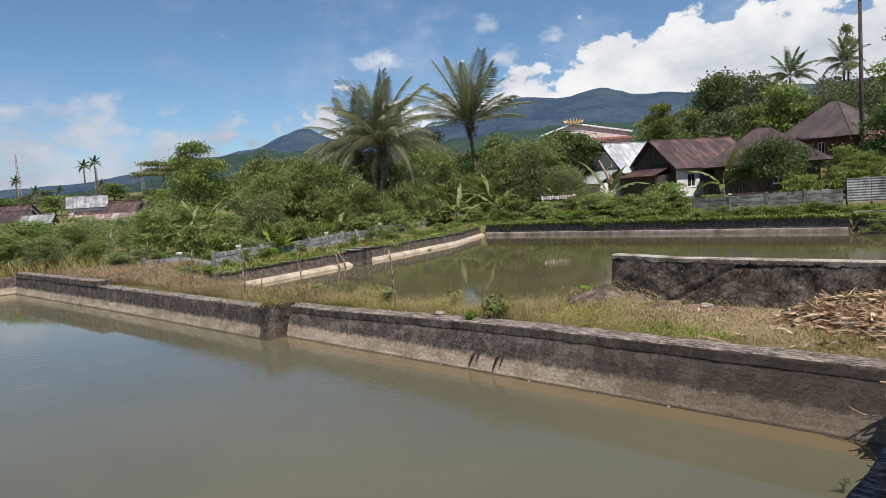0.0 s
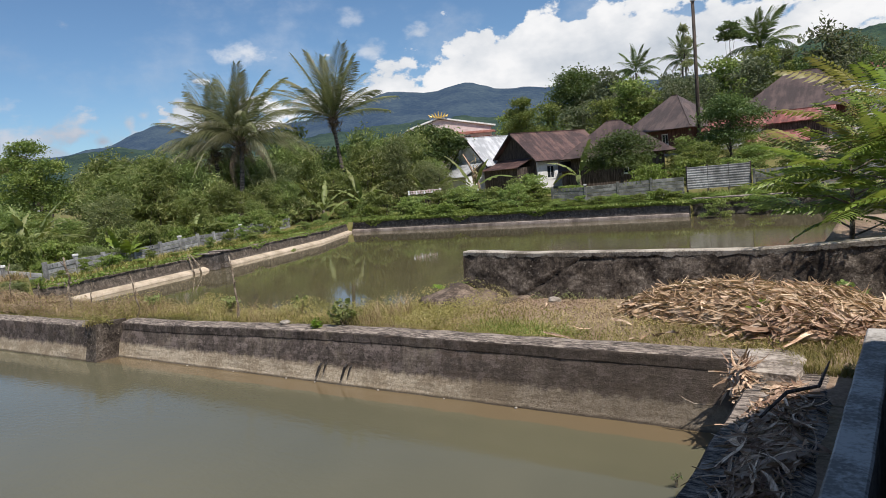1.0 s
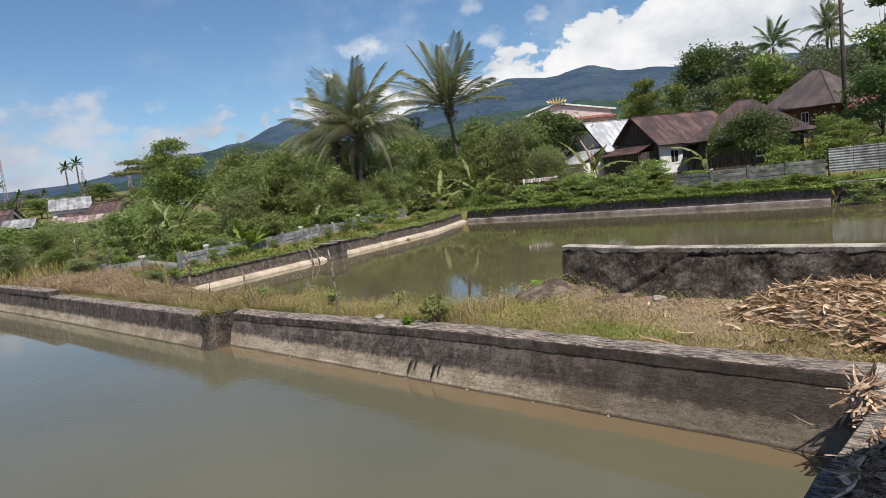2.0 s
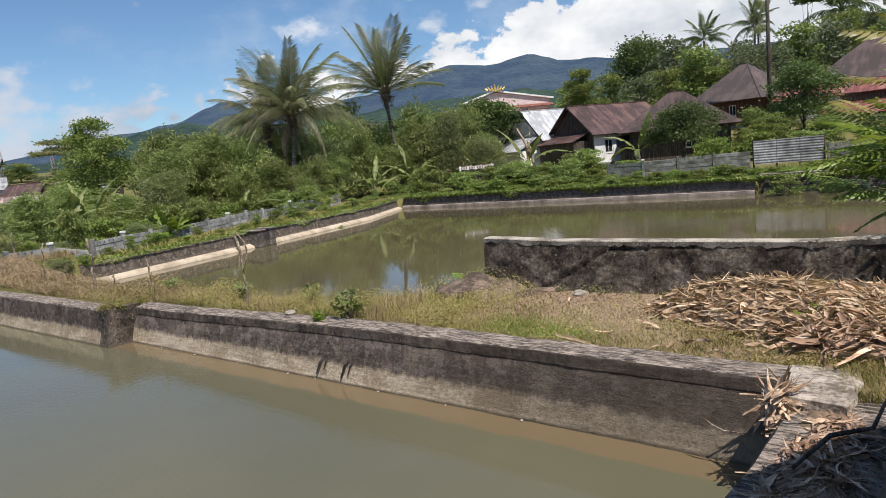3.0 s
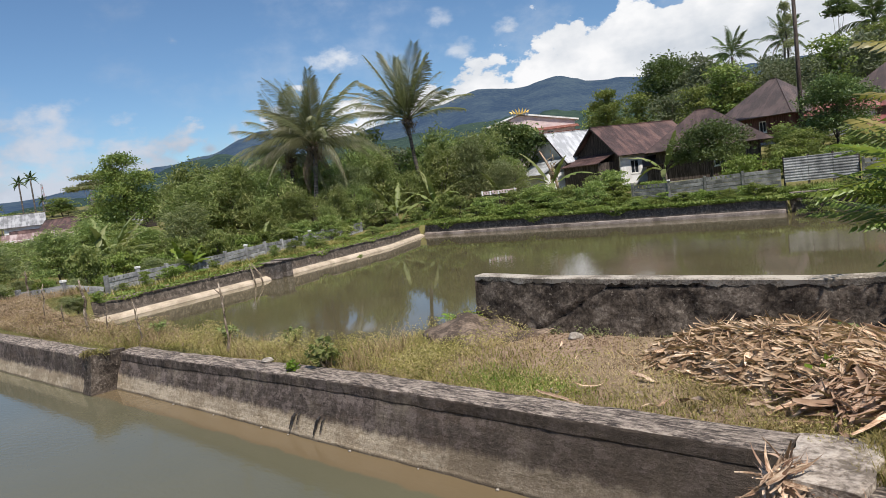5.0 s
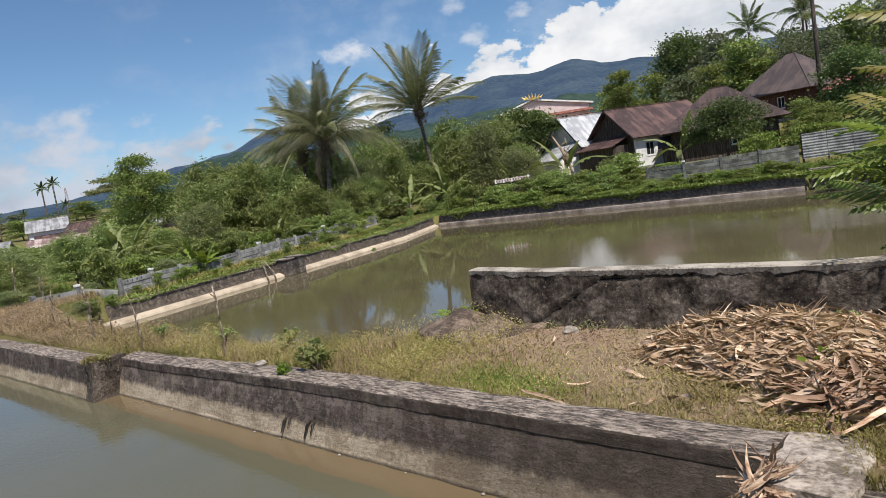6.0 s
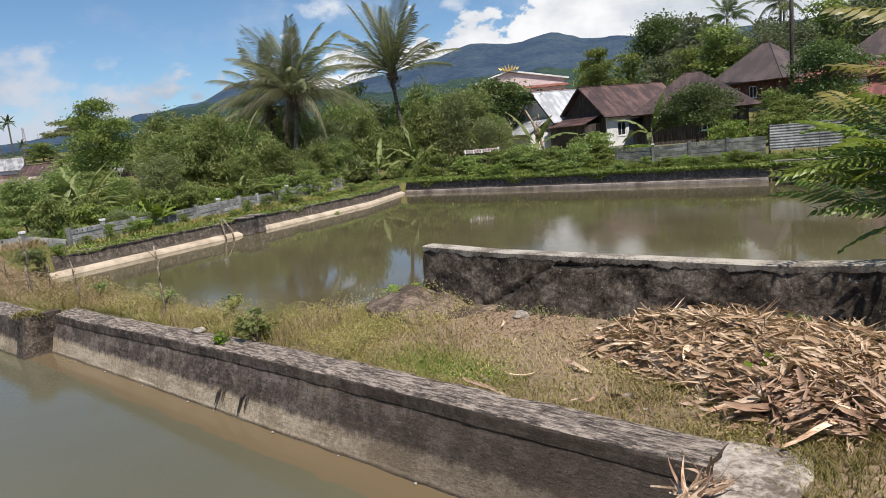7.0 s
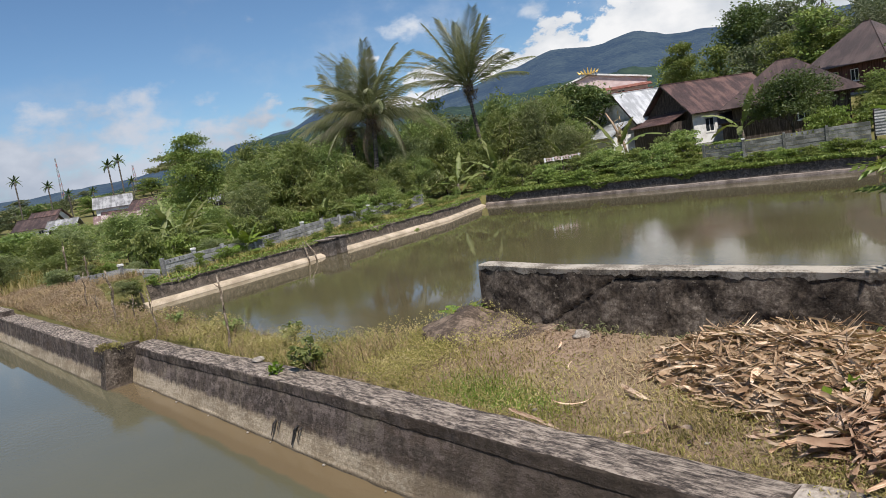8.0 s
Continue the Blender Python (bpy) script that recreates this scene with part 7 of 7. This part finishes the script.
# ---------------------------------------------------------------- heaps of dry husks
def husk_mesh(length, width, curl, twist, seed):
    """A long dry strap leaf: keeled, waved along its edges, one end torn off square, the other pointed."""
    r = np.random.default_rng(seed)
    n = 12
    verts, faces = [], []
    kink = r.normal() * 0.35
    wave, ph = 0.02 + 0.04 * r.random(), r.random() * 6
    keel = 0.25 + 0.55 * r.random()
    for i in range(n + 1):
        t = i / n
        w = width * min(1.0, 0.55 + 2.2 * t, 2.6 * (1.02 - t)) * 0.5
        x = length * (t - 0.5)
        z = curl * length * (t - 0.5) ** 2 * 2 + wave * length * math.sin(ph + 8 * t)
        y = kink * length * (t - 0.5) ** 2 + wave * length * math.sin(ph * 2 + 6 * t)
        a = twist * (t - 0.5)
        ca, sa = math.cos(a), math.sin(a)
        fold = w * keel
        e0, e1 = 0.25 * w * math.sin(ph + 19 * t), 0.25 * w * math.sin(ph * 3 + 23 * t)
        verts += [(x, y - w * ca, z + fold - w * sa + e0), (x, y, z), (x, y + w * ca, z + fold + w * sa + e1)]
    for i in range(n):
        for s in (0, 1):
            a = i * 3 + s
            faces.append((a, a + 1, a + 4, a + 3))
    return mesh_from("husk_leaf", verts, faces, F_DRYLEAF, True)


HUSKS = [husk_mesh(0.48 + 0.60 * rg.random(), 0.024 + 0.058 * rg.random() ** 1.9, rg.normal() * 0.13, rg.normal() * 2.4, 600 + i) for i in range(32)]


def heap_h(u, v):
    """Heap height over the unit plan."""
    d = u * u + v * v
    return max(0.0, 1 - d) ** 0.75


def husk_heap(label, x, y, z, rx, ry, h, n_parts, n_rest, yaw, seed, bias=0.0, k=1.0):
    r = np.random.default_rng(seed)
    ob = thing("dry_leaf_heap", label, "leaf heap", m=pose(x, y, z, 0, 0, yaw))
    # dark core of packed leaves
    bm = bmesh.new()
    bmesh.ops.create_icosphere(bm, subdivisions=4, radius=1)
    for v in bm.verts:
        lumpy = 0.86 + 0.16 * noise.noise(v.co * 2.6)
        v.co = Vector((v.co.x * rx * lumpy, v.co.y * ry * lumpy, max(-0.15, v.co.z) * h * 0.8 * lumpy))
    part("packed_core", bm, F_DRYLEAF, ob, "packed brown leaf litter", smooth=True)

    def place(edge=1.0):
        a, d = r.random() * 2 * math.pi, math.sqrt(r.random()) * edge
        u, v = d * math.cos(a), d * math.sin(a)

        def top(p, q):
            return h * heap_h(p, q) * (0.88 + 0.25 * noise.noise((p * 3, q * 3, seed)))

        n = Vector((-(top(u + 0.04, v) - top(u - 0.04, v)) / (0.08 * rx), -(top(u, v + 0.04) - top(u, v - 0.04)) / (0.08 * ry), 1)).normalized()
        th = r.normal() * 0.6 + radians(bias)
        x_ = Vector((math.cos(th), math.sin(th), 0))
        x_ = (x_ - n * x_.dot(n)).normalized()
        y_ = n.cross(x_)
        m = Matrix(((x_.x, y_.x, n.x, u * rx), (x_.y, y_.y, n.y, v * ry), (x_.z, y_.z, n.z, top(u, v) + 0.010 + 0.035 * r.random()), (0, 0, 0, 1)))
        return m @ pose(0, 0, 0, r.normal() * 24, r.normal() * 5, 0)

    for i in range(n_parts):
        put("husk_leaf", HUSKS[int(r.integers(0, len(HUSKS)))], ob, place() @ Matrix.Scale(k * (0.7 + 0.5 * r.random()), 4))
    verts, faces = [], []
    for i in range(n_rest):
        me = HUSKS[int(r.integers(0, len(HUSKS)))]
        m = place(1.05) @ Matrix.Scale(k * (0.5 + 0.6 * r.random()), 4) @ pose(0, 0, -0.012)
        o = len(verts)
        verts += [tuple(m @ q.co) for q in me.vertices]
        faces += [tuple(o + c for c in q.vertices) for q in me.polygons]
    tagged(put("leaf_layer", mesh_from("leaf_layer", verts, faces, F_HUSKS, True), ob), "jumbled layer of dry brown leaves", kind="stuff")


F_HUSKS = foliage("dry_husk_jumble", (0.20, 0.115, 0.070), (0.46, 0.315, 0.205), (0.70, 0.545, 0.405), 0.22, 0.75, 6.0, spec=0.25)
husk_heap("big heap of dry brown husk leaves on the berm", -1.75, 11.02, 0.74, 1.95, 0.95, 0.50, 300, 8000, -8, 1, 6, 0.78)
husk_heap("spilled lobe of long dry husk leaves in front of the heap", -1.05, 10.25, 0.74, 0.80, 0.52, 0.24, 110, 1100, 10, 5, 20, 0.95)
husk_heap("shaded heap of dead leaves on the concrete ledge", -0.95, 6.9, 0.72, 0.28, 1.5, 0.05, 110, 260, 0, 2, 80, 0.62)
husk_heap("small tuft of pale dry husks at the wall's corner", -1.44, 8.5, 0.60, 0.17, 0.30, 0.30, 44, 20, 0, 3, 70, 0.68)
for k, (lx, ly, s) in enumerate(((-3.83, 9.42, 0.7), (-3.71, 9.82, 0.6), (-2.63, 9.75, 0.8), (-5.6, 11.68, 0.7), (-4.9, 11.1, 0.5), (-3.3, 10.2, 0.6), (-2.2, 9.55, 0.9), (-1.2, 9.7, 0.8), (-2.9, 9.6, 0.6), (-4.4, 10.7, 0.5), (-5.3, 10.2, 0.45), (-1.8, 9.9, 0.9))):
    ob = put("fallen_leaf", HUSKS[k % len(HUSKS)], None, pose(lx, ly, height(lx, ly) + 0.05, 20, 10, k * 71) @ Matrix.Scale(s, 4))
    tagged(ob, "single dry pale leaf lying on the berm", "leaf", "fallen leaves")


# ---------------------------------------------------------------- stakes, beads, shadow streaks
def stake(x, y, h, lean, r0, seed, label="thin dead stake standing in the berm grass", knots=True):
    r = np.random.default_rng(seed)
    z = height(x, y)
    ob = thing("stake", label, "stake", "berm stakes", m=pose(x, y, z))
    pts = [(lean[0] * t + 0.02 * r.normal(), lean[1] * t + 0.02 * r.normal(), -0.2 + (h + 0.2) * t) for t in np.linspace(0, 1, 7)]
    v, f = tube(pts, [r0 * (1 - 0.4 * i / 6) * (1.25 if i % 2 else 0.95) for i in range(7)], 7)
    put("shaft", mesh_from("shaft", v, f, M_STICK, True), ob)
    if knots:
        ch = []
        for k in range(3):
            t = 0.55 + 0.14 * k
            p = Vector((lean[0] * t, lean[1] * t, h * t))
            ch.append(tube([p, p + Vector((0.10 * math.cos(k * 2.2), 0.10 * math.sin(k * 2.2), 0.12))], [r0 * 0.5, r0 * 0.25], 5))
        v, f = join(ch)
        put("twigs", mesh_from("twigs", v, f, M_STICK), ob)


stake(-10.62, 9.55, 1.25, (-0.22, 0.10), 0.022, 1)
stake(-13.75, 9.42, 0.95, (-0.18, 0.02), 0.018, 2)
stake(-16.7, 9.5, 1.35, (-0.05, 0.0), 0.032, 3)
stake(-16.4, 9.8, 0.7, (0.1, 0.0), 0.016, 4)
stake(-20.6, 9.8, 1.1, (0.0, 0.1), 0.018, 5)
stake(-18.4, 9.5, 0.7, (0.1, 0.05), 0.016, 6)
stake(-30.0, 12.2, 1.2, (0.1, 0.05), 0.04, 7)
stake(-36.0, 12.8, 1.6, (0.0, 0.05), 0.05, 8)
for k, (ly, off, ln) in enumerate(((22.2, 0.1, 0.5), (22.7, -0.2, 0.3))):
    ob = thing("leaning_stick", "pale stick leaning on the pond's side wall", "stick", m=pose(left_edge(ly) - 0.1, ly, -0.75))
    v, f = tube([(0.3, 0, 0), (0.0, 0.1, 0.55), (-0.25, off, 1.15)], [0.04, 0.035, 0.025], 6)
    put("shaft", mesh_from("shaft", v, f, M_STICK, True), ob)
ob = thing("ledge_branch", "dark bare branch lying over the ledge", "branch", m=pose(-0.75, 7.6, 0.85))
v, f = tube([(-0.32, -0.5, 0.0), (-0.16, -0.15, 0.12), (0.06, 0.1, 0.12), (0.12, 0.4, 0.26)], [0.012, 0.018, 0.016, 0.008], 7)
put("shaft", mesh_from("shaft", v, f, M_WOOD, True), ob)
v, f = tube([(-2.16, 8.62, 0.44), (-2.08, 8.60, 0.40), (-1.98, 8.60, 0.36), (-1.75, 8.60, 0.37)], [0.004, 0.012, 0.008, 0.004], 5)
tagged(put("twig", mesh_from("twig", v, f, M_STICK, True)), "pale twig caught on the pond wall", "twig")
for k, bx in enumerate((-12.4, -11.22, -9.9, -8.56, -7.9, -6.59, -5.4, -4.27)):
    bm = bmesh.new()
    bmesh.ops.create_icosphere(bm, subdivisions=1, radius=0.02 if k % 2 else 0.013, matrix=Matrix.Diagonal((1.3, 1, 0.8, 1)))
    tagged(part("pebble", bm, M_STONE, None, m=pose(bx, 8.70, 0.012), smooth=True), "small pale pebble at the waterline", "pebble", "waterline pebbles")


def shadow_streak(x, z0, z1, w, lean, seed):
    """A dark strip drawn as a leaf's shadow on the wall's face, a little proud of it."""
    verts, faces = [], []
    for i in range(9):
        t = i / 8
        z = z1 + (z0 - z1) * t
        g = w * (0.35 + 0.8 * math.sin(math.pi * (0.15 + 0.8 * t))) * (0.8 + 0.4 * noise.noise((t * 5, seed, 0)))
        c = x + lean * t
        y = 8.73 + (0.06 * min(z, 0.3) / 0.3 if z < 0.3 else 0.12 + 0.035 * (z - 0.315) / 0.25) - 0.022
        verts += [(c - g / 2, y, z), (c + g / 2, y, z)]
    for i in range(8):
        faces.append((i * 2, i * 2 + 1, i * 2 + 3, i * 2 + 2))
    return verts, faces


# shadow of the weed on the cap, painted as dark strips
st = thing("damp_stains", "dark streaks painting a weed's shadow on the pond wall", "stain", kind="structure")
for k, (sx, z0, z1, w, ln) in enumerate(((-7.70, 0.08, 0.56, 0.055, -0.20), (-7.62, 0.16, 0.52, 0.03, -0.12), (-7.20, 0.08, 0.50, 0.06, -0.16), (-7.12, 0.14, 0.44, 0.03, -0.10))):
    v, f = shadow_streak(sx, z0, z1, w, ln, k)
    put("streak", mesh_from("streak", v, f, M_WEEDSHADOW), st)
